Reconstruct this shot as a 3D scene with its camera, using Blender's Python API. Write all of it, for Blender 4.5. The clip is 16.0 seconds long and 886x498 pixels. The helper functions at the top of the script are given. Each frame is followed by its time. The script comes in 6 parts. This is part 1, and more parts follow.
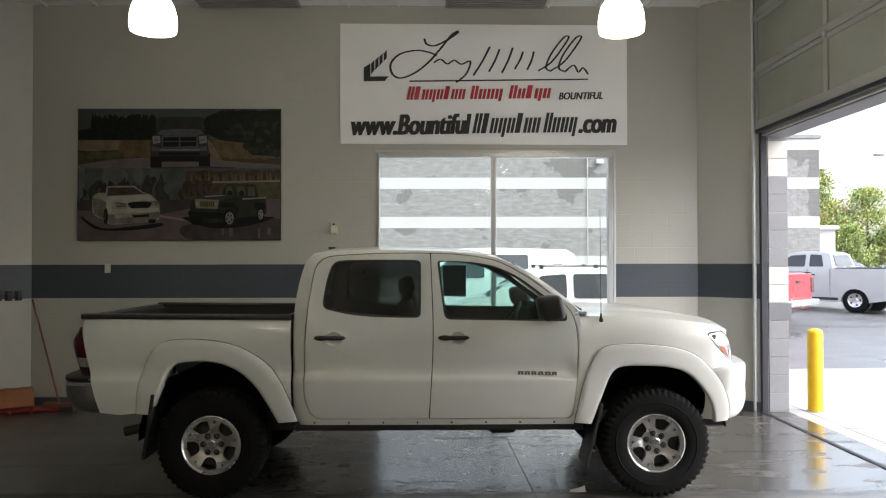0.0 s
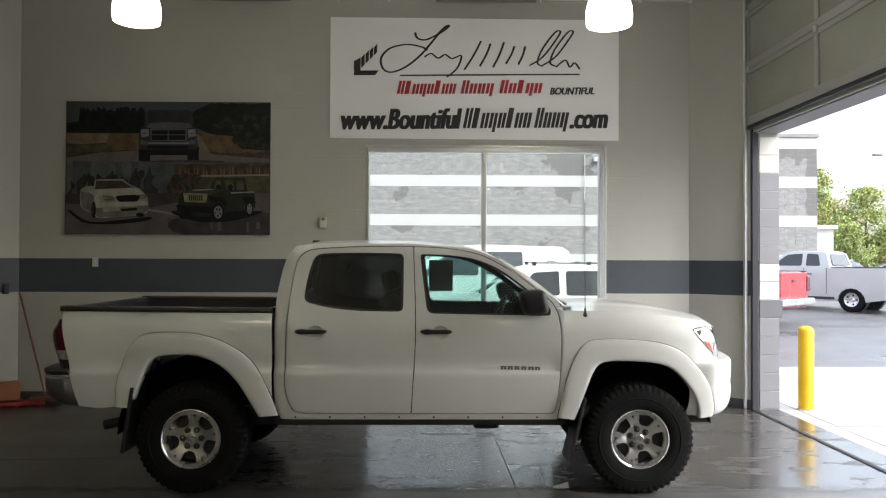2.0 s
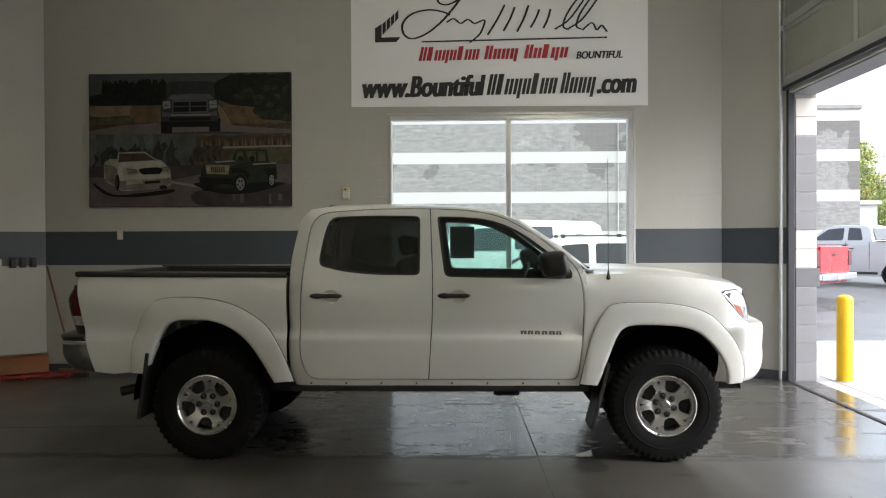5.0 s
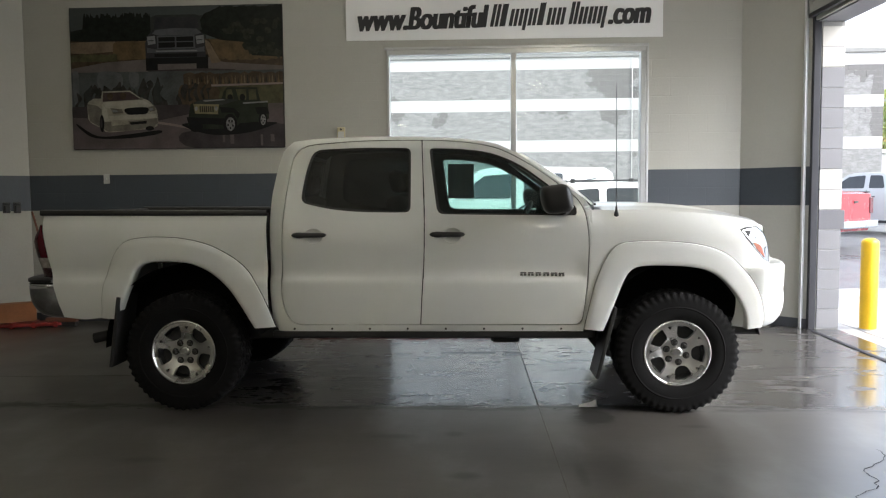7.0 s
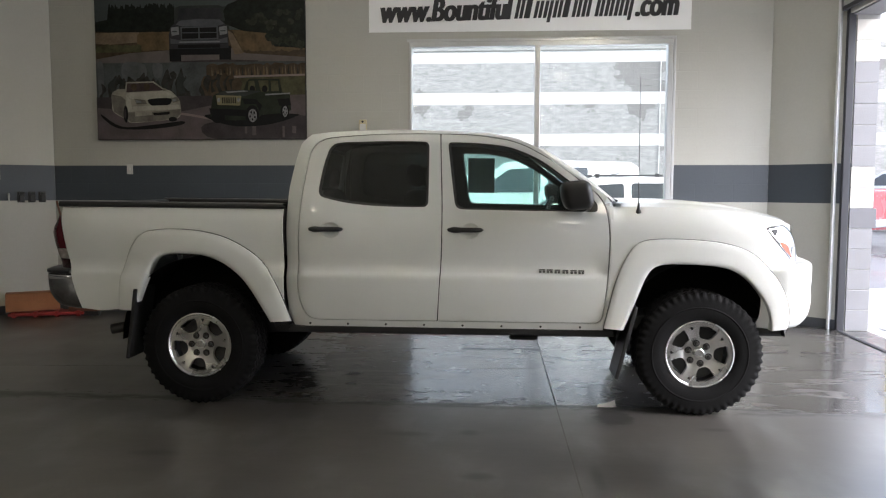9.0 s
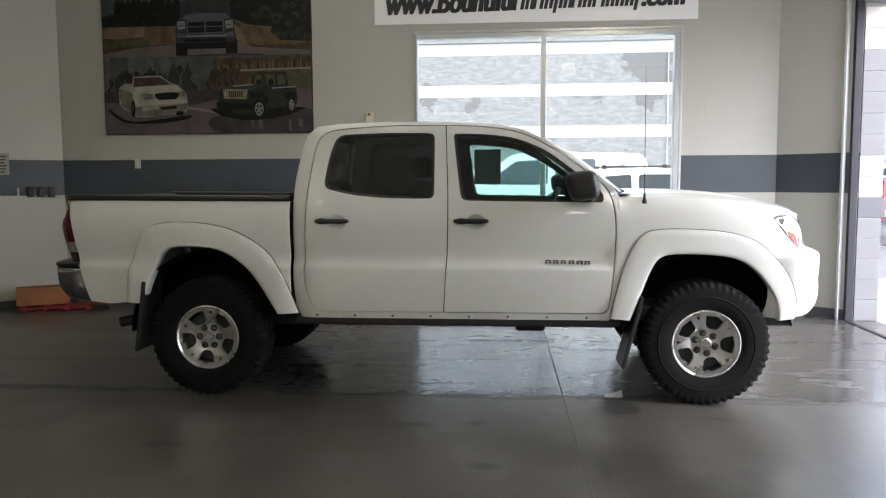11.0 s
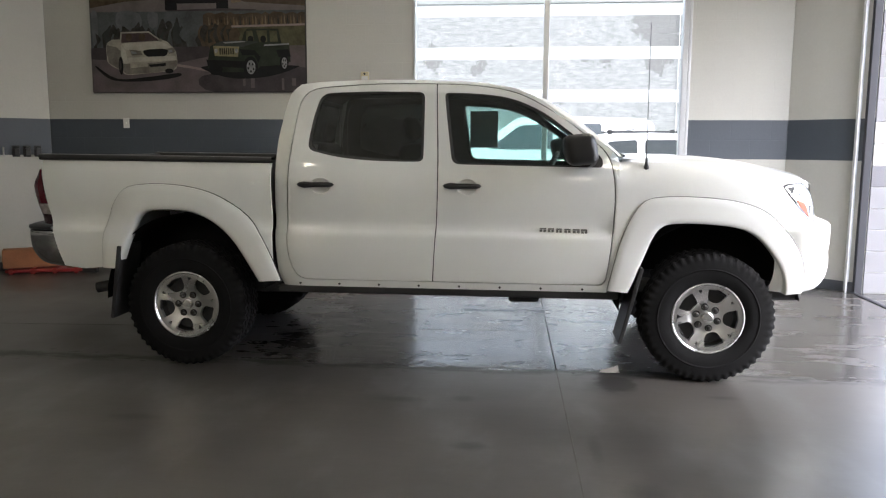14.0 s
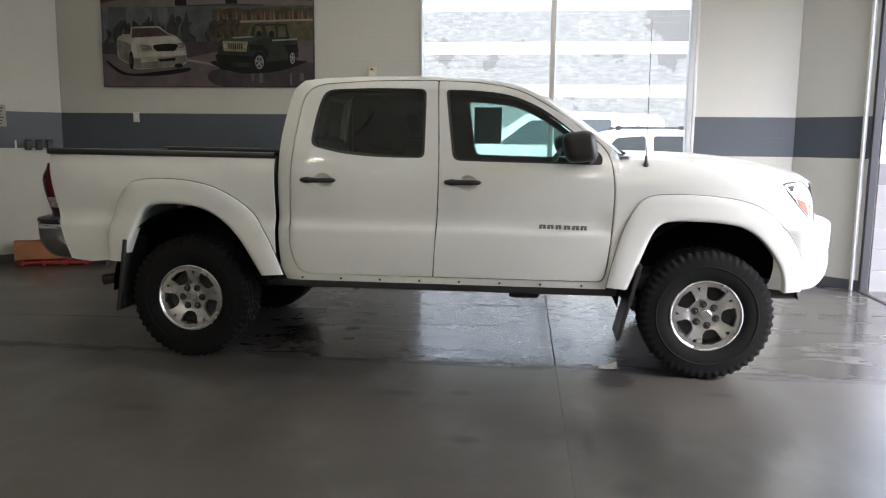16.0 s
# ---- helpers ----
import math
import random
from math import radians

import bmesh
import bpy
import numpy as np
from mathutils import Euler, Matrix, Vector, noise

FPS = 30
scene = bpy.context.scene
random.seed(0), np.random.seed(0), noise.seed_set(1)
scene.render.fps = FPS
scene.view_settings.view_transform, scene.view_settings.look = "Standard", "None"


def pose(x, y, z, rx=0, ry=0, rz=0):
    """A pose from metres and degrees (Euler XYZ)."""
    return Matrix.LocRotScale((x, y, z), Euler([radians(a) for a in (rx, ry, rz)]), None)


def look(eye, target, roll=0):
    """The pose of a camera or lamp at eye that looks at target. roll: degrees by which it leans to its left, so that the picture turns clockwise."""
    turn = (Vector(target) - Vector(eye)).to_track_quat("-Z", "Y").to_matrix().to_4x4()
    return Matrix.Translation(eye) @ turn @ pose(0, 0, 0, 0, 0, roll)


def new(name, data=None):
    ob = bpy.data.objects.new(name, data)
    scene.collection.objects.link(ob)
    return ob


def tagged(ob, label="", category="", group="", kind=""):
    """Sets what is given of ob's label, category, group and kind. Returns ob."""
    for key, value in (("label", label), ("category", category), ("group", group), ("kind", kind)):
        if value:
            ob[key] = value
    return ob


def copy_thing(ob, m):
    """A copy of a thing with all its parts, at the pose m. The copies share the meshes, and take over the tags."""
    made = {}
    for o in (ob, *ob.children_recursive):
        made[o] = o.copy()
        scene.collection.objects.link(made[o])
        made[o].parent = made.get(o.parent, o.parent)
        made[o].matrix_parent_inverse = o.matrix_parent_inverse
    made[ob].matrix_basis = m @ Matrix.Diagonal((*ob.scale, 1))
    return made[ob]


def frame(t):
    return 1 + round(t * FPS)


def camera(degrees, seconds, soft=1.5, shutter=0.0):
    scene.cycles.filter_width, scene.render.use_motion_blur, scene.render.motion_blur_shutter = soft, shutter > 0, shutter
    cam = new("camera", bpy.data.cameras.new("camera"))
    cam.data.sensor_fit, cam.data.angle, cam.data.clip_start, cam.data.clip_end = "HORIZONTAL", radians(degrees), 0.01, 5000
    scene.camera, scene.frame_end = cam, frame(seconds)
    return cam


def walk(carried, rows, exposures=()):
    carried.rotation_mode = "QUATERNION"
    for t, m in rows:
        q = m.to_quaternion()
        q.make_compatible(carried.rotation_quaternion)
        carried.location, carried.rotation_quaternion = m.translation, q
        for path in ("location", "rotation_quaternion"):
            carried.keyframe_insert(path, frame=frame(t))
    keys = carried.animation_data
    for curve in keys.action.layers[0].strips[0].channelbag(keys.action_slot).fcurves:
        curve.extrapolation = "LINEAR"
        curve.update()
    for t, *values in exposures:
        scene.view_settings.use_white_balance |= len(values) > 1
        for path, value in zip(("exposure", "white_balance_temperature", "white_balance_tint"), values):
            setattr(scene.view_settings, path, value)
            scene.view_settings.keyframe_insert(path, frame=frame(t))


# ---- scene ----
cam = camera(59.7, 16.0, soft=1.2)
PATH = [
    (0, (0.055, -0.372, 1.732), (0.081, 1.627, 1.763), -0.1),
    (0.5, (0.085, -0.371, 1.702), (0.126, 1.628, 1.742), 0.3),
    (1, (0.118, -0.368, 1.713), (0.15, 1.631, 1.753), 0.4),
    (1.5, (0.161, -0.354, 1.701), (0.187, 1.645, 1.737), 0.2),
    (2, (0.18, -0.321, 1.696), (0.206, 1.679, 1.723), 0.2),
    (2.5, (0.201, -0.302, 1.695), (0.219, 1.697, 1.709), -0.2),
    (3, (0.232, -0.291, 1.708), (0.248, 1.709, 1.717), -0.1),
    (3.5, (0.259, -0.299, 1.687), (0.268, 1.7, 1.713), -0.5),
    (4, (0.302, -0.288, 1.635), (0.279, 1.712, 1.64), -0.4),
    (6.5, (0.307, 0.183, 1.45), (0.229, 2.18, 1.381), -0.3),
    (7, (0.422, 0.287, 1.42), (0.324, 2.28, 1.283), -0.5),
    (7.5, (0.491, 0.354, 1.42), (0.29, 2.337, 1.26), -1.8),
    (8, (0.465, 0.358, 1.439), (0.297, 2.345, 1.293), 0.3),
    (10.5, (0.467, 0.371, 1.425), (0.307, 2.357, 1.25), -0.5),
    (11, (0.481, 0.355, 1.424), (0.297, 2.339, 1.25), -0.3),
    (11.5, (0.504, 0.354, 1.425), (0.311, 2.337, 1.251), -0.2),
    (12, (0.54, 0.343, 1.423), (0.338, 2.324, 1.241), -0.8),
    (12.5, (0.54, 0.404, 1.402), (0.329, 2.383, 1.2), -1.1),
    (13, (0.524, 0.531, 1.391), (0.317, 2.507, 1.157), -0.1),
    (13.5, (0.516, 0.622, 1.405), (0.352, 2.597, 1.134), 0.0),
    (14, (0.564, 0.617, 1.41), (0.364, 2.589, 1.146), 0.3),
    (14.5, (0.615, 0.586, 1.418), (0.384, 2.554, 1.146), 0.2),
    (15, (0.635, 0.576, 1.42), (0.391, 2.54, 1.133), -0.1),
    (15.5, (0.639, 0.578, 1.418), (0.396, 2.541, 1.124), 0.0),
    (16, (0.643, 0.585, 1.425), (0.411, 2.552, 1.146), 0.6),
]
walk(cam, [(t, look(eye, target, roll)) for t, eye, target, roll in PATH], [(0.0, 1.88, 6350, 10), (4.0, 1.86, 6350, 9), (6.5, 1.99, 6250, 9), (8.0, 2.26, 6150, 12), (10.5, 2.38, 6050, 13), (12.5, 2.5, 6050, 13), (13.5, 2.6, 6050, 14), (16.0, 2.6, 6050, 14)])

# ---- world, sun, exposure ----
world = bpy.data.worlds.new("world")
scene.world = world
world.use_nodes = True
wn = world.node_tree.nodes
sky = wn.new("ShaderNodeTexSky")
sky.sky_type, sky.sun_disc = "NISHITA", False
sky.sun_elevation, sky.sun_rotation = radians(43), radians(120)
sky.air_density, sky.dust_density, sky.ozone_density = 1.0, 3.5, 1.0
wn["Background"].inputs["Strength"].default_value = 0.15
# thin high cloud: the sky's blue is mostly washed out
cloudy = wn.new("ShaderNodeHueSaturation")
cloudy.inputs["Saturation"].default_value = 0.45
cloudy.inputs["Value"].default_value = 1.15
world.node_tree.links.new(sky.outputs["Color"], cloudy.inputs["Color"])
world.node_tree.links.new(cloudy.outputs["Color"], wn["Background"].inputs["Color"])
sun = new("sun", bpy.data.lights.new("sun", "SUN"))
sun.data.energy, sun.data.angle, sun.data.color = 0.55, radians(35), (1.0, 0.985, 0.96)
sun.matrix_world = look((13.0, -3.0, 13.5), (0, 0, 0))

# ---- materials ----
def material(name, color, rough=0.5, metal=0.0, var=0.12, scale=3.0, fine=60.0, bump=0.0, spread=0.06, coat=0.0, emit=None, glass=0.0, ior=1.45, island=0.0):
    m = bpy.data.materials.new(name)
    m.use_nodes = True
    nt = m.node_tree
    n, link = nt.nodes, nt.links.new
    bsdf = n["Principled BSDF"]
    b = bsdf.inputs
    b["Metallic"].default_value, b["IOR"].default_value = metal, ior
    b["Coat Weight"].default_value, b["Coat Roughness"].default_value = coat, 0.04
    b["Transmission Weight"].default_value = glass
    if emit:
        b["Emission Color"].default_value, b["Emission Strength"].default_value = (*emit[:3], 1), emit[3]
    tc = n.new("ShaderNodeTexCoord")
    big, small = n.new("ShaderNodeTexNoise"), n.new("ShaderNodeTexNoise")
    for t, s in ((big, scale), (small, fine)):
        t.inputs["Scale"].default_value, t.inputs["Detail"].default_value = s, 4
        link(tc.outputs["Object"], t.inputs["Vector"])
    add = n.new("ShaderNodeMath")
    add.operation = "MULTIPLY_ADD"
    add.inputs[1].default_value = 0.35
    link(small.outputs["Fac"], add.inputs[0])
    link(big.outputs["Fac"], add.inputs[2])
    ramp = n.new("ShaderNodeMapRange")
    ramp.inputs[1].default_value, ramp.inputs[2].default_value = 0.45, 0.9
    ramp.inputs[3].default_value, ramp.inputs[4].default_value = 1 - var, 1 + var
    link(add.outputs[0], ramp.inputs[0])
    fac = ramp.outputs[0]
    if island:
        ge = n.new("ShaderNodeNewGeometry")
        ob = n.new("ShaderNodeObjectInfo")
        s = n.new("ShaderNodeMath")
        s.operation = "ADD"
        link(ge.outputs["Random Per Island"], s.inputs[0])
        link(ob.outputs["Random"], s.inputs[1])
        fr = n.new("ShaderNodeMath")
        fr.operation = "FRACT"
        link(s.outputs[0], fr.inputs[0])
        mr = n.new("ShaderNodeMapRange")
        mr.inputs[3].default_value, mr.inputs[4].default_value = 1 - island, 1 + island
        link(fr.outputs[0], mr.inputs[0])
        mu = n.new("ShaderNodeMath")
        mu.operation = "MULTIPLY"
        link(fac, mu.inputs[0])
        link(mr.outputs[0], mu.inputs[1])
        fac = mu.outputs[0]
    mul = n.new("ShaderNodeVectorMath")
    mul.operation = "SCALE"
    mul.inputs[0].default_value = color
    link(fac, mul.inputs["Scale"])
    link(mul.outputs[0], b["Base Color"])
    rr = n.new("ShaderNodeMapRange")
    rr.inputs[1].default_value, rr.inputs[2].default_value = 0.3, 0.7
    rr.inputs[3].default_value, rr.inputs[4].default_value = max(rough - spread, 0.0), rough + spread
    link(big.outputs["Fac"], rr.inputs[0])
    link(rr.outputs[0], b["Roughness"])
    if bump:
        bp = n.new("ShaderNodeBump")
        bp.inputs["Strength"].default_value, bp.inputs["Distance"].default_value = 1.0, bump
        link(small.outputs["Fac"], bp.inputs["Height"])
        link(bp.outputs[0], b["Normal"])
    return m


PAINT = material("white car paint", (0.775, 0.79, 0.775), 0.38, var=0.015, scale=1.2, spread=0.03, coat=0.65)
WALL = material("cream wall paint", (0.41, 0.404, 0.368), 0.5, var=0.05, scale=0.8, fine=40, bump=0.0012)
STRIPE = material("slate blue wall paint", (0.054, 0.064, 0.078), 0.45, var=0.07, scale=0.9, fine=40, bump=0.0012)
BASE = material("dark rubber baseboard", (0.06, 0.065, 0.075), 0.5, var=0.1)
TILE = material("white ceiling tile", (0.72, 0.72, 0.7), 0.8, var=0.04, fine=120, bump=0.002)
GRID = material("ceiling grid metal", (0.7, 0.7, 0.68), 0.4, var=0.03)
VENT = material("grey ceiling vent", (0.22, 0.22, 0.21), 0.5, var=0.1)
ALU = material("brushed aluminium frame", (0.5, 0.51, 0.52), 0.38, metal=0.85, var=0.05, fine=200)
GALV = material("galvanised steel track", (0.62, 0.63, 0.65), 0.35, metal=0.9, var=0.12, scale=8)
TRACKWHITE = material("pale painted steel track", (0.72, 0.73, 0.75), 0.4, var=0.08, scale=8)
DOORGREY = material("grey door frame paint", (0.33, 0.33, 0.32), 0.45, var=0.05)
DARKSEAL = material("dark blue rubber seal", (0.022, 0.023, 0.03), 0.55, var=0.1)
FROST = material("smoked door panel glass", (0.3, 0.31, 0.27), 0.035, var=0.06, spread=0.015, ior=1.6)
RUBBER = material("black tyre rubber", (0.009, 0.009, 0.0095), 0.82, var=0.25, scale=9, fine=150, bump=0.0008, ior=1.25)
BLACK = material("black textured plastic", (0.024, 0.024, 0.025), 0.42, var=0.1, fine=300, bump=0.0004)
DARK = material("dark charcoal trim", (0.03, 0.031, 0.033), 0.6, var=0.15)
SEAT = material("grey seat cloth", (0.13, 0.135, 0.135), 0.85, var=0.15, fine=200)
ALLOY = material("silver wheel alloy", (0.66, 0.66, 0.66), 0.27, metal=0.9, var=0.05)
BADGE = material("satin chrome badge", (0.13, 0.13, 0.13), 0.35, metal=0.7, var=0.1, scale=30)
CHROME = material("chrome", (0.68, 0.69, 0.72), 0.05, metal=1.0, var=0.05, spread=0.02)
RIMDARK = material("dark grey inner rim", (0.09, 0.088, 0.085), 0.45, metal=0.6, var=0.2)
CABIN = material("grey cabin plastic", (0.15, 0.16, 0.155), 0.6, var=0.1)
STEEL = material("dull brake steel", (0.07, 0.068, 0.066), 0.45, metal=0.6, var=0.2)
PALELENS = material("clear ribbed lens", (0.42, 0.38, 0.36), 0.15, var=0.25, scale=30, coat=0.6)
DARKRED = material("dark red lamp plastic", (0.03, 0.006, 0.01), 0.2, var=0.1, coat=0.3)
RED = material("red lamp plastic", (0.09, 0.006, 0.014), 0.12, var=0.1, coat=0.5)
AMBER = material("amber reflector", (0.32, 0.06, 0.02), 0.15, var=0.15, coat=0.5)
LAMPBOWL = material("silvered lamp bowl", (0.42, 0.43, 0.45), 0.2, metal=0.85, var=0.35, scale=26, coat=0.6)
CLEARLENS = material("clear lamp lens", (0.28, 0.29, 0.305), 0.08, metal=0.6, var=0.12, scale=20, coat=0.8)
TINT = material("dark privacy glass", (0.05, 0.055, 0.06), 0.03, var=0.1, spread=0.01, ior=1.5)
YELLOW = material("yellow bollard paint", (0.72, 0.44, 0.015), 0.35, var=0.08, scale=4)
PAPER = material("grey paper sheet", (0.62, 0.63, 0.62), 0.7, var=0.05)
thin = PAPER.node_tree.nodes.new("ShaderNodeBsdfTranslucent")
thin.inputs[0].default_value = (0.3, 0.32, 0.31, 1)
half_mix = PAPER.node_tree.nodes.new("ShaderNodeMixShader")
PAPER.node_tree.links.new(PAPER.node_tree.nodes["Principled BSDF"].outputs[0], half_mix.inputs[1])
PAPER.node_tree.links.new(thin.outputs[0], half_mix.inputs[2])
PAPER.node_tree.links.new(half_mix.outputs[0], PAPER.node_tree.nodes["Material Output"].inputs[0])
CARD = material("brown cardboard", (0.27, 0.115, 0.05), 0.8, var=0.2, scale=4)
REDPAINT = material("red painted steel", (0.24, 0.022, 0.02), 0.5, var=0.2)
WOOD = material("reddish broom wood", (0.17, 0.07, 0.045), 0.5, var=0.2)
SIGNWHITE = material("white vinyl banner", (0.8, 0.8, 0.8), 0.45, var=0.02, scale=1.0)
INK = material("black sign ink", (0.02, 0.02, 0.022), 0.5, var=0.1)
REDINK = material("red sign ink", (0.4, 0.025, 0.04), 0.5, var=0.05)
IVORY = material("ivory plastic", (0.5, 0.44, 0.28), 0.45, var=0.05)
OLDPLATE = material("grubby grey placard", (0.24, 0.23, 0.19), 0.5, var=0.15, scale=12)
SOCKET = material("pale grey plastic plate", (0.55, 0.55, 0.53), 0.45, var=0.05)


def tinted_glass(name, color, ior, haze=0.0):
    """A thin tinted pane: clear with a gloss, and a pale veil painting in reflection haze."""
    m = bpy.data.materials.new(name)
    m.use_nodes = True
    n, link = m.node_tree.nodes, m.node_tree.links.new
    n.remove(n["Principled BSDF"])
    tr, gl, mx, fr = n.new("ShaderNodeBsdfTransparent"), n.new("ShaderNodeBsdfGlossy"), n.new("ShaderNodeMixShader"), n.new("ShaderNodeFresnel")
    tr.inputs[0].default_value = (*color, 1)
    gl.inputs["Roughness"].default_value = 0.01
    fr.inputs[0].default_value = ior
    film, df = n.new("ShaderNodeMixShader"), n.new("ShaderNodeBsdfDiffuse")
    film.inputs[0].default_value = haze
    df.inputs[0].default_value = (0.5, 0.52, 0.5, 1)
    link(tr.outputs[0], film.inputs[1])
    link(df.outputs[0], film.inputs[2])
    link(fr.outputs[0], mx.inputs[0])
    link(film.outputs[0], mx.inputs[1])
    link(gl.outputs[0], mx.inputs[2])
    link(mx.outputs[0], n["Material Output"].inputs[0])
    return m


CARGLASS = tinted_glass("green tinted car glass", (0.58, 0.75, 0.71), 1.42, 0.04)
SIDEGLASS = tinted_glass("privacy tinted glass", (0.13, 0.15, 0.145), 1.5, 0.035)
WINGLASS = tinted_glass("clear building glass", (0.93, 0.95, 0.93), 1.12)


def nodes_of(m):
    """Short hands for building node chains in a material."""
    n, link = m.node_tree.nodes, m.node_tree.links.new
    def wire(sock, v):
        if isinstance(v, (int, float)):
            sock.default_value = v
        else:
            link(v, sock)
    def calc(op, a, b=0.0, c=None):
        q = n.new("ShaderNodeMath")
        q.operation = op
        wire(q.inputs[0], a)
        wire(q.inputs[1], b)
        if c is not None:
            wire(q.inputs[2], c)
        return q.outputs[0]
    def step(v, lo, hi):
        q = n.new("ShaderNodeMapRange")
        q.interpolation_type = "SMOOTHSTEP"
        wire(q.inputs[0], v)
        q.inputs[1].default_value, q.inputs[2].default_value = lo, hi
        return q.outputs[0]
    def cloud(vec, scale, size=(1, 1, 1), detail=5, rough=0.55):
        mp, q = n.new("ShaderNodeMapping"), n.new("ShaderNodeTexNoise")
        mp.inputs["Scale"].default_value = size
        q.inputs["Scale"].default_value, q.inputs["Detail"].default_value, q.inputs["Roughness"].default_value = scale, detail, rough
        link(vec, mp.inputs[0])
        link(mp.outputs[0], q.inputs["Vector"])
        return q.outputs["Fac"]
    def tint(fac, a, color, blend="MIX"):
        q = n.new("ShaderNodeMix")
        q.data_type, q.blend_type = "RGBA", blend
        wire(q.inputs[0], fac)
        link(a, q.inputs[6])
        q.inputs[7].default_value = (*color, 1)
        return q.outputs[2]
    def mix(fac, a, b):
        return calc("ADD", calc("MULTIPLY", a, calc("SUBTRACT", 1.0, fac)), calc("MULTIPLY", b, fac))
    return n, link, calc, step, cloud, tint, mix


def oval(calc, x, y, cx, cy, rx, ry):
    """Zero at the rim of an oval, negative inside."""
    a = calc("POWER", calc("DIVIDE", calc("SUBTRACT", x, cx), rx), 2.0)
    b = calc("POWER", calc("DIVIDE", calc("SUBTRACT", y, cy), ry), 2.0)
    return calc("SUBTRACT", calc("SQRT", calc("ADD", a, b)), 1.0)


def floor_material():
    """Grey sealed concrete: mottled and stained, wet along the far side of the bay."""
    m = material("sealed concrete floor", (0.066, 0.06, 0.054), 0.3, var=0.1, scale=0.9, fine=70)
    n, link, calc, step, cloud, tint, mix = nodes_of(m)
    b = n["Principled BSDF"].inputs
    geo = n.new("ShaderNodeNewGeometry")
    pos = geo.outputs["Position"]
    sep = n.new("ShaderNodeSeparateXYZ")
    link(pos, sep.inputs[0])
    x, y = sep.outputs["X"], sep.outputs["Y"]
    color = b["Base Color"].links[0].from_socket
    # trowel clouds and dirt
    color = tint(calc("MULTIPLY", step(cloud(pos, 1.3, (0.7, 1, 1), 4), 0.4, 0.66), 0.65), color, (0.036, 0.032, 0.029))
    color = tint(calc("MULTIPLY", step(cloud(pos, 2.7, (1, 0.5, 1), 5, 0.55), 0.48, 0.72), 0.6), color, (0.12, 0.12, 0.116))
    color = tint(calc("MULTIPLY", step(cloud(pos, 9.0, (0.5, 1, 1), 5, 0.55), 0.48, 0.8), 0.25), color, (0.05, 0.047, 0.042))
    ragged = calc("MULTIPLY", calc("SUBTRACT", cloud(pos, 14.0, (0.6, 1, 1), 7, 0.65), 0.5), 1.8)
    spots = None
    for cx, cy, rx, ry in ((1.09, 3.7, 0.075, 0.09), (-1.42, 4.32, 0.13, 0.045), (0.34, 4.12, 0.08, 0.05), (0.26, 4.81, 0.05, 0.05), (1.73, 4.99, 0.09, 0.035), (1.1, 5.14, 0.12, 0.16), (0.93, 4.15, 0.03, 0.16), (-0.1, 4.76, 0.12, 0.04)):
        d = calc("ADD", oval(calc, x, y, cx, cy, rx, ry), calc("MULTIPLY", ragged, 0.6))
        k = calc("SUBTRACT", 1.0, step(d, -0.8, 0.6))
        spots = k if spots is None else calc("MAXIMUM", spots, k)
    color = tint(calc("MULTIPLY", spots, 0.85), color, (0.022, 0.019, 0.017))
    # runoff: a wet film beyond a ragged line, puddles with dark rims by the door
    line = calc("ADD", y, calc("MULTIPLY", calc("SUBTRACT", cloud(pos, 4.0, (0.5, 1.3, 1), 9, 0.75), 0.5), 0.35))
    wet = calc("MULTIPLY", step(line, 5.36, 5.44), step(calc("ADD", x, ragged), -1.7, -0.7))
    east = step(x, 1.5, 2.3)
    glossy = step(x, 0.6, 2.6)
    streak = cloud(pos, 3.0, (0.55, 1.5, 1), 8, 0.66)
    lip = calc("SUBTRACT", 1.0, step(calc("ABSOLUTE", calc("SUBTRACT", y, 5.36)), 0.06, 0.12))
    island = calc("MULTIPLY", calc("MULTIPLY", wet, east), step(calc("ADD", streak, calc("MULTIPLY", lip, 0.07)), 0.56, 0.585))
    rim = calc("MULTIPLY", calc("MULTIPLY", calc("MULTIPLY", wet, east), step(streak, 0.52, 0.555)), calc("SUBTRACT", 1.0, step(streak, 0.57, 0.6)))
    pool = calc("MULTIPLY", calc("MULTIPLY", wet, east), calc("SUBTRACT", 1.0, island))
    color = tint(calc("MULTIPLY", wet, 0.4), color, (0.045, 0.046, 0.047))
    color = tint(calc("MULTIPLY", island, 0.7), color, (0.058, 0.05, 0.043))
    color = tint(calc("MULTIPLY", rim, 0.5), color, (0.025, 0.023, 0.02))
    # thicker, darker drips west of the joint and along the front of the film
    drip = calc("MULTIPLY", calc("MULTIPLY", wet, step(cloud(pos, 4.6, (0.42, 1.5, 1), 6, 0.62), 0.535, 0.585)), calc("SUBTRACT", 1.0, step(calc("ADD", x, ragged), 0.0, 1.1)))
    color = tint(calc("MULTIPLY", drip, 0.85), color, (0.012, 0.012, 0.012))
    edge = calc("MULTIPLY", calc("MULTIPLY", step(line, 5.3, 5.38), calc("SUBTRACT", 1.0, step(line, 5.4, 5.5))), step(cloud(pos, 7.0, (0.4, 1.2, 1), 6, 0.65), 0.38, 0.55))
    color = tint(calc("MULTIPLY", edge, 0.8), color, (0.016, 0.015, 0.014))
    # a broken line of dirty drips and painted rail reflection farther back, specks along the front, and a soaked patch
    back = calc("SUBTRACT", 1.0, step(calc("ABSOLUTE", calc("SUBTRACT", calc("ADD", y, calc("MULTIPLY", ragged, 0.06)), calc("ADD", 7.2, calc("MULTIPLY", x, 0.03)))), 0.02, 0.06))
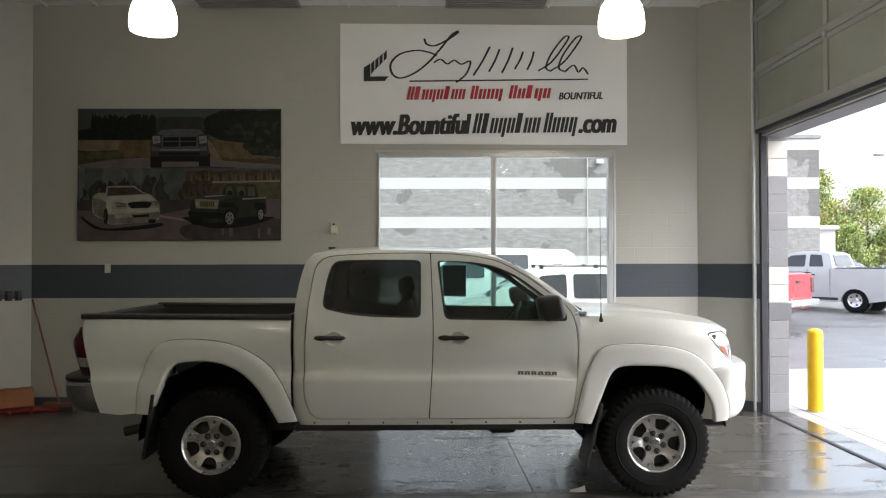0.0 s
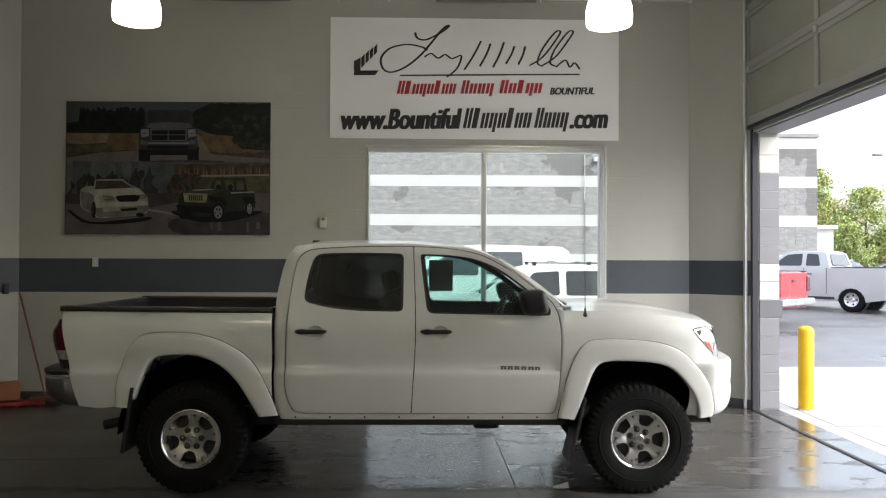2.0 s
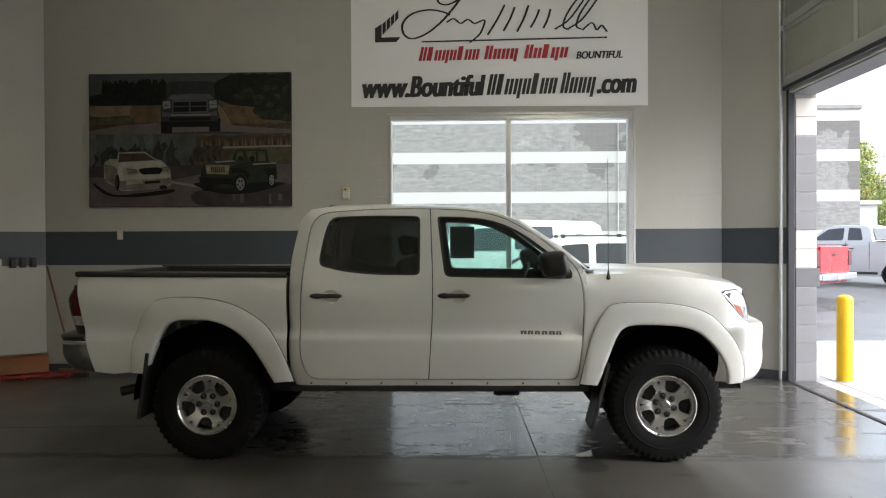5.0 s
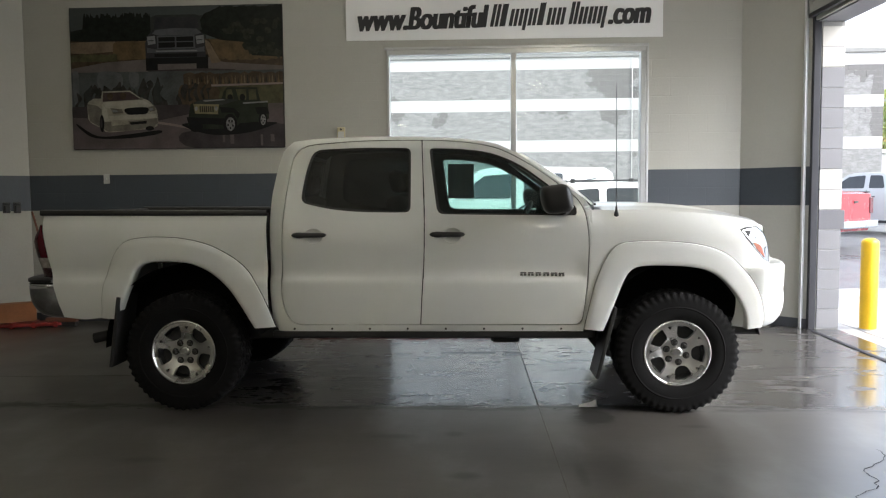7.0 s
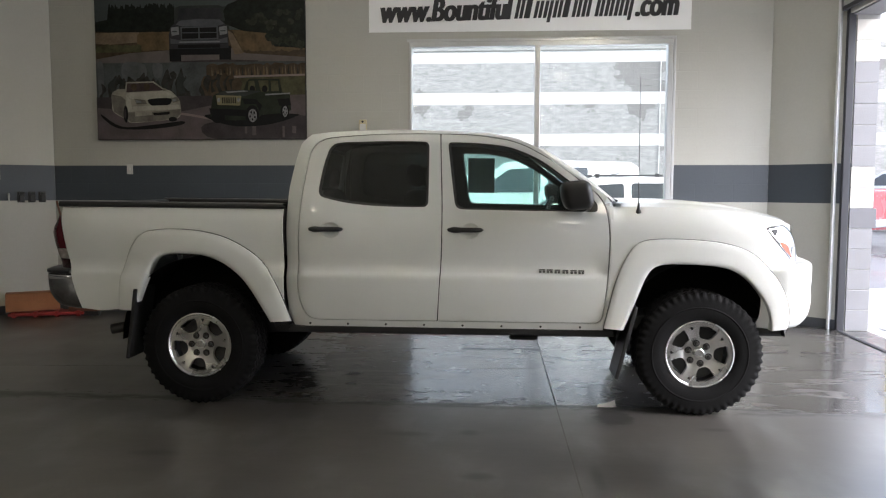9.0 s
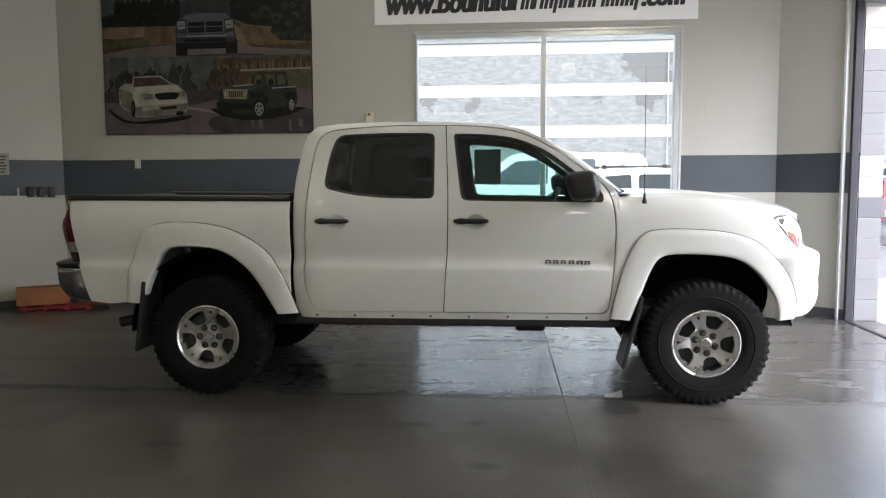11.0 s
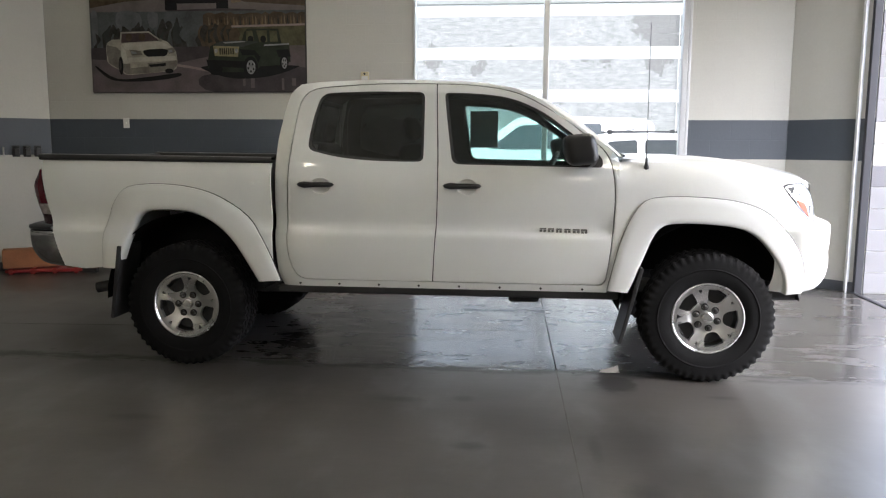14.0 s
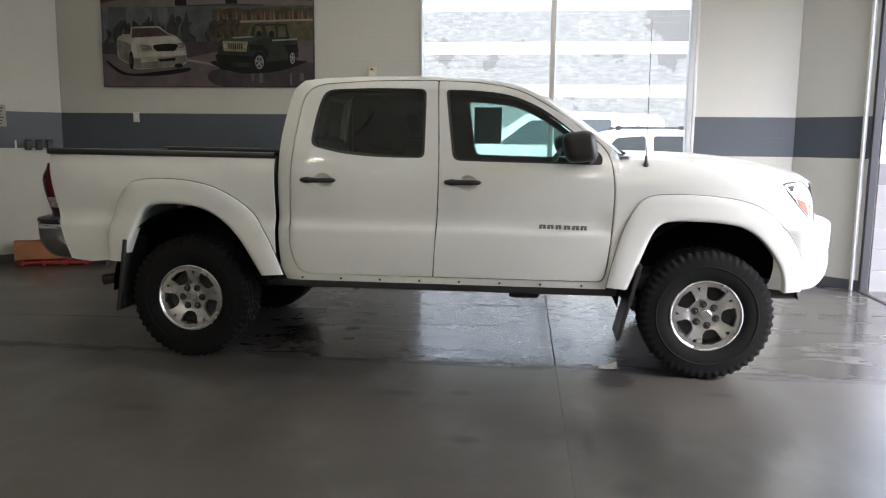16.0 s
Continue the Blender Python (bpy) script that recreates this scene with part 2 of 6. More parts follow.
    back = calc("MULTIPLY", calc("MULTIPLY", back, step(cloud(pos, 3.0, (1, 1, 1), 6, 0.7), 0.47, 0.53)), step(x, -0.4, 0.2))
    # reddish tone puts the red rail's reflection into the drip colour
    color = tint(calc("MULTIPLY", back, 0.9), color, (0.03, 0.018, 0.014))
    speck = calc("MULTIPLY", step(cloud(pos, 16.0, (0.6, 1.2, 1), 3, 0.5), 0.62, 0.66), calc("SUBTRACT", 1.0, step(calc("ABSOLUTE", calc("SUBTRACT", y, 5.42)), 0.05, 0.2)))
    soak = calc("SUBTRACT", 1.0, step(calc("ADD", oval(calc, x, y, 1.15, 5.2, 0.11, 0.17), calc("MULTIPLY", ragged, 0.7)), -0.3, 0.25))
    speck = calc("MAXIMUM", calc("MAXIMUM", speck, soak), back)
    color = tint(calc("MULTIPLY", calc("MAXIMUM", calc("MULTIPLY", speck, 0.8), soak), 0.85), color, (0.015, 0.013, 0.012))
    link(color, b["Base Color"])
    dry = calc("ADD", 0.25, calc("ADD", calc("MULTIPLY", cloud(pos, 1.7, (0.6, 1, 1), 3, 0.5), 0.16), calc("MULTIPLY", spots, 0.05)))
    film = calc("ADD", 0.17, calc("ADD", calc("MULTIPLY", cloud(pos, 1.6, (0.5, 1.2, 1), 5, 0.6), 0.14), calc("MULTIPLY", step(cloud(pos, 5.5, (0.7, 1.1, 1), 6, 0.6), 0.48, 0.66), 0.05)))
    film = calc("ADD", film, calc("MULTIPLY", island, 0.2))
    rough = mix(calc("MAXIMUM", calc("MULTIPLY", pool, 0.6), drip), mix(wet, dry, film), 0.13)
    rough = calc("ADD", rough, calc("MULTIPLY", calc("MAXIMUM", edge, speck), 0.15))
    link(rough, b["Roughness"])
    b["IOR"].default_value = 1.7
    link(calc("ADD", calc("SUBTRACT", 0.45, calc("MULTIPLY", calc("MULTIPLY", wet, calc("SUBTRACT", 1.0, east)), 0.3)), calc("SUBTRACT", calc("MULTIPLY", glossy, 0.95), calc("MULTIPLY", island, 0.45))), b["Specular IOR Level"])
    bp = n.new("ShaderNodeBump")
    bp.inputs["Distance"].default_value = 0.0012
    link(calc("ADD", calc("MULTIPLY", cloud(pos, 6.0, (0.5, 1, 1), 4), calc("SUBTRACT", 1.15, wet)), calc("MULTIPLY", island, 0.35)), bp.inputs["Height"])
    link(bp.outputs[0], b["Normal"])
    return m


def stained_block(name, color, dark, pale):
    """Rough block with ragged damp patches and chalky streaks."""
    m = material(name, color, 0.85, var=0.1, scale=1.0, fine=14, bump=0.008, island=0.03)
    n, link, calc, step, cloud, tint, mix = nodes_of(m)
    b = n["Principled BSDF"].inputs
    geo = n.new("ShaderNodeNewGeometry")
    pos = geo.outputs["Position"]
    sep = n.new("ShaderNodeSeparateXYZ")
    link(pos, sep.inputs[0])
    x, z = sep.outputs["X"], sep.outputs["Z"]
    out = b["Base Color"].links[0].from_socket
    out = tint(calc("MULTIPLY", step(cloud(pos, 5.0, (0.6, 1, 1.7), 10, 0.8), 0.42, 0.62), 0.9), out, pale)
    ragged = calc("MULTIPLY", calc("SUBTRACT", cloud(pos, 2.6, (1, 1, 1), 7, 0.6), 0.5), 2.4)
    damp = step(cloud(pos, 0.75, (1, 1, 1.5), 8, 0.55), 0.615, 0.635)
    for cx, cz, rx, rz in ((5.05, 5.8, 0.85, 1.15), (5.1, 4.45, 0.42, 0.5), (3.35, 4.45, 0.25, 0.25), (2.6, 4.45, 0.15, 0.18), (-2.6, 4.45, 0.3, 0.45), (-0.9, 3.0, 0.5, 0.35)):
        d = calc("ADD", oval(calc, x, z, cx, cz, rx, rz), ragged)
        damp = calc("MAXIMUM", damp, calc("SUBTRACT", 1.0, step(d, -0.06, 0.06)))
    far = step(x, 11.0, 11.2)
    high = step(calc("ADD", z, calc("MULTIPLY", ragged, 0.5)), 5.42, 5.47)
    edge = calc("MULTIPLY", step(calc("ADD", x, calc("MULTIPLY", ragged, 0.25)), 13.96, 14.0), step(z, 3.2, 3.4))
    damp = calc("MAXIMUM", damp, calc("MULTIPLY", far, calc("MAXIMUM", high, edge)))
    out = tint(calc("MULTIPLY", damp, 0.8), out, dark)
    link(out, b["Base Color"])
    return m


FLOOR = floor_material()

ASPH = material("wet asphalt", (0.115, 0.117, 0.122), 0.38, var=0.25, scale=0.5, fine=40, bump=0.003, spread=0.15)
CONC = material("pale concrete apron", (0.36, 0.355, 0.345), 0.45, var=0.12, scale=0.8, fine=30, bump=0.001)
GREYBLOCK = stained_block("grey split block", (0.205, 0.205, 0.2), (0.135, 0.13, 0.126), (0.3, 0.3, 0.294))
WHITEBLOCK = material("white painted block", (0.46, 0.46, 0.45), 0.8, var=0.04, scale=1.0, fine=25, bump=0.003, island=0.02)
JOINT = material("dusty saw cut filler", (0.15, 0.145, 0.135), 0.9, var=0.3, scale=6)
MORTAR = material("grey mortar", (0.3, 0.3, 0.295), 0.9, var=0.1)
SILVER = material("silver car paint", (0.52, 0.53, 0.535), 0.35, metal=0.1, var=0.03, coat=0.5)
REDCAR = material("red car paint", (0.3, 0.012, 0.022), 0.25, var=0.03, coat=0.5)
PIERGREY = material("grey painted pier block", (0.2, 0.2, 0.215), 0.6, var=0.06, scale=3, fine=80, bump=0.002, island=0.05)
PIERDARK = material("dark grey painted pier block", (0.13, 0.13, 0.145), 0.6, var=0.06, scale=3, fine=80, bump=0.002)
PIERWHITE = material("off-white painted pier block", (0.5, 0.49, 0.46), 0.6, var=0.05, scale=3, fine=80, bump=0.002, island=0.04)
BARK = material("grey brown bark", (0.14, 0.1, 0.07), 0.9, var=0.3, fine=30, bump=0.01)
LEAFG = material("green autumn leaves", (0.3, 0.36, 0.12), 0.6, var=0.3, scale=0.6, island=0.35)
LEAFY = material("yellow orange leaves", (0.5, 0.38, 0.12), 0.6, var=0.3, scale=0.6, island=0.3)
LAMPGLASS = material("glowing lamp glass", (0.9, 0.85, 0.7), 0.3, var=0.02, emit=(1.0, 0.91, 0.71, 3.7))
# the bowl glows less towards its rim
glow = LAMPGLASS.node_tree
lift, span = glow.nodes.new("ShaderNodeSeparateXYZ"), glow.nodes.new("ShaderNodeMapRange")
span.inputs[1].default_value, span.inputs[2].default_value, span.inputs[3].default_value, span.inputs[4].default_value = 0.0, 0.1, 0.55, 6.3
glow.links.new(glow.nodes["Texture Coordinate"].outputs["Object"], lift.inputs[0])
glow.links.new(lift.outputs["Z"], span.inputs[0])
glow.links.new(span.outputs[0], glow.nodes["Principled BSDF"].inputs["Emission Strength"])
LAMPCAP = material("brown lamp housing", (0.12, 0.045, 0.035), 0.4, metal=0.3, var=0.1)
NBMORTAR = material("pale grey mortar joint", (0.33, 0.33, 0.325), 0.9, var=0.2)
LINER = material("black wheel liner plastic", (0.011, 0.011, 0.012), 0.8, var=0.1, ior=1.2)
WORNYELLOW = material("worn yellow line paint", (0.45, 0.4, 0.24), 0.6, var=0.3, scale=2.0)

# ---- mesh helpers ----
from mathutils.geometry import delaunay_2d_cdt


def link_bm(name, bm, mat, parent=None, label="", smooth=0.0):
    me = bpy.data.meshes.new(name)
    bm.normal_update()
    bm.to_mesh(me)
    bm.free()
    me.materials.append(mat)
    if smooth:
        me.shade_smooth()
        me.set_sharp_from_angle(angle=radians(smooth))
    ob = new(name, me)
    if parent:
        ob.parent = parent
    if label:
        ob["label"] = label
    return ob


def part(name, bm, mat, parent, label="", smooth=0.0):
    return link_bm(name, bm, mat, parent, label, smooth)


def thing(name, label, category, group="", at=(0, 0, 0)):
    e = new(name)
    e.empty_display_size = 0.1
    e.location = at
    return tagged(e, label, category, group)


def add_box(bm, x0, x1, y0, y1, z0, z1, bevel=0.0):
    r = bmesh.ops.create_cube(bm, size=1)
    bmesh.ops.transform(bm, matrix=Matrix.Translation(((x0 + x1) / 2, (y0 + y1) / 2, (z0 + z1) / 2)) @ Matrix.Diagonal((x1 - x0, y1 - y0, z1 - z0, 1)), verts=r["verts"])
    if bevel:
        bmesh.ops.bevel(bm, geom=list({e for v in r["verts"] for e in v.link_edges}), offset=bevel, segments=2, affect="EDGES", profile=0.5)
    return bm


def box(x0, x1, y0, y1, z0, z1, bevel=0.0):
    return add_box(bmesh.new(), x0, x1, y0, y1, z0, z1, bevel)


def lathe(profile, segments=32, axis="Z"):
    """A closed-round surface from (radius, height) pairs."""
    bm = bmesh.new()
    rings = []
    for r, h in profile:
        rings.append([bm.verts.new((r * math.cos(2 * math.pi * i / segments), r * math.sin(2 * math.pi * i / segments), h)) for i in range(segments)])
    for a, b in zip(rings, rings[1:]):
        for i in range(segments):
            bm.faces.new((a[i], a[(i + 1) % segments], b[(i + 1) % segments], b[i]))
    bmesh.ops.remove_doubles(bm, verts=bm.verts, dist=1e-5)
    if axis == "Y":
        bmesh.ops.rotate(bm, verts=bm.verts, matrix=Matrix.Rotation(radians(90), 3, "X"))
    bmesh.ops.recalc_face_normals(bm, faces=bm.faces)
    return bm


def rod(a, b, r, segments=10, bm=None, r2=None):
    bm = bm or bmesh.new()
    a, b = Vector(a), Vector(b)
    res = bmesh.ops.create_cone(bm, cap_ends=True, segments=segments, radius1=r, radius2=r if r2 is None else r2, depth=(b - a).length)
    m = Matrix.Translation((a + b) / 2) @ (b - a).to_track_quat("Z", "Y").to_matrix().to_4x4()
    bmesh.ops.transform(bm, matrix=m, verts=res["verts"])
    return bm


def curve_pts(pts, n=8, closed=False):
    """A smooth line through pts."""
    p = [Vector(q) for q in pts]
    k = len(p)
    out = []
    for i in range(k if closed else k - 1):
        a, b, c, d = (p[(i + j) % k] if closed else p[min(max(i + j, 0), k - 1)] for j in (-1, 0, 1, 2))
        for s in range(n):
            t = s / n
            out.append(0.5 * ((2 * b) + (c - a) * t + (2 * a - 5 * b + 4 * c - d) * t * t + (3 * b - a - 3 * c + d) * t ** 3))
    if not closed:
        out.append(p[-1])
    return out


def rounded(pts, r=0.03, n=5):
    """A polygon with its corners rounded."""
    out = []
    k = len(pts)
    for i in range(k):
        q = pts[i]
        rr = q[2] if len(q) > 2 else r
        a, b, c = Vector(pts[i - 1][:2]), Vector(q[:2]), Vector(pts[(i + 1) % k][:2])
        da, dc = (a - b), (c - b)
        s = min(rr, 0.45 * da.length, 0.45 * dc.length)
        p, e = b + da.normalized() * s, b + dc.normalized() * s
        for j in range(n + 1):
            t = j / n
            out.append((1 - t) ** 2 * p + 2 * t * (1 - t) * b + t * t * e)
    return out


def dense(pts, step):
    out = []
    for a, b in zip(pts, [*pts[1:], pts[0]]):
        a, b = Vector(a[:2]), Vector(b[:2])
        k = max(1, int((b - a).length / step))
        bow = (b - a).orthogonal().normalized() * 0.0009 if k > 2 else Vector((0, 0))
        out += [a.lerp(b, j / k) + bow * math.sin(math.pi * j / k) for j in range(k)]
    return out


def inside(p, poly):
    x, y = p
    hit = False
    for (ax, ay), (bx, by) in zip(poly, [*poly[1:], poly[0]]):
        if (ay > y) != (by > y) and x < (bx - ax) * (y - ay) / (by - ay) + ax:
            hit = not hit
    return hit


def fill(outline, holes=(), step=0.06, edge=0.03, rows=()):
    """Triangles over a 2D outline with holes: verts, faces and the border loops."""
    loops = [dense(outline, edge)] + [dense(h, edge) for h in holes]
    verts, edges, ring = [], [], []
    for lp in loops:
        s = len(verts)
        verts += lp
        edges += [(s + i, s + (i + 1) % len(lp)) for i in range(len(lp))]
        ring.append((s, len(lp)))
    polys = [[tuple(v) for v in lp] for lp in loops]
    lo = [min(v[i] for v in verts) for i in (0, 1)]
    hi = [max(v[i] for v in verts) for i in (0, 1)]
    border = np.array([tuple(v) for v in verts])
    x = lo[0] + step / 2
    while x < hi[0]:
        y = lo[1] + step / 2
        while y < hi[1]:
            if all(abs(y - q) > 0.02 for q in rows) and inside((x, y), polys[0]) and not any(inside((x, y), h) for h in polys[1:]) and np.min(np.sum((border - (x, y)) ** 2, axis=1)) > (0.45 * step) ** 2:
                verts.append(Vector((x, y)))
            y += step
        x += step
    for y in rows:
        x = lo[0] + step / 2
        while x < hi[0]:
            if inside((x, y), polys[0]) and not any(inside((x, y), h) for h in polys[1:]) and np.min(np.sum((border - (x, y)) ** 2, axis=1)) > 0.008 ** 2:
                verts.append(Vector((x, y)))
            x += step * 0.7
    v, _, f, ov, _, _ = delaunay_2d_cdt(verts, edges, [], 0, 1e-6)
    keep = []
    for t in f:
        c = sum((v[i] for i in t), Vector((0, 0))) / 3
        if inside(c, polys[0]) and not any(inside(c, h) for h in polys[1:]):
            keep.append(t)
    where = {}
    for i, src in enumerate(ov):
        for s in src:
            where[s] = i
    return v, keep, [[where[s + i] for i in range(k)] for s, k in ring]


def sheet(outline, place, holes=(), step=0.06, edge=0.03, lip=0.02, rows=()):
    """A panel: the outline filled and bent by place(u, v), with an edge turned back by lip."""
    v, faces, rings = fill(outline, holes, step, edge, rows)
    bm = bmesh.new()
    bv = [bm.verts.new(place(p[0], p[1], 0.0)) for p in v]
    for t in faces:
        try:
            bm.faces.new([bv[i] for i in t])
        except ValueError:
            pass
    if lip:
        for r in rings:
            back = [bm.verts.new(place(v[i][0], v[i][1], lip)) for i in r]
            for a in range(len(r)):
                c = (a + 1) % len(r)
                try:
                    bm.faces.new((bv[r[a]], bv[r[c]], back[c], back[a]))
                except ValueError:
                    pass
    bmesh.ops.recalc_face_normals(bm, faces=bm.faces)
    return bm


def grid(fn, nu, nv, thick=0.0):
    """A surface from fn(s, t), s and t in 0..1."""
    bm = bmesh.new()
    g = [[bm.verts.new(fn(i / nu, j / nv)) for j in range(nv + 1)] for i in range(nu + 1)]
    for i in range(nu):
        for j in range(nv):
            bm.faces.new((g[i][j], g[i + 1][j], g[i + 1][j + 1], g[i][j + 1]))
    bmesh.ops.remove_doubles(bm, verts=bm.verts, dist=1e-6)
    if thick:
        bmesh.ops.solidify(bm, geom=bm.faces[:], thickness=thick)
    bmesh.ops.recalc_face_normals(bm, faces=bm.faces)
    return bm


def structure(name, bm, mat, label, category, smooth=0.0, parent=None):
    return tagged(link_bm(name, bm, mat, parent, "", smooth), label, category, "", "structure")


# ---- the bay: walls, floor, ceiling ----
BACK, CEIL, EAST, WEST = 9.015, 4.83, 3.83, -9.5
WIN = (-0.62, 2.25, 0.14, 3.05)
S0, S1 = 1.29, 1.694


def wall_run(a, b, thick, bands, holes=()):
    """Boxes along a plan line a-b (inside face), thickness outward (to the left of a-b), as (z0, z1, material) bands."""
    a, b = Vector(a), Vector(b)
    d = (b - a).normalized()
    n = Vector((-d.y, d.x)) * thick
    length = (b - a).length
    made = []
    for z0, z1, mat in bands:
        bm = bmesh.new()
        cuts = sorted([(h[0], h[1], h[2], h[3]) for h in holes if h[2] < z1 and h[3] > z0])
        spans, s = [], 0.0
        for h in cuts:
            spans.append((s, h[0], z0, z1))
            if h[2] > z0:
                spans.append((h[0], h[1], z0, h[2]))
            if h[3] < z1:
                spans.append((h[0], h[1], h[3], z1))
            s = h[1]
        spans.append((s, length, z0, z1))
        for s0, s1, q0, q1 in spans:
            if s1 - s0 < 1e-4:
                continue
            c = [a + d * s0, a + d * s1, a + d * s1 + n, a + d * s0 + n]
            lo = [bm.verts.new((p.x, p.y, q0)) for p in c]
            hi = [bm.verts.new((p.x, p.y, q1)) for p in c]
            bm.faces.new(lo), bm.faces.new(hi)
            for i in range(4):
                bm.faces.new((lo[i], lo[(i + 1) % 4], hi[(i + 1) % 4], hi[i]))
        bmesh.ops.recalc_face_normals(bm, faces=bm.faces)
        made.append((bm, mat))
    return made


COURSE = 0.202
CORE = 0.004
BANDS = ((-0.05, S0, WALL), (S0, S1, STRIPE), (S1, CEIL + 0.3, WALL))
LEFT0, RIGHT0, RIGHT1, LEFT1 = (-4.79, BACK), (3.29, BACK), (EAST, 8.49), (-5.55, 8.255)


def bay_wall(name, a, b, label, holes=(), thick=0.2, bands=BANDS, core=0.0):
    root = None
    a, b = Vector(a), Vector(b)
    d = (b - a).normalized()
    off = Vector((-d.y, d.x)) * core
    for i, (bm, mat) in enumerate(wall_run(a + off, b + off, thick - core, bands, holes)):
        if root is None:
            root = structure(name, bm, mat, label, "wall")
        else:
            part("painted_band" if mat is STRIPE else "upper_wall", bm, mat, root, "slate blue painted stripe" if mat is STRIPE else "")
    return root


WALL_N = bay_wall("wall_north", LEFT0, RIGHT0, "cream painted block wall with a slate blue stripe and window", [(WIN[0] + 4.79, WIN[1] + 4.79, WIN[2], WIN[3])], core=CORE)
bay_wall("wall_northwest", LEFT1, LEFT0, "angled cream wall corner with a slate blue stripe")
bay_wall("wall_northeast", RIGHT0, RIGHT1, "angled cream wall corner with a slate blue stripe")
SOUTH = -13.0
bay_wall("wall_recess", (WEST, LEFT1[1]), LEFT1, "plain cream wall with a slate blue stripe")
bay_wall("wall_west", (WEST, SOUTH), (WEST, LEFT1[1]), "plain cream wall with a slate blue stripe")
bay_wall("wall_south", (EAST + 0.3, SOUTH), (WEST - 0.2, SOUTH), "plain cream wall behind the bay")
DOORS = ((3.65, 8.45),)
HEAD = 3.165
WALL_E = bay_wall("wall_east", (EAST, 8.49), (EAST, SOUTH), "block wall with tall overhead door openings", [(8.49 - d[1], 8.49 - d[0], -0.1, HEAD) for d in DOORS], 0.3)


for cx, cy, ax, ay in ((*LEFT0, -0.38, 0.92), (*RIGHT0, 0.38, 0.92), (*LEFT1, -0.92, 0.38)):
    structure("corner_post", box(cx + 0.13 * ax - 0.07, cx + 0.13 * ax + 0.07, cy + 0.13 * ay - 0.07, cy + 0.13 * ay + 0.07, -0.05, CEIL + 0.3), MORTAR, "hidden corner post of the block wall", "post")


def joint_x(y):
    return 0.905 - 0.0186 * y


def joint_y(x):
    return 6.44 + 0.06 * x


def floor():
    """A concrete slab with saw cuts; the cuts show the darker bed below."""
    root = structure("floor", box(WEST - 0.2, EAST + 0.3, SOUTH - 0.2, BACK + 0.2, -0.2, -0.002), JOINT, "grey sealed concrete floor, wet and stained", "floor")
    g = 0.004
    x0, x1, y0, y1 = WEST - 0.19, EAST + 0.29, SOUTH - 0.19, BACK + 0.19
    ys = [(y0, -2.7), (-2.7, 1.8), (1.8, None), (None, y1)]
    for lo, hi in ys:
        for left in (True, False):
            def corner(right_edge, upper):
                y = (hi if upper else lo)
                if left:
                    x = joint_x(6.44 if y is None else y) - g if right_edge else x0
                else:
                    x = x1 if right_edge else joint_x(6.44 if y is None else y) + g
                if y is None:
                    y = joint_y(x)
                return (x, y + (-g if upper else g))
            bm = bmesh.new()
            c = [corner(False, False), corner(True, False), corner(True, True), corner(False, True)]
            top = [bm.verts.new((*p, 0.0)) for p in c]
            bot = [bm.verts.new((*p, -0.03)) for p in c]
            bm.faces.new(top)
            for i in range(4):
                bm.faces.new((top[i], bot[i], bot[(i + 1) % 4], top[(i + 1) % 4]))
            bmesh.ops.recalc_face_normals(bm, faces=bm.faces)
            part("slab", bm, FLOOR, root)
    return root


floor()


def ceiling():
    bm = box(WEST - 0.2, EAST + 0.3, SOUTH - 0.2, BACK + 0.2, CEIL + 0.02, CEIL + 0.3)
    root = structure("ceiling", bm, TILE, "white suspended tile ceiling", "ceiling")
    bm = bmesh.new()
    x = -5.24 - 6 * 0.61
    while x < EAST - 0.1:
        add_box(bm, x - 0.012, x + 0.012, SOUTH, BACK, CEIL - 0.004, CEIL + 0.02)
        x += 0.61
    y = BACK - 0.3
    while y > SOUTH:
        add_box(bm, WEST, EAST, y - 0.012, y + 0.012, CEIL - 0.006, CEIL + 0.018)
        y -= 1.22
    part("grid", bm, GRID, root)
    return root


ceiling()


def ceiling_vent(x, y):
    v = thing("ceiling_vent", "dark grey slotted vent in the tile ceiling", "vent", "ceiling vents", (x, y, CEIL))
    part("frame", box(-0.6, 0.6, -0.3, 0.3, -0.03, 0.0, 0.006), VENT, v)
    for i in range(7):
        part("slat", box(-0.57, 0.57, -0.26 + i * 0.08, -0.22 + i * 0.08, -0.042, -0.028), VENT, v)
    return v


ceiling_vent(-2.14, 8.66)
ceiling_vent(0.81, 8.66)


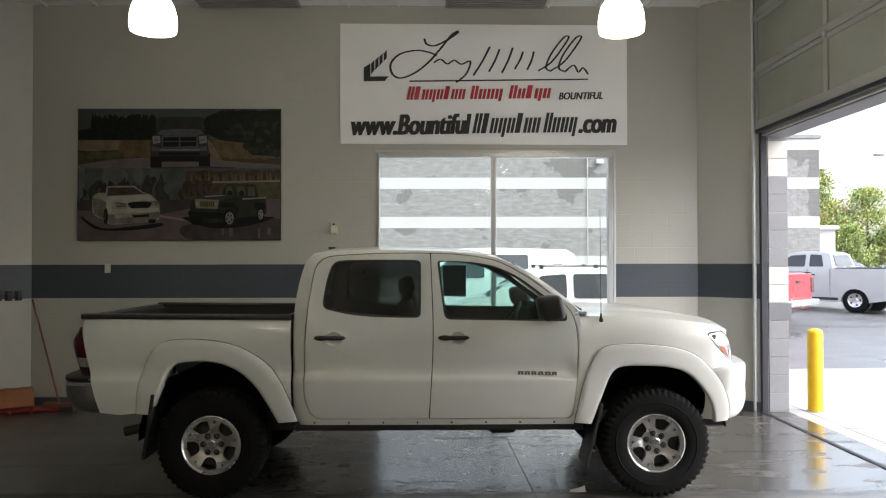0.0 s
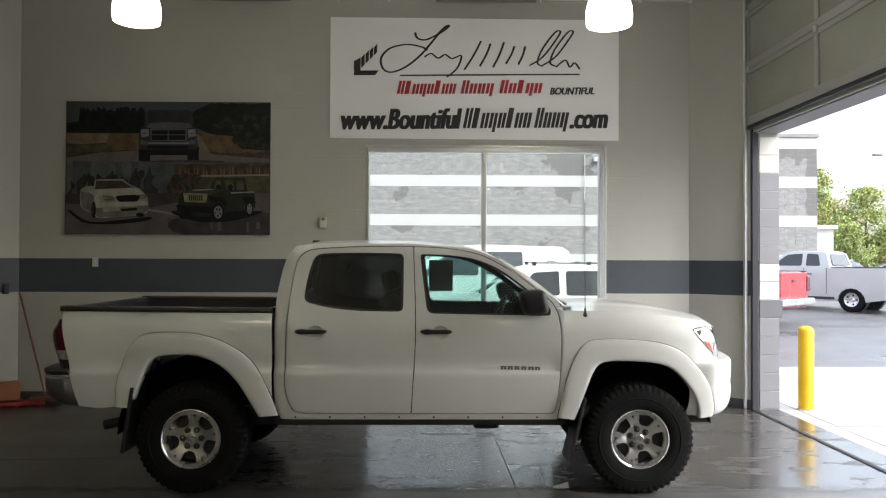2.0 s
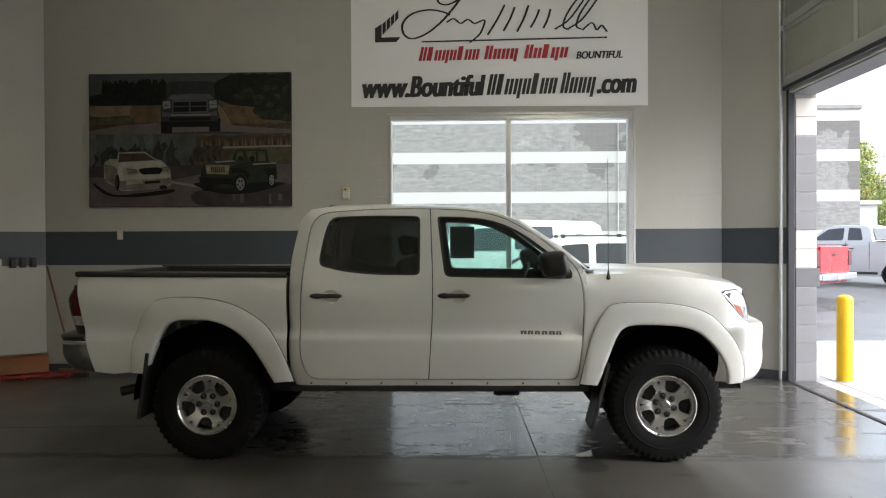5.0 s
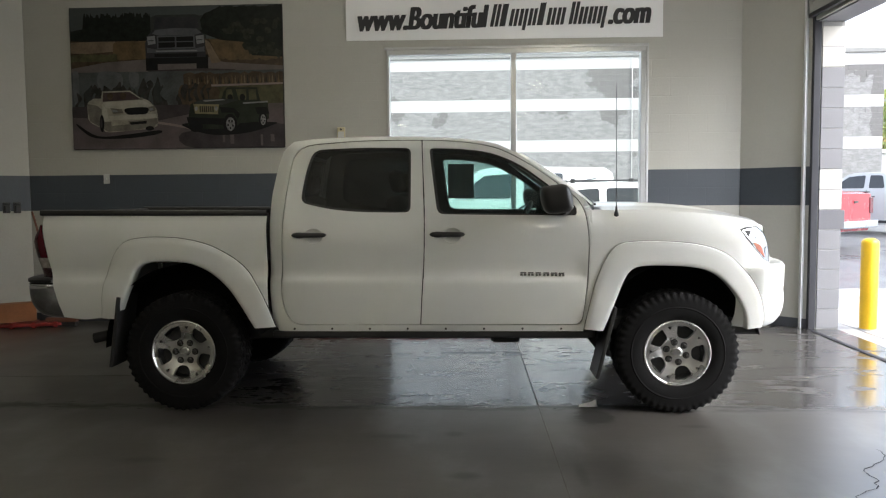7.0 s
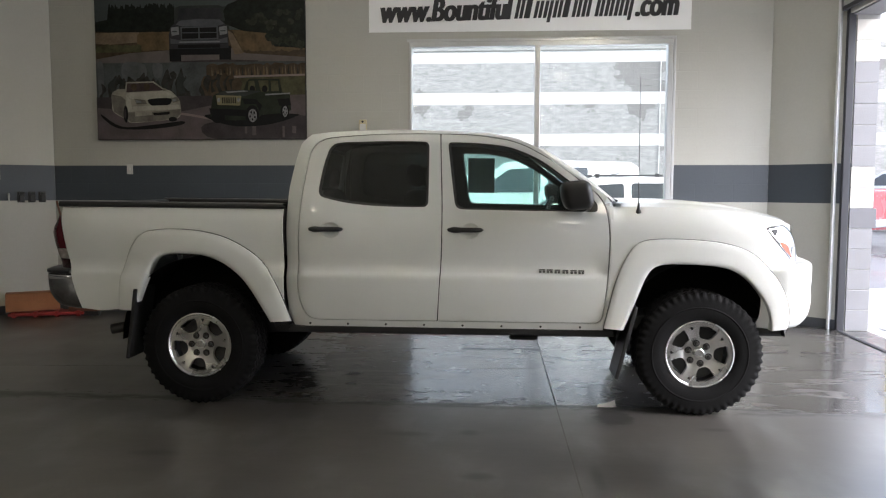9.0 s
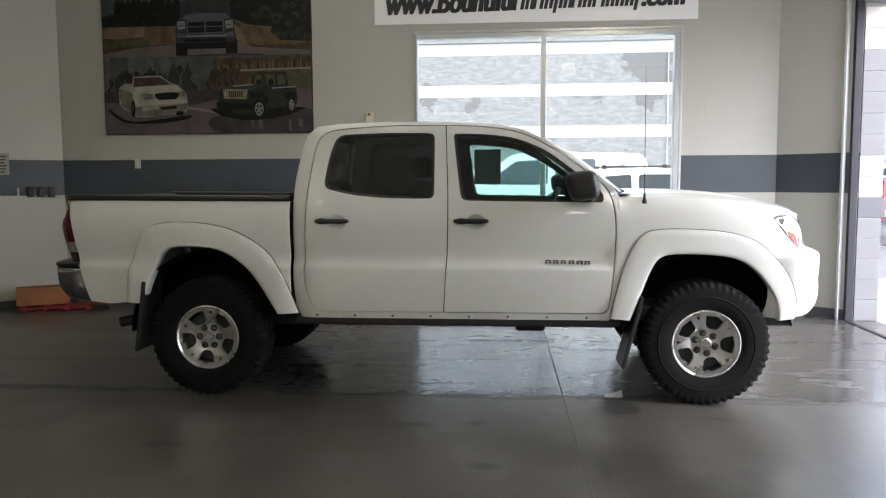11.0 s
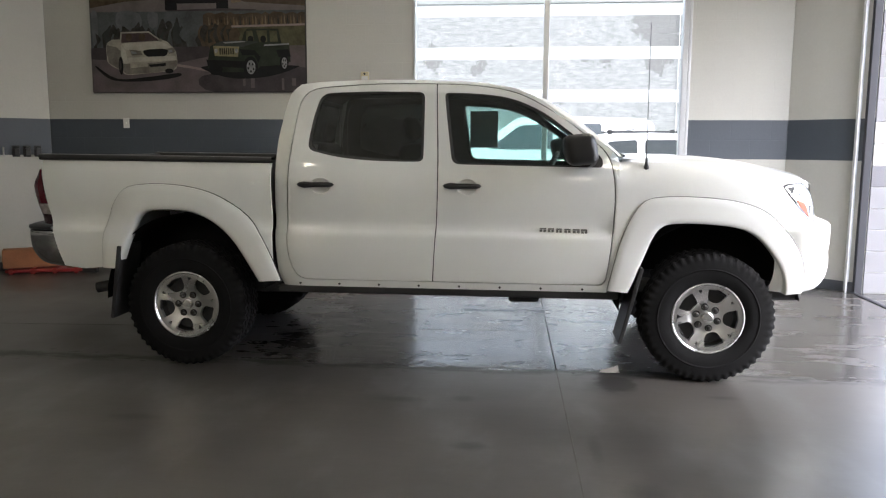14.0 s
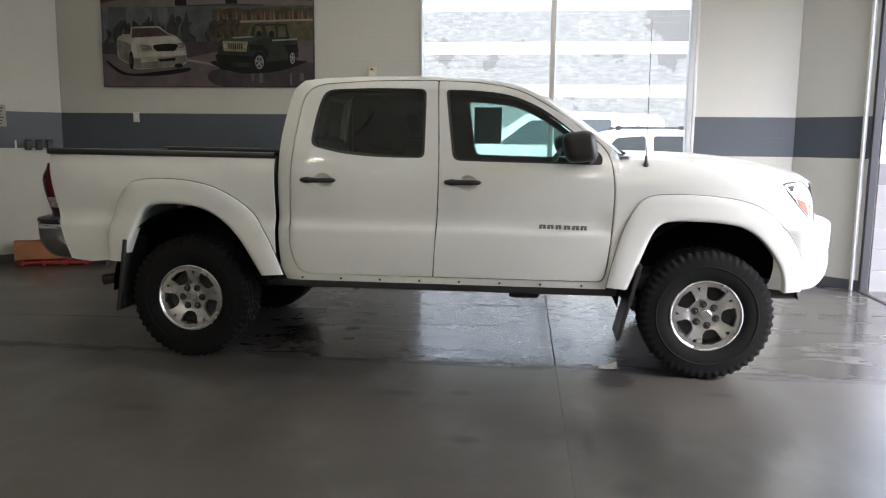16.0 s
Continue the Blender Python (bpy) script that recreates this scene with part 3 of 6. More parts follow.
# ---- the window in the north wall ----
def north_window():
    x0, x1, z0, z1 = WIN
    w = tagged(thing("window_1", "two-pane aluminium window looking onto the car lot", "window"), kind="structure")
    f = 0.055
    y0, y1 = BACK - 0.012, BACK + 0.1
    part("window_frame", box(x0, x1, y0, y1, z1 - f, z1, 0.006), ALU, w)
    part("frame_trim", box(x0 - 0.025, x1 + 0.03, y0 - 0.004, BACK - 0.0005, z1, z1 + 0.03, 0.003), ALU, w)
    part("frame_trim", box(x1, x1 + 0.03, y0 - 0.004, BACK - 0.0005, z0, z1, 0.003), ALU, w)
    part("window_frame", box(x0, x0 + f * 0.5, y0, y1, z0, z1 - f, 0.006), ALU, w)
    part("window_frame", box(x1 - f, x1, y0, y1, z0, z1 - f, 0.006), ALU, w)
    part("window_sill", box(x0, x1, y0 - 0.02, y1, z0 - 0.03, z0 + f * 0.6, 0.006), ALU, w)
    part("mullion", box(0.765, 0.825, y0, y1, z0 + 0.02, z1 - f, 0.006), ALU, w)
    for a, b in ((x0 + 0.02, 0.77), (0.82, x1 - 0.05)):
        p = part("pane", box(a, b, BACK + 0.05, BACK + 0.056, z0 + 0.02, z1 - 0.05), WINGLASS, w)
        p.visible_shadow = False
    return w


north_window()

# ---- the pickup truck ----
# local frame: u along the truck (rear axle 0, front axle 3.246), y across (camera side negative), z up
WB, HUB, TYRE_R = 3.246, 0.395, 0.395
HALF = 0.89
SECTION = ((0.50, 0.07), (0.535, 0.036), (0.56, 0.026), (0.585, 0.022), (0.64, 0.012), (0.74, 0.0), (0.855, 0.0), (0.868, 0.002), (0.88, 0.008), (0.893, 0.017), (0.908, 0.0235), (0.928, 0.0275), (0.96, 0.029), (1.02, 0.021), (1.12, 0.015), (1.2, 0.019), (1.28, 0.034), (1.34, 0.052), (1.5, 0.085), (1.64, 0.116), (1.74, 0.142), (1.79, 0.175), (1.83, 0.23))
SZ, SD = [a for a, _ in SECTION], [b for _, b in SECTION]


def soft(a, b, x):
    t = min(max((x - a) / (b - a), 0.0), 1.0)
    return t * t * (3 - 2 * t)


def section(z):
    """How far the side leans in at height z."""
    if z <= SZ[0]:
        return SD[0]
    if z >= SZ[-1]:
        return SD[-1]
    i = next(k for k in range(len(SZ) - 1) if SZ[k + 1] >= z)
    def slope(k):
        if k == 0 or k == len(SZ) - 1:
            return 0.0
        return (SD[k + 1] - SD[k - 1]) / (SZ[k + 1] - SZ[k - 1])
    h = SZ[i + 1] - SZ[i]
    t = (z - SZ[i]) / h
    return (2 * t ** 3 - 3 * t * t + 1) * SD[i] + (t ** 3 - 2 * t * t + t) * h * slope(i) + (3 * t * t - 2 * t ** 3) * SD[i + 1] + (t ** 3 - t * t) * h * slope(i + 1)


def hood_z(u):
    """Crown of the hood."""
    return float(np.interp(u, (2.6, 2.85, 3.1, 3.25, 3.4, 3.5, 3.6, 3.7, 3.8, 3.87, 3.92), (1.355, 1.356, 1.352, 1.345, 1.332, 1.321, 1.306, 1.287, 1.26, 1.22, 1.165)))


def lean(u, z):
    d = section(z)
    if u > 2.6 and 0.74 < z < 1.12:
        d += (0.015 * (z - 0.74) / 0.38 - d) * soft(2.6, 2.69, u)
    if u < 0.582:
        d += 0.5 * max(0.0, -0.78 - u) ** 2
        d += 0.02 * soft(1.22, 1.33, z)
    elif u < 1.3:
        d += 2.4 * max(0.0, 0.74 - u) ** 2 + 0.065 * soft(1.3, 0.7, u) * soft(1.3, 1.7, z)
    if u > 2.7:
        d += 0.15 * max(0.0, u - 3.2) ** 2 + 2.3 * max(0.0, u - 3.66) ** 2
        top = hood_z(u) - 0.035
        d += 0.075 * max(0.0, (z - (top - 0.16)) / 0.16) ** 2.4
        d -= 0.03 * soft(1.2, 1.34, z) * soft(2.7, 2.9, u)
    return d


def near(side, inset=0.0):
    def place(u, z, back):
        return (u, side * (HALF - lean(u, z) - inset - back), z)
    return place


CREASE = (0.83, 0.852, 0.866, 0.88, 0.893, 0.906, 0.926, 0.95)


def side_panel(name, outline, side, mat, parent, holes=(), inset=0.0, lip=0.018, step=0.055, label="", smooth=32):
    return part(name, sheet(outline, near(side, inset), holes, step, 0.03, lip, CREASE if mat is PAINT else ()), mat, parent, label, smooth)


def disc(cx, cz, rx, rz, n=20):
    return [(cx + rx * math.cos(2 * math.pi * i / n), cz + rz * math.sin(2 * math.pi * i / n)) for i in range(n)]


REAR_GLASS = [(0.865, 1.735, 0.07), (1.2, 1.745, 0.3), (1.525, 1.738, 0.04), (1.525, 1.315, 0.04), (1.2, 1.318, 0.2), (0.98, 1.34, 0.2), (0.795, 1.385, 0.05), (0.82, 1.6, 0.2)]
FRONT_GLASS = [(1.645, 1.735, 0.03), (1.85, 1.73, 0.3), (2.05, 1.705, 0.3), (2.24, 1.625, 0.3), (2.42, 1.49, 0.2), (2.6, 1.345, 0.03), (2.6, 1.288, 0.02), (1.7, 1.302, 0.05)]
REAR_DOOR = [(0.735, 1.76, 0.14), (1.2, 1.79, 0.5), (1.592, 1.788, 0.006), (1.618, 1.16, 0.5), (1.582, 0.583, 0.006), (0.735, 0.583, 0.08), (0.675, 0.75, 0.3), (0.685, 1.3, 0.3)]
FRONT_DOOR = [(1.6, 1.788, 0.006), (1.85, 1.778, 0.3), (2.1, 1.735, 0.4), (2.34, 1.6, 0.4), (2.645, 1.365, 0.12), (2.678, 1.15, 0.3), (2.665, 0.85, 0.3), (2.63, 0.585, 0.05), (1.59, 0.583, 0.006), (1.626, 1.16, 0.5)]
R_OUT = [(-0.535, 0.632), (-0.532, 0.7), (-0.53, 0.767), (-0.509, 0.888), (-0.475, 0.992), (-0.423, 1.086), (-0.357, 1.142), (-0.239, 1.163), (-0.096, 1.164), (0.044, 1.15), (0.183, 1.115), (0.303, 1.057), (0.405, 0.983), (0.488, 0.883), (0.545, 0.782), (0.585, 0.69), (0.632, 0.572)]
R_IN = [(-0.43, 0.625), (-0.4, 0.7), (-0.365, 0.79), (-0.332, 0.87), (-0.295, 0.945), (-0.25, 0.985), (-0.18, 1.001), (-0.069, 1.004), (0.054, 0.991), (0.158, 0.955), (0.244, 0.897), (0.328, 0.813), (0.395, 0.72), (0.452, 0.627), (0.49, 0.563)]
F_OUT = [(2.644, 0.555), (2.679, 0.709), (2.715, 0.849), (2.764, 0.973), (2.821, 1.066), (2.881, 1.107), (2.981, 1.12), (3.113, 1.121), (3.245, 1.114), (3.376, 1.097), (3.493, 1.063), (3.581, 1.012), (3.654, 0.937), (3.704, 0.878), (3.752, 0.788), (3.78, 0.682), (3.784, 0.61), (3.77, 0.565)]
F_IN = [(2.768, 0.545), (2.806, 0.633), (2.854, 0.758), (2.902, 0.875), (2.947, 0.937), (3.017, 0.961), (3.149, 0.964), (3.296, 0.956), (3.413, 0.935), (3.502, 0.89), (3.578, 0.815), (3.642, 0.718), (3.672, 0.63), (3.675, 0.553)]


def door(side, front, truck):
    rear = not front
    outline = rounded(FRONT_DOOR if front else REAR_DOOR)
    glass = rounded(FRONT_GLASS if front else REAR_GLASS)
    hu = 1.765 if front else 0.86
    cup = disc(hu + 0.03, 1.165, 0.062, 0.05)
    d = side_panel("door", outline, side, PAINT, truck, [glass, cup], label="white painted door")
    # recess behind the grip
    def bowl(s, t):
        a, r = 2 * math.pi * t, 0.063 * s
        u, z = hu + 0.03 + r * math.cos(a), 1.165 + 0.82 * r * math.sin(a)
        return (u, side * (HALF - lean(u, z) - 0.024 * (1 - s ** 4)), z)
    part("handle_cup", grid(bowl, 6, 24), PAINT, d, "", 60)
    def grip(s, t):
        a = 2 * math.pi * t
        e = abs(2 * s - 1)
        k = (1 - e ** 6) ** 0.5 if e < 1 else 0.0
        k *= 1.0 + 0.25 * math.exp(-((s - 0.22) / 0.1) ** 2)
        u = hu - 0.118 + 0.236 * s
        z = 1.172 + 0.016 * k * math.sin(a)
        return (u, side * (HALF - lean(u, 1.17) + 0.02 * (1 - 0.8 * e ** 4) + 0.011 * k * math.cos(a)), z)
    part("door_handle", grid(grip, 20, 12), BLACK, d, "dark grey plastic handle", 60)
    # rubber frame just inside the opening, and the pane
    inner = [Vector(p) for p in glass]
    c = sum(inner, Vector((0, 0))) / len(inner)
    small = [c + (p - c) * (1 - 0.018 / (p - c).length) for p in inner]
    big = [c + (p - c) * (1 + 0.012 / (p - c).length) for p in inner]
    side_panel("window_seal", big, side, BLACK, d, [small], inset=0.009, lip=0.012)
    pane = side_panel("window_pane", big, side, CARGLASS if front else SIDEGLASS, d, inset=0.016, lip=0.0, label="" if front else "dark privacy glass")
    return d


def flare(side, outer, inner, truck, n=64):
    o, i = curve_pts(outer, 8), curve_pts(inner, 8)
    def pick(c, s):
        x = s * (len(c) - 1)
        k = min(int(x), len(c) - 2)
        return c[k].lerp(c[k + 1], x - k)
    prof = ((0.0, -0.008), (0.0, 0.004), (0.02, 0.011), (0.08, 0.015), (0.3, 0.018), (0.55, 0.019), (0.8, 0.019), (0.92, 0.017), (0.97, 0.012), (1.0, 0.003), (1.0, -0.03), (1.0, -0.06))
    def base(q):
        qx = min(q.x, 3.5) if q.x > 2 else min(q.x, 0.57)
        return lean(qx, max(q.y, 0.72))
    def fn(s, t):
        v, out = prof[round(t * (len(prof) - 1))]
        q = pick(o, s)
        p = q.lerp(pick(i, s), v)
        if q.x > 3.4 and out > -0.02:
            out += (0.004 - 0.55 * out) * soft(1.0, 0.9, q.y)
        d, z = base(q), max(q.y, 0.72)
        if q.x < 2:
            plain = d - section(z) + (0.024 * soft(0.76, 1.0, z) if z < 1.0 else section(z))
            d += (plain - d) * soft(0.0, 0.2, v)
        return (p.x, side * (HALF - d * (1 - 0.4 * v) + out), p.y)
    f = part("wheel_flare", grid(fn, n, len(prof) - 1), PAINT, truck, "", 40)
    # dark gasket along the seam
    def bead(s, t):
        q, a = pick(o, s), 2 * math.pi * t
        lift = 0.004 * soft(1.0, 0.9, q.y) if q.x > 3.4 else 0.0
        return (q.x + 0.0035 * math.cos(a), side * (HALF - base(q) + lift + 0.0005 + 0.004 * math.sin(a)), q.y + 0.0035 * math.cos(a))
    part("gasket", grid(bead, n, 6), BLACK, f, "black rubber gasket", 60)
    return f


def wheel_well(side, u0, truck, r=0.565):
    def fn(s, t):
        a = math.pi * (0.05 + 0.95 * t)
        k = r * (0.98 if s < 1 else 0.4)
        w = HALF - 0.02 - 0.44 * min(s * 1.25, 1.0)
        return (u0 + k * math.cos(a) * 0.95, side * w, HUB + 0.03 + k * math.sin(a))
    return part("wheel_liner", grid(fn, 5, 20), LINER, truck, "black wheel arch liner", 50)


def wheel(u0, side, phase, nuts, truck):
    w = new("wheel")
    w.parent = truck
    w.location = (u0, side * 0.745, HUB)
    flip = -side
    # tyre: chunky tread, the shoulder lugs cut by radial steps
    segs = 200
    prof = ((0.205, -0.105), (0.214, -0.122), (0.235, -0.134), (0.275, -0.141), (0.32, -0.139), (0.348, -0.134), (0.362, -0.132), (0.378, -0.126), (0.3945, -0.112), (0.395, -0.085), (0.387, -0.08), (0.387, -0.072), (0.395, -0.067), (0.3955, -0.03), (0.387, -0.026), (0.387, -0.012), (0.3955, -0.008))
    full = list(prof) + [(r, -h) for r, h in reversed(prof)]
    bm = bmesh.new()
    rings = []
    for j, (r, h) in enumerate(full):
        ring = []
        for i in range(segs):
            lug = i % 4
            cut = 0.0
            out = 0.0
            if 0.355 < r:
                gap = (lug in (2, 3)) if h < 0 else (lug in (0, 1))
                if abs(h) > 0.06:
                    cut = 0.009 if gap else 0.0
                    out = 0.0 if gap else 0.003
                elif abs(h) > 0.004:
                    cut = 0.009 if (i + (1 if h > 0 else 0)) % 4 == 1 else 0.0
            a = 2 * math.pi * (i + 0.5 * (0.5 if abs(h) < 0.06 else 0)) / segs
            hh = h + (out if h > 0 else -out)
            ring.append(bm.verts.new(((r - cut) * math.cos(a), hh, (r - cut) * math.sin(a))))
        rings.append(ring)
    for a, b in zip(rings, rings[1:]):
        for i in range(segs):
            bm.faces.new((a[i], a[(i + 1) % segs], b[(i + 1) % segs], b[i]))
    bmesh.ops.recalc_face_normals(bm, faces=bm.faces)
    part("tyre", bm, RUBBER, w, "black off-road tyre with chunky tread", 28)
    # raised ring on the sidewall
    part("sidewall_ring", lathe([(0.292, -0.1405), (0.296, -0.1435), (0.3, -0.1435), (0.304, -0.1395)], 64, "Y"), RUBBER, w, "", 40).scale = (1, side, 1)
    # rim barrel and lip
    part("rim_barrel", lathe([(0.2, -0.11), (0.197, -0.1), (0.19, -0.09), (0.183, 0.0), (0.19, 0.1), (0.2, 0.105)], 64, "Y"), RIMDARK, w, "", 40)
    part("rim_lip", lathe([(0.196, 0.1), (0.201, 0.122), (0.209, 0.13), (0.2155, 0.128), (0.217, 0.118), (0.21, 0.108)], 72, "Y"), ALLOY, w, "polished silver lip", 50).scale = (1, -side, 1)
    # five-spoke face with pockets
    outer = disc(0, 0, 0.2, 0.2, 72)
    holes = []
    for k in range(5):
        a0 = radians(phase + 72 * k)
        ring = []
        for r, w0 in ((0.18, -0.35), (0.183, 0.0), (0.18, 0.35), (0.122, 0.36), (0.1, 0.25), (0.094, 0.0), (0.1, -0.25), (0.122, -0.36)):
            ring.append((r * math.cos(a0 + w0), r * math.sin(a0 + w0), 0.012))
        holes.append(rounded(ring, 0.014, 4))
        a1 = a0 + radians(36)
        holes.append(rounded([(0.178 * math.cos(a1 - 0.07), 0.178 * math.sin(a1 - 0.07), 0.004), (0.178 * math.cos(a1 + 0.07), 0.178 * math.sin(a1 + 0.07), 0.004), (0.152 * math.cos(a1), 0.152 * math.sin(a1), 0.004)], 0.004, 2))
    def face(x, z, back):
        r = math.hypot(x, z)
        dish = 0.094 + 0.024 * soft(0.06, 0.2, r) - 0.006 * math.exp(-((r - 0.082) / 0.02) ** 2)
        return (x, side * (dish - back), z)
    part("rim_face", sheet(outer, face, holes, 0.016, 0.008, 0.03), ALLOY, w, "silver five-spoke alloy face", 40)
    part("brake_disc", lathe([(0.02, 0.0), (0.165, 0.0), (0.168, 0.012), (0.165, 0.024), (0.02, 0.024)], 40, "Y"), DARK, w, "", 40).location = (0, side * 0.03, 0)
    cal = bmesh.new()
    add_box(cal, 0.09, 0.165, 0.0, 0.06, -0.07, 0.07, 0.012)
    part("brake_caliper", cal, STEEL, w).location = (0, side * 0.03 - (0.06 if side > 0 else 0), 0)
    part("centre_cap", lathe([(0.0, -0.012), (0.028, -0.012), (0.036, -0.006), (0.038, 0.01), (0.043, 0.012), (0.043, 0.02)], 32, "Y"), ALLOY, w, "", 35).matrix_basis = pose(0, side * 0.104, 0) @ Matrix.Diagonal((1, side, 1, 1))
    for k in range(6):
        a = radians(nuts + 60 * k)
        nut = lathe([(0.0, 0.024), (0.009, 0.023), (0.0145, 0.017), (0.0145, -0.008)], 6, "Y")
        n_ob = part("lug_nut", nut, STEEL, w, "", 30)
        n_ob.matrix_basis = pose(0.066 * math.cos(a), side * 0.098, 0.066 * math.sin(a)) @ Matrix.Diagonal((1, -side, 1, 1))
        pit = part("nut_pocket", lathe([(0.0225, -0.002), (0.0215, 0.0025), (0.0145, 0.0)], 16, "Y"), DARK, w, "", 40)
        pit.matrix_basis = pose(0.066 * math.cos(a), side * 0.0945, 0.066 * math.sin(a)) @ Matrix.Diagonal((1, -side, 1, 1))
    return w


def pickup():
    t = thing("pickup_truck", "white lifted crew-cab pickup truck with black trim on wet floor", "truck", at=(-1.56, 6.15, 0))
    roof_side = [(0.655, 1.728), (0.685, 1.765), (0.72, 1.793), (0.78, 1.804), (0.85, 1.81), (1.2, 1.818), (1.6, 1.811), (1.9, 1.791), (2.08, 1.758), (2.22, 1.697), (2.34, 1.615)]
    for side in (-1, 1):
        # bed side
        ro = [tuple(p) for p in curve_pts(R_OUT, 4)]
        outline = [(-0.945, 1.315), (0.2, 1.31), (0.572, 1.3), (0.58, 0.67)] + [p for p in reversed(ro) if p[0] < 0.57] + [(-0.66, 0.618), (-0.8, 0.635), (-0.85, 0.8), (-0.9, 1.02), (-0.935, 1.22)]
        side_panel("bed_side", outline, side, PAINT, t, label="white painted bed side")
        # cab frame round the doors
        hole = rounded([(0.73, 1.766, 0.14), (1.2, 1.796, 0.5), (1.6, 1.794, 0.3), (1.85, 1.784, 0.3), (2.1, 1.741, 0.4), (2.345, 1.604, 0.4), (2.652, 1.367, 0.12), (2.685, 1.15, 0.3), (2.672, 0.85, 0.3), (2.635, 0.5785, 0.05), (0.73, 0.5785, 0.08), (0.668, 0.75, 0.3), (0.678, 1.3, 0.3)])
        cab = [(0.585, 1.3), (0.592, 1.45), (0.62, 1.62), (0.655, 1.73), (0.72, 1.795), (0.85, 1.812), (1.2, 1.82), (1.6, 1.813), (1.9, 1.793), (2.08, 1.76), (2.22, 1.7), (2.42, 1.56), (2.66, 1.385), (2.7, 1.35), (2.69, 0.9), (2.645, 0.535), (0.64, 0.535), (0.6, 0.62), (0.585, 0.8)]
        side_panel("cab_side", cab, side, PAINT, t, [hole], inset=0.002, lip=0.04)
        holes = [rounded(REAR_GLASS), rounded(FRONT_GLASS)]
        jamb = [(0.63, 1.3), (0.68, 1.7), (0.75, 1.775), (1.6, 1.8), (2.08, 1.745), (2.22, 1.685), (2.64, 1.37), (2.69, 1.2), (2.67, 0.6), (2.6, 0.57), (0.7, 0.57), (0.63, 0.8)]
        side_panel("door_opening", jamb, side, DARK, t, holes, inset=0.032, lip=0.02, label="black rubber and inner trim")
        door(side, False, t)
        door(side, True, t)
        # front fender
        fo = [tuple(p) for p in curve_pts(F_OUT, 4)]
        top = [(u, hood_z(u) - 0.035) for u in np.linspace(2.7, 3.84, 16)]
        outline = [(2.648, 0.585), (2.676, 0.8), (2.691, 1.0), (2.692, 1.15), (2.672, 1.34)] + top + [(3.83, 1.172), (3.778, 1.209), (3.678, 1.203), (3.643, 1.19), (3.684, 1.128), (3.741, 1.064), (3.818, 0.985), (3.878, 0.962), (3.82, 0.952), (3.735, 0.946), (3.66, 0.942)] + [p for p in reversed(fo) if p[0] < 3.65 and p[1] > 0.6]
        side_panel("front_fender", outline, side, PAINT, t, label="white front fender")
        flare(side, R_OUT, R_IN, t)
        flare(side, F_OUT, F_IN, t)
        wheel_well(side, 0.0, t)
        wheel_well(side, WB, t)
        # headlamp with its amber reflector
        lamp = rounded([(3.648, 1.188, 0.008), (3.68, 1.199, 0.01), (3.776, 1.205, 0.02), (3.826, 1.166, 0.03), (3.862, 1.08, 0.05), (3.874, 0.967, 0.01), (3.82, 0.99, 0.03), (3.745, 1.067, 0.05), (3.688, 1.13, 0.03)])
        hl = side_panel("headlight", lamp, side, LAMPBOWL, t, inset=-0.001, lip=0.04, label="clear headlight with a silver reflector", step=0.03)
        c = sum(lamp, Vector((0, 0))) / len(lamp)
        ring = [c + (p - c) * (1 - (0.009 if p.x < 3.74 and p.y > 1.09 else 0.0015) / (p - c).length) for p in lamp]
        side_panel("lamp_gasket", lamp, side, DARK, hl, [ring], inset=-0.003, lip=0.01, step=0.03)
        amber = rounded([(3.73, 1.108, 0.01), (3.79, 1.085, 0.02), (3.83, 1.0, 0.015), (3.758, 1.062, 0.02)])
        side_panel("amber_reflector", amber, side, AMBER, hl, inset=-0.004, lip=0.01, step=0.02)
        side_panel("bulb_shroud", rounded([(3.672, 1.18, 0.006), (3.72, 1.186, 0.01), (3.712, 1.162, 0.015), (3.698, 1.142, 0.008)]), side, DARK, hl, inset=-0.004, lip=0.01, step=0.02)
        side_panel("bulb_cup", disc(3.775, 1.15, 0.026, 0.034), side, CHROME, hl, inset=-0.005, lip=0.01, step=0.02)
        side_panel("bulb_cup", disc(3.842, 1.045, 0.014, 0.028), side, CHROME, hl, inset=-0.005, lip=0.01, step=0.02)
        # tail lamp: red above, clear below
        for z0, z1, a0, a1, m in ((1.03, 1.25, 0.0, 0.62, RED), (1.06, 1.25, 0.63, 1.0, PALELENS), (1.03, 1.058, 0.63, 1.0, RED), (0.962, 1.028, 0.0, 1.0, PALELENS), (0.9, 0.96, 0.0, 1.0, DARKRED)):
            def tail(s, q, z0=z0, z1=z1, a0=a0, a1=a1, side=side):
                z = z0 + (z1 - z0) * s
                e = -0.835 - 0.135 * (z - 0.64) / 0.66
                a = (a0 + (a1 - a0) * q) * math.pi * 0.55
                r = 0.09 + 0.025 * math.sin(math.pi * (z - 0.86) / 0.42)
                if z > 1.14:
                    r *= 1 - 0.75 * soft(1.14, 1.27, z)
                return (e - r * math.sin(a), side * (HALF - lean(e, z) - 0.012 - 0.11 * (1 - math.cos(a))), z)
            part("tail_light", grid(tail, 6, 8, 0.01), m, t, "red tail light" if m is RED else "clear reversing light" if m is PALELENS else "dark red tail light", 50)
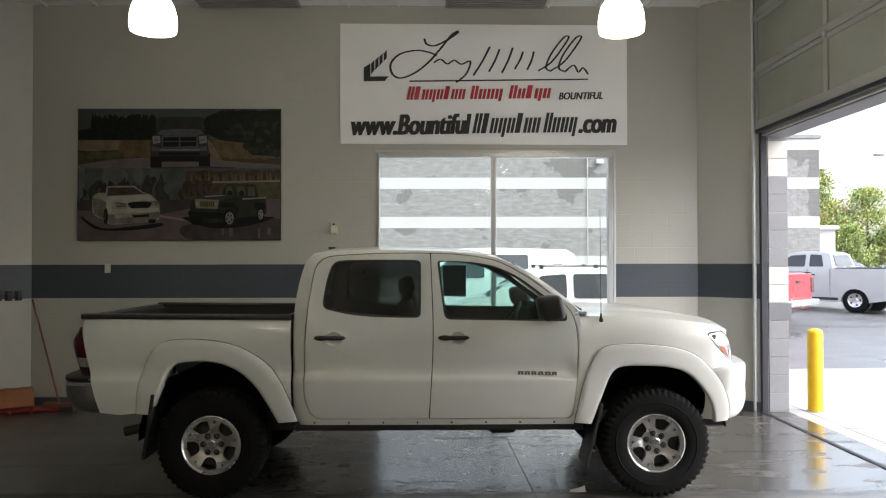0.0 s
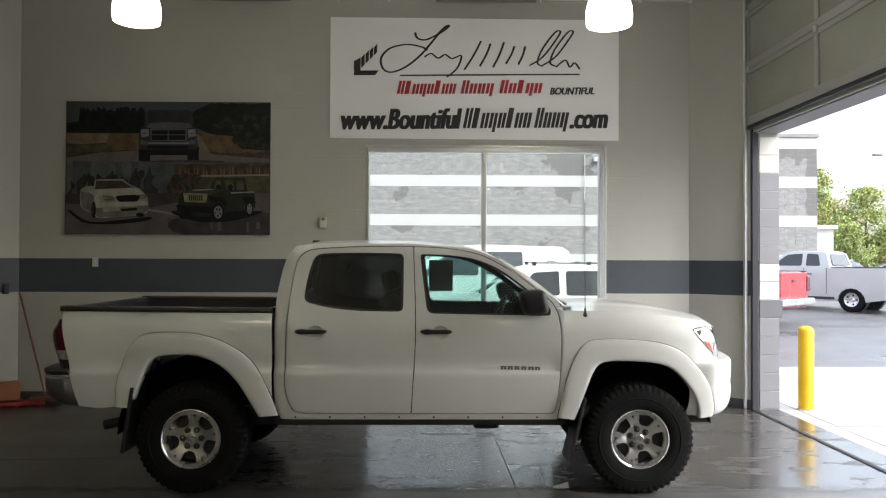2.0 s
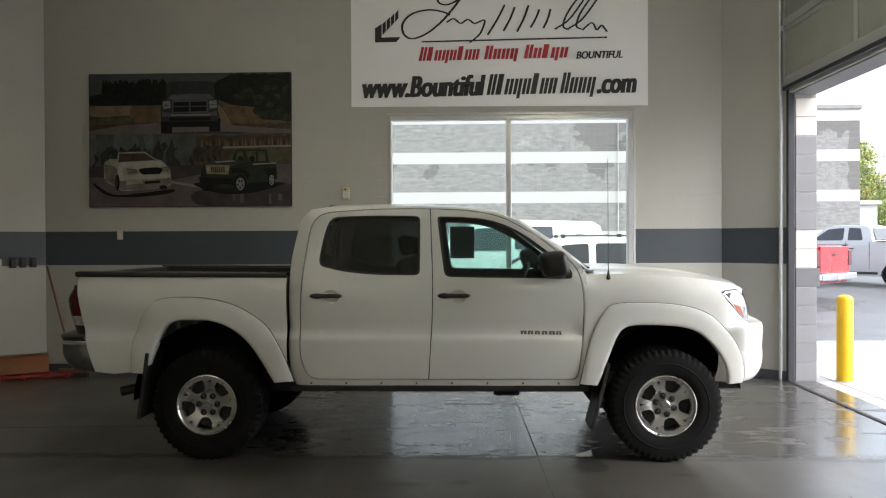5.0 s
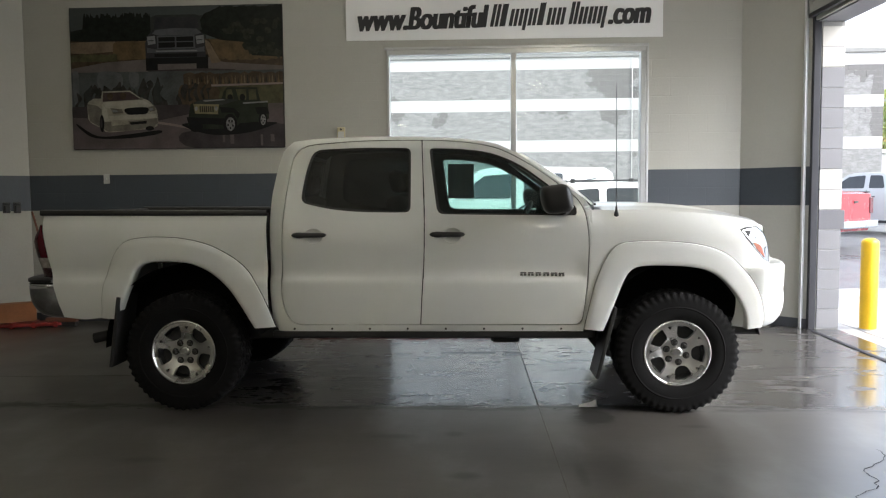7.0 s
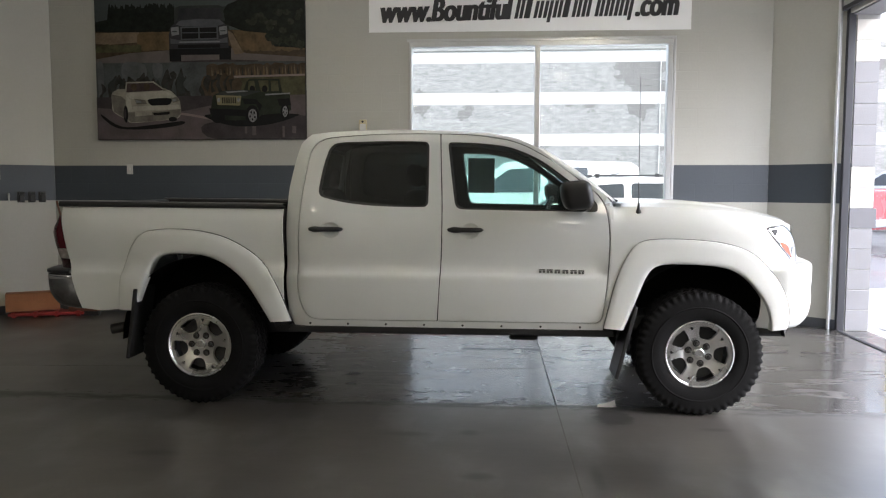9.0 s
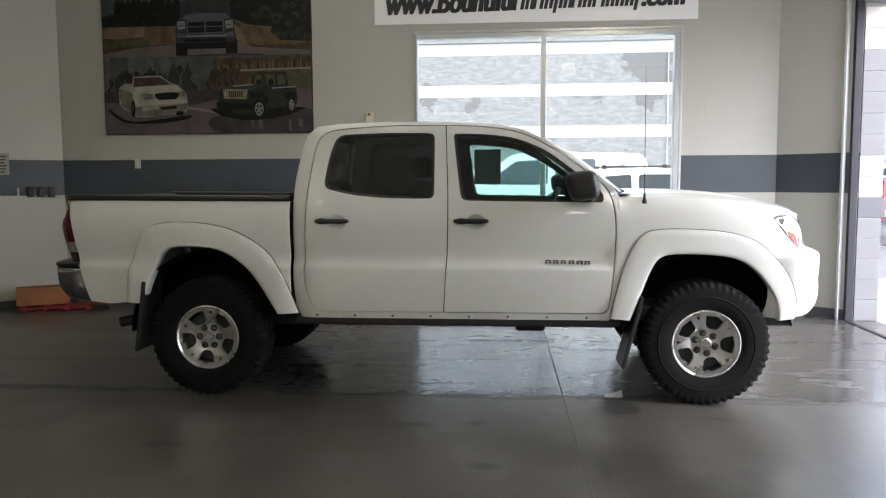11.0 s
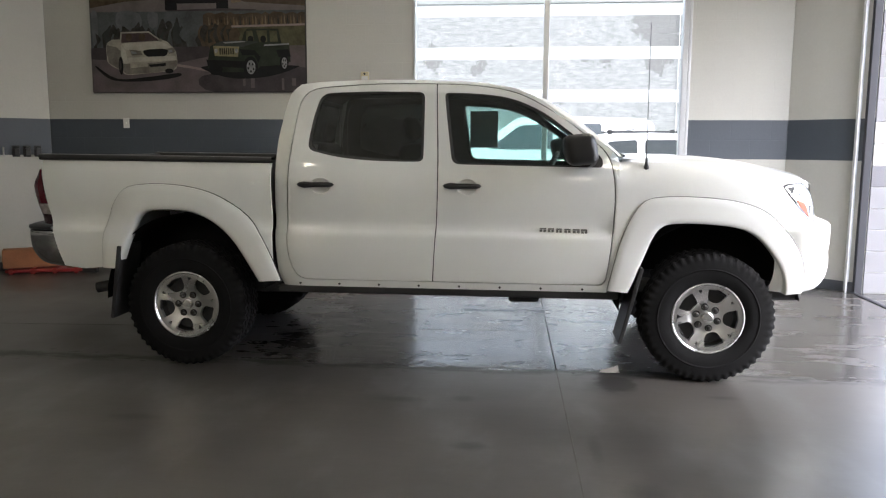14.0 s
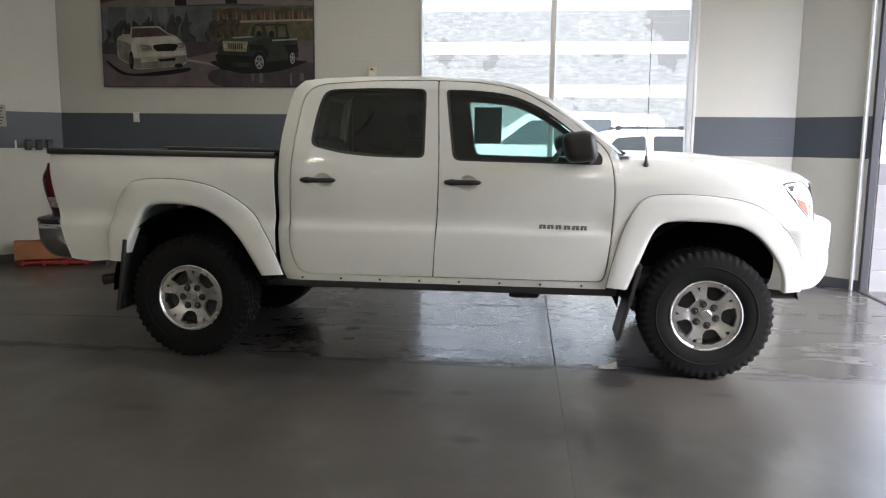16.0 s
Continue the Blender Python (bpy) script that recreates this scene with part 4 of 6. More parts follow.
        # mirror on its sail
        def shell(s, q, side=side):
            e = 2 * s - 1
            k = max(0.0, 1 - abs(e) ** 5) ** 0.5
            a = 2 * math.pi * q
            c, n = math.cos(a), math.sin(a)
            sq = 1.0 / (abs(c) ** 6 + abs(n) ** 6) ** (1 / 6)
            z = 1.395 + 0.088 * k * n * sq + 0.012 * e
            u = 2.455 + 0.102 * e + 0.02 * (z - 1.4) / 0.09 * -1
            return (u, side * (0.995 + 0.115 * k * c * sq), z)
        m = part("mirror", grid(shell, 16, 28), BLACK, t, "black plastic door mirror", 60)
        arm = [(2.46, 1.36), (2.6, 1.345), (2.6, 1.29), (2.46, 1.295)]
        side_panel("mirror_sail", rounded(arm, 0.02), side, BLACK, m, inset=-0.004, lip=0.03)
        part("mirror_arm", rod((2.5, side * 0.93, 1.325), (2.54, side * 0.82, 1.32), 0.032, 12), BLACK, m, "", 50)
        # rocker step and mud flaps
        part("rocker_trim", box(0.6, 2.72, side * 0.815 - 0.03, side * 0.815 + 0.03, 0.49, 0.536, 0.01), BLACK, t, "black plastic sill strip")
        for k in range(8):
            part("sill_clip", rod((0.75 + 0.25 * k, side * 0.866, 0.553), (0.75 + 0.25 * k, side * 0.84, 0.553), 0.007, 8), DARK, t)
        part("frame_rail", box(-0.42, 3.6, side * 0.45 - 0.05, side * 0.45 + 0.05, 0.42, 0.56, 0.015), DARK, t)
        flap = bmesh.new()
        add_box(flap, -0.012, 0.012, -0.14, 0.14, -0.45, 0.02, 0.005)
        fl = part("mud_flap", flap, BLACK, t, "black rubber mud flap")
        fl.matrix_basis = pose(-0.41, side * 0.785, 0.752, 0, 8, 0)
        flap = bmesh.new()
        add_box(flap, -0.012, 0.012, -0.14, 0.14, -0.36, 0.12, 0.005)
        fl = part("mud_flap", flap, BLACK, t, "black rubber mud flap")
        fl.matrix_basis = pose(2.815, side * 0.77, 0.58, 0, 14, 0)
        # badge as plain chrome bars
        if side < 0:
            bd = new("badge")
            bd.parent = t
            for k in range(6):
                u, z = 2.235 + k * 0.0495, 0.901 - k * 0.001
                # alternating broad and footed bars, upright strokes only
                w = (0.04, 0.037, 0.034, 0.037, 0.041, 0.037)[k]
                for a, b, c, d in ((u, u + w, z + 0.016, z + 0.024), (u, u + w * 0.42, z, z + 0.0145), (u + w * 0.58, u + w, z, z + 0.0145)):
                    part("badge_bar", sheet(rounded([(a, c), (b, c), (b, d), (a, d)], 0.002, 2), near(side, -0.009), [], 0.02, 0.02, 0.008), BADGE, bd)
    # roof and windscreen
    def roof(s, q):
        u = 0.66 + (2.235 - 0.66) * s ** 1.25
        v = 2 * q - 1
        zs = float(np.interp(u, [p[0] for p in roof_side], [p[1] for p in roof_side]))
        w = HALF - lean(u, zs) - 0.002
        crown = 0.03 * soft(0.64, 0.9, u) * soft(2.5, 1.9, u) + 0.004
        e = abs(v)
        bow = 0.03 * soft(1.9, 2.24, u) * (1 - e * e)
        rear = -0.03 * soft(0.85, 0.66, u) * (1 - e * e)
        return (u + bow + rear, v * w, zs + crown * (1 - e ** 3.0))
    part("roof", grid(roof, 40, 32), PAINT, t, "white roof", 50)
    part("headliner", grid(lambda s, q: Vector(roof(0.03 + 0.95 * s, 0.03 + 0.94 * q)) - Vector((0, 0, 0.035)), 16, 12), SEAT, t, "", 60)
    def screen(s, q):
        v = 2 * q - 1
        ub, ut = 2.685 + 0.08 * (1 - v * v), 2.235 + 0.03 * (1 - v * v)
        wb, wt = 0.8, 0.69
        z = 1.352 + (1.695 + 0.028 * (1 - abs(v) ** 3) - 1.352) * s
        return (ub + (ut - ub) * s + 0.02 * math.sin(math.pi * s), v * (wb + (wt - wb) * s), z + 0.012 * math.sin(math.pi * s))
    part("windscreen", grid(screen, 14, 20), CARGLASS, t, "", 60)
    for side in (-1, 1):
        def pillar(s, q, side=side):
            z = 1.36 + (1.7 - 1.36) * s
            u0 = float(np.interp(z, (1.35, 1.39, 1.56, 1.7), (2.7, 2.66, 2.42, 2.22)))
            a = Vector((u0, side * (HALF - lean(u0, z) - 0.002), z))
            b = Vector(screen(s, 0.5 + side * 0.5))
            b.y = side * (abs(b.y) - 0.03)
            b.x += 0.02
            m = a.lerp(b, q)
            m.x += 0.02 * math.sin(math.pi * q)
            return m
        part("a_pillar", grid(pillar, 16, 5), PAINT, t, "", 60)
    # rear wall of the cab with its window
    def back_place(v, z, off):
        u = 0.6 + off + 0.075 * soft(1.4, 1.8, z) + 0.02 * v * v
        return (u, v * (HALF - lean(0.7, z) - 0.05), z)
    hole = rounded([(-0.8, 1.7), (0.8, 1.7), (0.8, 1.42), (-0.8, 1.42)], 0.05)
    part("cab_back", sheet(rounded([(-1.0, 1.79, 0.05), (1.0, 1.79, 0.05), (1.0, 0.75), (-1.0, 0.75)], 0.02), back_place, [hole], 0.12, 0.06, 0.03), PAINT, t, "", 40)
    part("rear_window", sheet(hole, lambda y, z, o: back_place(y, z, o + 0.012), [], 0.2, 0.1, 0), SIDEGLASS, t, "dark rear cab window")
    # hood
    def hood(s, q):
        u = 2.72 + (3.865 - 2.72) * s
        v = 2 * q - 1
        e = abs(v)
        z1 = hood_z(u)
        zt = z1 - 0.035
        w = HALF - lean(min(u, 3.85), zt) - 0.004
        nose = 0.06 * soft(0.8, 1.0, s) * (1 - e * e)
        rearc = 0.07 * (1 - s) ** 3 * (1 - e * e)
        bulge = 0.012 * soft(0.62, 0.5, e) * soft(3.8, 3.4, u)
        return (u + nose + rearc, v * w, zt + 0.035 * (1 - e ** 2.4) + bulge)
    part("hood", grid(hood, 36, 32), PAINT, t, "white hood", 50)
    part("cowl", grid(lambda s, q: (2.62 + 0.14 * s + 0.075 * (1 - (2 * q - 1) ** 2), (2 * q - 1) * 0.79, 1.332 + 0.008 * s), 4, 16), BLACK, t, "black plastic cowl")
    for k, (u, y) in enumerate(((2.76, -0.55), (2.8, 0.05))):
        wp = new("wiper")
        wp.parent = t
        part("wiper_arm", rod((u, y, 1.355), (u - 0.06, y + 0.32, 1.4), 0.008, 8), BLACK, wp)
        part("wiper_blade", rod((u - 0.06, y - 0.02, 1.372), (u - 0.08, y + 0.55, 1.386), 0.009, 6), BLACK, wp)
    # grille and front bumper
    part("grille", grid(lambda s, q: (3.93 + 0.06 * (1 - (2 * q - 1) ** 2) - 0.05 * s, (2 * q - 1) * 0.52, 0.97 + 0.2 * s), 6, 14, 0.02), CHROME, t, "", 40)
    plan = curve_pts([(3.62, -0.842), (3.68, -0.856), (3.76, -0.868), (3.82, -0.859), (3.88, -0.824), (3.95, -0.755), (4.01, -0.6), (4.06, -0.32), (4.075, 0.0), (4.06, 0.32), (4.01, 0.6), (3.95, 0.755), (3.88, 0.824), (3.82, 0.859), (3.76, 0.868), (3.68, 0.856), (3.62, 0.842)], 6)
    bprof = curve_pts([(0.16, 0.963), (0.035, 0.966), (0.008, 0.957), (0.0, 0.93), (0.002, 0.84), (0.007, 0.79), (0.003, 0.76), (0.003, 0.7), (0.02, 0.63), (0.06, 0.575), (0.12, 0.545), (0.22, 0.53)], 4)
    def bumper(s, q):
        p = plan[round(s * (len(plan) - 1))]
        b = bprof[round(q * (len(bprof) - 1))]
        d = Vector((p.x - 3.3, p.y * 0.9)).normalized()
        dip = 0.03 * soft(3.86, 3.66, p.x) * soft(0.6, 0.94, b.y)
        return (p.x - d.x * b.x, p.y - d.y * b.x * 0.8, b.y - dip)
    part("front_bumper", grid(bumper, len(plan) - 1, len(bprof) - 1), PAINT, t, "white painted front bumper", 50)
    part("front_valance", box(3.45, 3.8, -0.8, 0.8, 0.5, 0.56, 0.02), BLACK, t)
    # bed: liner, rails, tailgate
    bl = bmesh.new()
    for side in (-1, 1):
        y = side * 0.735
        add_box(bl, -0.9, 0.56, min(y, y + side * 0.04), max(y, y + side * 0.04), 1.0, 1.315)
    add_box(bl, -0.9, 0.56, -0.735, 0.735, 0.985, 1.0)
    add_box(bl, 0.53, 0.56, -0.735, 0.735, 1.0, 1.3)
    add_box(bl, -0.9, -0.87, -0.73, 0.73, 1.0, 1.312)
    part("bed_liner", bl, BLACK, t, "black plastic bed liner")
    for side in (-1, 1):
        def rail(s, q, side=side):
            u = -0.955 + 1.527 * s
            z = 1.33 - 0.012 * s
            a = q * 2 * math.pi
            return (u, side * (0.79 + 0.058 * math.copysign(abs(math.cos(a)) ** 0.4, math.cos(a))), z + 0.02 * math.copysign(abs(math.sin(a)) ** 0.5, math.sin(a)))
        part("bed_rail", grid(rail, 12, 20), BLACK, t, "black bed rail cap", 50)
    part("bed_front_rail", box(0.5, 0.575, -0.735, 0.735, 1.29, 1.33, 0.015), BLACK, t)
    part("tailgate", grid(lambda s, q: (-0.955 + 0.1 * (1 - s) - 0.012 * math.sin(math.pi * s), (2 * q - 1) * 0.735, 0.66 + 0.65 * s), 10, 10, 0.05), PAINT, t, "white tailgate", 40)
    part("tailgate_cap", box(-0.985, -0.9, -0.735, 0.735, 1.305, 1.335, 0.012), BLACK, t)
    # rear bumper: chrome shell wrapped round the corners, with a black step pad
    rplan = curve_pts([(-0.8, -0.872), (-0.9, -0.878), (-1.0, -0.86), (-1.08, -0.8), (-1.14, -0.66), (-1.17, -0.4), (-1.175, 0.0), (-1.17, 0.4), (-1.14, 0.66), (-1.08, 0.8), (-1.0, 0.86), (-0.9, 0.878), (-0.8, 0.872)], 5)
    rprof = curve_pts([(0.06, 0.862), (0.012, 0.858), (0.0, 0.845), (0.0, 0.8), (0.012, 0.73), (0.04, 0.675), (0.08, 0.635), (0.15, 0.612)], 4)
    def inward(p, d):
        n = Vector((p.x + 0.35, p.y * 0.75)).normalized()
        return p.x - n.x * d, p.y - n.y * d
    def rear(s, q):
        p, b = rplan[round(s * (len(rplan) - 1))], rprof[round(q * (len(rprof) - 1))]
        x, y = inward(p, b.x)
        end = soft(-0.97, -0.8, p.x)
        return (x - 0.07 * end * (b.y - 0.61) / 0.25, y, b.y)
    rb = part("rear_bumper", grid(rear, len(rplan) - 1, len(rprof) - 1, 0.004), CHROME, t, "chrome rear bumper", 50)
    def pad(s, q):
        p = rplan[round((0.06 + 0.88 * s) * (len(rplan) - 1))]
        d, z = ((0.15, 0.866), (0.15, 0.89), (0.02, 0.89), (-0.004, 0.882), (-0.004, 0.866), (0.03, 0.862))[round(q * 5)]
        x, y = inward(p, d)
        return (x, y, z)
    part("step_pad", grid(pad, 44, 5), BLACK, rb, "black rubber step pad", 40)
    # exhaust, axle, tank
    part("exhaust_pipe", rod((-0.69, -0.7, 0.46), (-0.2, -0.62, 0.56), 0.036, 16), BLACK, t, "dark exhaust tailpipe", 40)
    part("rear_axle", rod((0, -0.7, HUB), (0, 0.7, HUB), 0.05, 14), DARK, t, "", 40)
    part("front_axle", rod((WB, -0.7, HUB), (WB, 0.7, HUB), 0.045, 14), DARK, t, "", 40)
    part("underbody", box(0.55, 3.5, -0.75, 0.75, 0.52, 0.62, 0.02), DARK, t)
    part("transfer_case", box(2.05, 2.25, -0.55, -0.4, 0.4, 0.5, 0.02), DARK, t)
    part("fuel_tank", box(0.6, 1.5, -0.35, 0.35, 0.4, 0.54, 0.04), DARK, t)
    # antenna and roof lamp
    an = part("antenna", rod((2.858, -0.818, 1.29), (2.858, -0.8, 2.13), 0.003, 8, None, 0.0018), BLACK, t, "thin black whip antenna", 40)
    part("antenna_base", lathe([(0.0, -0.012), (0.014, -0.01), (0.017, 0.0), (0.015, 0.012), (0.009, 0.028), (0.006, 0.06), (0.0, 0.062)], 16), BLACK, an, "", 40).location = (2.858, -0.82, 1.285)
    part("roof_lamp", box(0.74, 0.8, -0.06, 0.06, 1.83, 1.852, 0.008), BLACK, t, "small black roof lamp")
    # cabin
    for u in (0.88, 1.66):
        for y in (-0.38, 0.38):
            s = new("seat")
            s.parent = t
            part("cushion", box(u - 0.1, u + 0.42, y - 0.24, y + 0.24, 0.75, 0.93, 0.05), SEAT, s, "", 60)
            b = part("backrest", box(-0.07, 0.07, -0.23, 0.23, 0.0, 0.56, 0.05), SEAT, s, "", 60)
            b.matrix_basis = pose(u - 0.14, y, 0.88, 0, -14, 0)
            h = part("headrest", box(-0.05, 0.05, -0.12, 0.12, 0.58, 0.74, 0.045), SEAT, s, "", 60)
            h.matrix_basis = pose(u - 0.13, y, 0.88, 0, -12, 0)
    part("dashboard", grid(lambda s, q: (2.4 + 0.5 * math.sin(math.pi * s * 0.5) - 0.08 * math.sin(math.pi * s), (2 * q - 1) * 0.74, 0.95 + 0.36 * math.sin(math.pi * 0.5 * s) ** 0.7), 10, 10), CABIN, t, "", 60)
    st = bmesh.new()
    ring = [(math.cos(2 * math.pi * i / 28) * 0.185, math.sin(2 * math.pi * i / 28) * 0.185) for i in range(28)]
    for a, b in zip(ring, [*ring[1:], ring[0]]):
        rod((a[0], a[1], 0), (b[0], b[1], 0), 0.016, 8, st)
    add_box(st, -0.18, 0.18, -0.025, 0.025, -0.02, 0.0)
    add_box(st, -0.07, 0.07, -0.08, 0.06, -0.04, 0.01, 0.015)
    part("steering_wheel", st, DARK, t, "", 50).matrix_basis = pose(2.3, 0.38, 1.2, 0, -62, 0) @ pose(0, 0, 0, 0, 0, 90)
    part("cabin_floor", box(0.65, 2.75, -0.8, 0.8, 0.6, 0.66), DARK, t)
    for u, p, q in ((0.0, 47, 0), (WB, -2, 42)):
        wheel(u, -1, p, q, t)
        wheel(u, 1, p, q, t)
    return t


pickup()

# ---- overhead door in the east wall ----
def overhead_door(d0, d1, label, group):
    """A sectional door raised in its upright tracks, its bottom edge just above the lintel."""
    t = thing("overhead_door", label, "garage door", group, (0, 0, 0))
    zb, sec, x = 3.235, 0.645, EAST - 0.05
    cells = 3
    w = (d1 - d0) / cells
    for k in range(3):
        z0 = zb + k * sec
        z1 = min(z0 + sec - 0.006, CEIL - 0.01)
        s = part("section", box(x - 0.012, x + 0.02, d0, d1, z0, z0 + 0.085 if k else z0 + 0.1, 0.004), DOORGREY, t, "grey aluminium framed door section")
        part("top_rail", box(x - 0.012, x + 0.02, d0, d1, z1 - 0.055, z1, 0.004), DOORGREY, s)
        for c in range(cells + 1):
            y = d0 + c * w
            a, b = (y, y + 0.07) if c == 0 else (y - 0.07, y) if c == cells else (y - 0.04, y + 0.04)
            part("stile", box(x - 0.0145, x + 0.018, a, b, z0 + 0.08, z1 - 0.05, 0.003), DOORGREY, s)
        for c in range(cells):
            part("panel", box(x + 0.001, x + 0.008, d0 + c * w + 0.03, d0 + (c + 1) * w - 0.03, z0 + 0.07, z1 - 0.04), FROST, s, "smoked glossy panel")
        for c in range(cells + 1):
            y = min(max(d0 + c * w, d0 + 0.035), d1 - 0.035)
            part("hinge", box(x - 0.03, x - 0.012, y - 0.03, y + 0.03, z1 - 0.035, z1 + 0.03 if z1 < CEIL - 0.1 else z1, 0.004), GALV, s)
    part("bottom_seal", box(x - 0.018, x + 0.026, d0, d1, zb - 0.045, zb, 0.008), DARKSEAL, t, "dark rubber bottom seal")
    return t


def door_track(y, sign, d_label):
    t = thing("door_track", d_label, "track", "door tracks", (0, 0, 0))
    x = EAST
    a, b = sorted((y + sign * 0.02, y + sign * 0.075))
    part("channel", box(x - 0.075, x - 0.068, a, b, 0.0, CEIL, 0.001), TRACKWHITE, t)
    part("web", box(x - 0.068, x - 0.012, b - 0.006, b, 0.0, CEIL, 0.001) if sign > 0 else box(x - 0.068, x - 0.012, a, a + 0.006, 0.0, CEIL, 0.001), GALV, t)
    c, d = sorted((y - sign * 0.025, y + sign * 0.03))
    part("jamb_seal", box(x - 0.012, x + 0.06, c, d, 0.0, HEAD + 0.05, 0.006), DARKSEAL, t, "dark rubber jamb seal")
    return t


for d0, d1 in DOORS:
    overhead_door(d0, d1, "raised grey sectional overhead door with smoked panels", "overhead doors")
    door_track(d1, 1, "galvanised upright door track with a dark seal")
    door_track(d0, -1, "galvanised upright door track with a dark seal")
structure("threshold", box(EAST - 0.03, EAST + 0.015, 3.65, 8.45, 0.0, 0.008, 0.002), DARKSEAL, "dark rubber door threshold strip", "threshold")


def pier_blocks():
    """Block ends of the door reveal, course by course."""
    h = 0.207
    kinds = [PIERGREY] * 5 + [PIERDARK] + [PIERWHITE] * 2 + [PIERGREY] * 5 + [PIERWHITE] * 2
    for k, mat in enumerate(kinds):
        z0 = 0.004 + k * h
        out = 0.035 if k == 5 else 0.0
        part("block", box(EAST + 0.075, EAST + 0.302 + out, 8.436, 8.46, z0 + 0.004, min(z0 + h - 0.004, HEAD - 0.002), 0.004), mat, WALL_E)
    part("lintel", box(EAST + 0.03, EAST + 0.303, 3.65, 8.43, HEAD - 0.014, HEAD + 0.002), PIERGREY, WALL_E, "grey concrete lintel soffit")
    part("mortar_bed", box(EAST + 0.08, EAST + 0.298, 8.442, 8.452, 0.0, HEAD - 0.003), MORTAR, WALL_E)


# ---- pendant lamps ----
def pendant(x, y):
    p = thing("pendant_lamp", "lit pendant lamp with a glowing glass bowl", "lamp", "pendant lamps", (x, y, 3.63))
    part("glass_bowl", lathe([(0.18, 0.0), (0.187, 0.012), (0.19, 0.07), (0.184, 0.14), (0.167, 0.21), (0.135, 0.265), (0.1, 0.295), (0.075, 0.305)], 40), LAMPGLASS, p, "glowing cream glass bowl", 60)
    part("housing", lathe([(0.0, 0.46), (0.05, 0.46), (0.085, 0.43), (0.095, 0.36), (0.095, 0.31), (0.07, 0.295)], 28), LAMPCAP, p, "brown metal housing", 40)
    part("stem", rod((0, 0, 0.45), (0, 0, CEIL - 3.63), 0.012, 10), GALV, p)
    part("canopy", lathe([(0.0, CEIL - 3.63 - 0.03), (0.05, CEIL - 3.63 - 0.028), (0.065, CEIL - 3.63 - 0.002)], 24), GALV, p, "", 40)
    return p


first = pendant(-2.25, 6.0)
for y in (6.0, 1.0, -4.0, -9.0):
    for x in (-6.125, -2.25, 1.625):
        if (x, y) not in ((-2.25, 6.0), (-6.125, 6.0), (-6.125, 1.0)):
            copy_thing(first, pose(x, y, 3.63))


# ---- banner over the window ----
BX0, BX1, BZ0, BZ1 = -1.07, 2.43, 3.16, 4.628


def bpos(px, py):
    """Banner artwork place from its own layout units (1248 wide, 525 high)."""
    return BX0 + (px - 10) / 1248 * (BX1 - BX0), BZ1 - (py - 28 - 0.012 * (px - 10)) / 525 * (BZ1 - BZ0)


def flat(points, y, thick=0.0012):
    bm = bmesh.new()
    v = [bm.verts.new((a, y, b)) for a, b in points]
    f = bm.faces.new(v)
    r = bmesh.ops.extrude_face_region(bm, geom=[f])
    bmesh.ops.translate(bm, verts=[e for e in r["geom"] if isinstance(e, bmesh.types.BMVert)], vec=(0, thick, 0))
    bmesh.ops.recalc_face_normals(bm, faces=bm.faces)
    return bm


def letters(text, px0, px1, py_base, py_top, mat, parent, y, weight=0.0, shear=0.22):
    """Words in the built-in font, slanted, fitted to a width and a cap height."""
    cu = bpy.data.curves.new("words", "FONT")
    cu.body, cu.size, cu.extrude, cu.shear, cu.offset = text, 1.0, 0.0, shear, 0.014
    tmp = bpy.data.objects.new("words", cu)
    scene.collection.objects.link(tmp)
    bpy.context.view_layer.update()
    me = bpy.data.meshes.new_from_object(tmp)
    bpy.data.objects.remove(tmp)
    xs = [v.co.x for v in me.vertices]
    x0, x1 = min(xs), max(xs)
    for v in me.vertices:
        px = px0 + (v.co.x - x0) / (x1 - x0) * (px1 - px0)
        py = py_base + (py_top - py_base) * v.co.y / 0.72
        a, b = bpos(px, py)
        v.co = (a, y, b)
    me.materials.clear()
    me.materials.append(mat)
    for k in range(3):
        ob = new("lettering", me)
        ob.parent = parent
        ob.location = ((k - 1) * weight, -0.0003 * k, 0)


def letter_bars(shape, px0, px1, py_base, py_top, mat, parent, y):
    """Plain slanted bars, one for each letter that is not spelled out; C tall, t tall, x low, y hanging."""
    step = (px1 - px0) / len(shape)
    high = py_base - py_top
    for k, c in enumerate(shape):
        top = py_top if c in "Ct" else py_base - high * 0.76
        low = py_base + high * 0.2 if c == "y" else py_base
        a, w = px0 + k * step, step * (0.62 if c == "t" else 0.84)
        for e0, e1, base in ((0.0, w, low),) if c == "t" else ((0.0, w * 0.44, py_base), (w * 0.58, w, low)):
            q = [bpos(a + (py_base - z) * 0.2 + e, z) for e, z in ((e0, base), (e1, base), (e1, top), (e0, top))]
            part("word_bar", flat(q, y), mat, parent)


def pen(points, width, mat, parent, y):
    """A flat pen stroke along a smooth line."""
    line = curve_pts([(*bpos(a, b), 0) for a, b in points], 8)
    bm = bmesh.new()
    prev = None
    for i, p in enumerate(line):
        q = line[min(i + 1, len(line) - 1)] - line[max(i - 1, 0)]
        n = Vector((-q.y, q.x)).normalized()
        w = width * (0.75 + 0.5 * abs(n.x))
        pair = [bm.verts.new((p.x + s * n.x * w / 2, y + 0.0001 * (i % 2), p.y + s * n.y * w / 2)) for s in (-1, 1)]
        if prev:
            bm.faces.new((prev[0], pair[0], pair[1], prev[1]))
        prev = pair
    bmesh.ops.recalc_face_normals(bm, faces=bm.faces)
    return part("pen_stroke", bm, mat, parent)


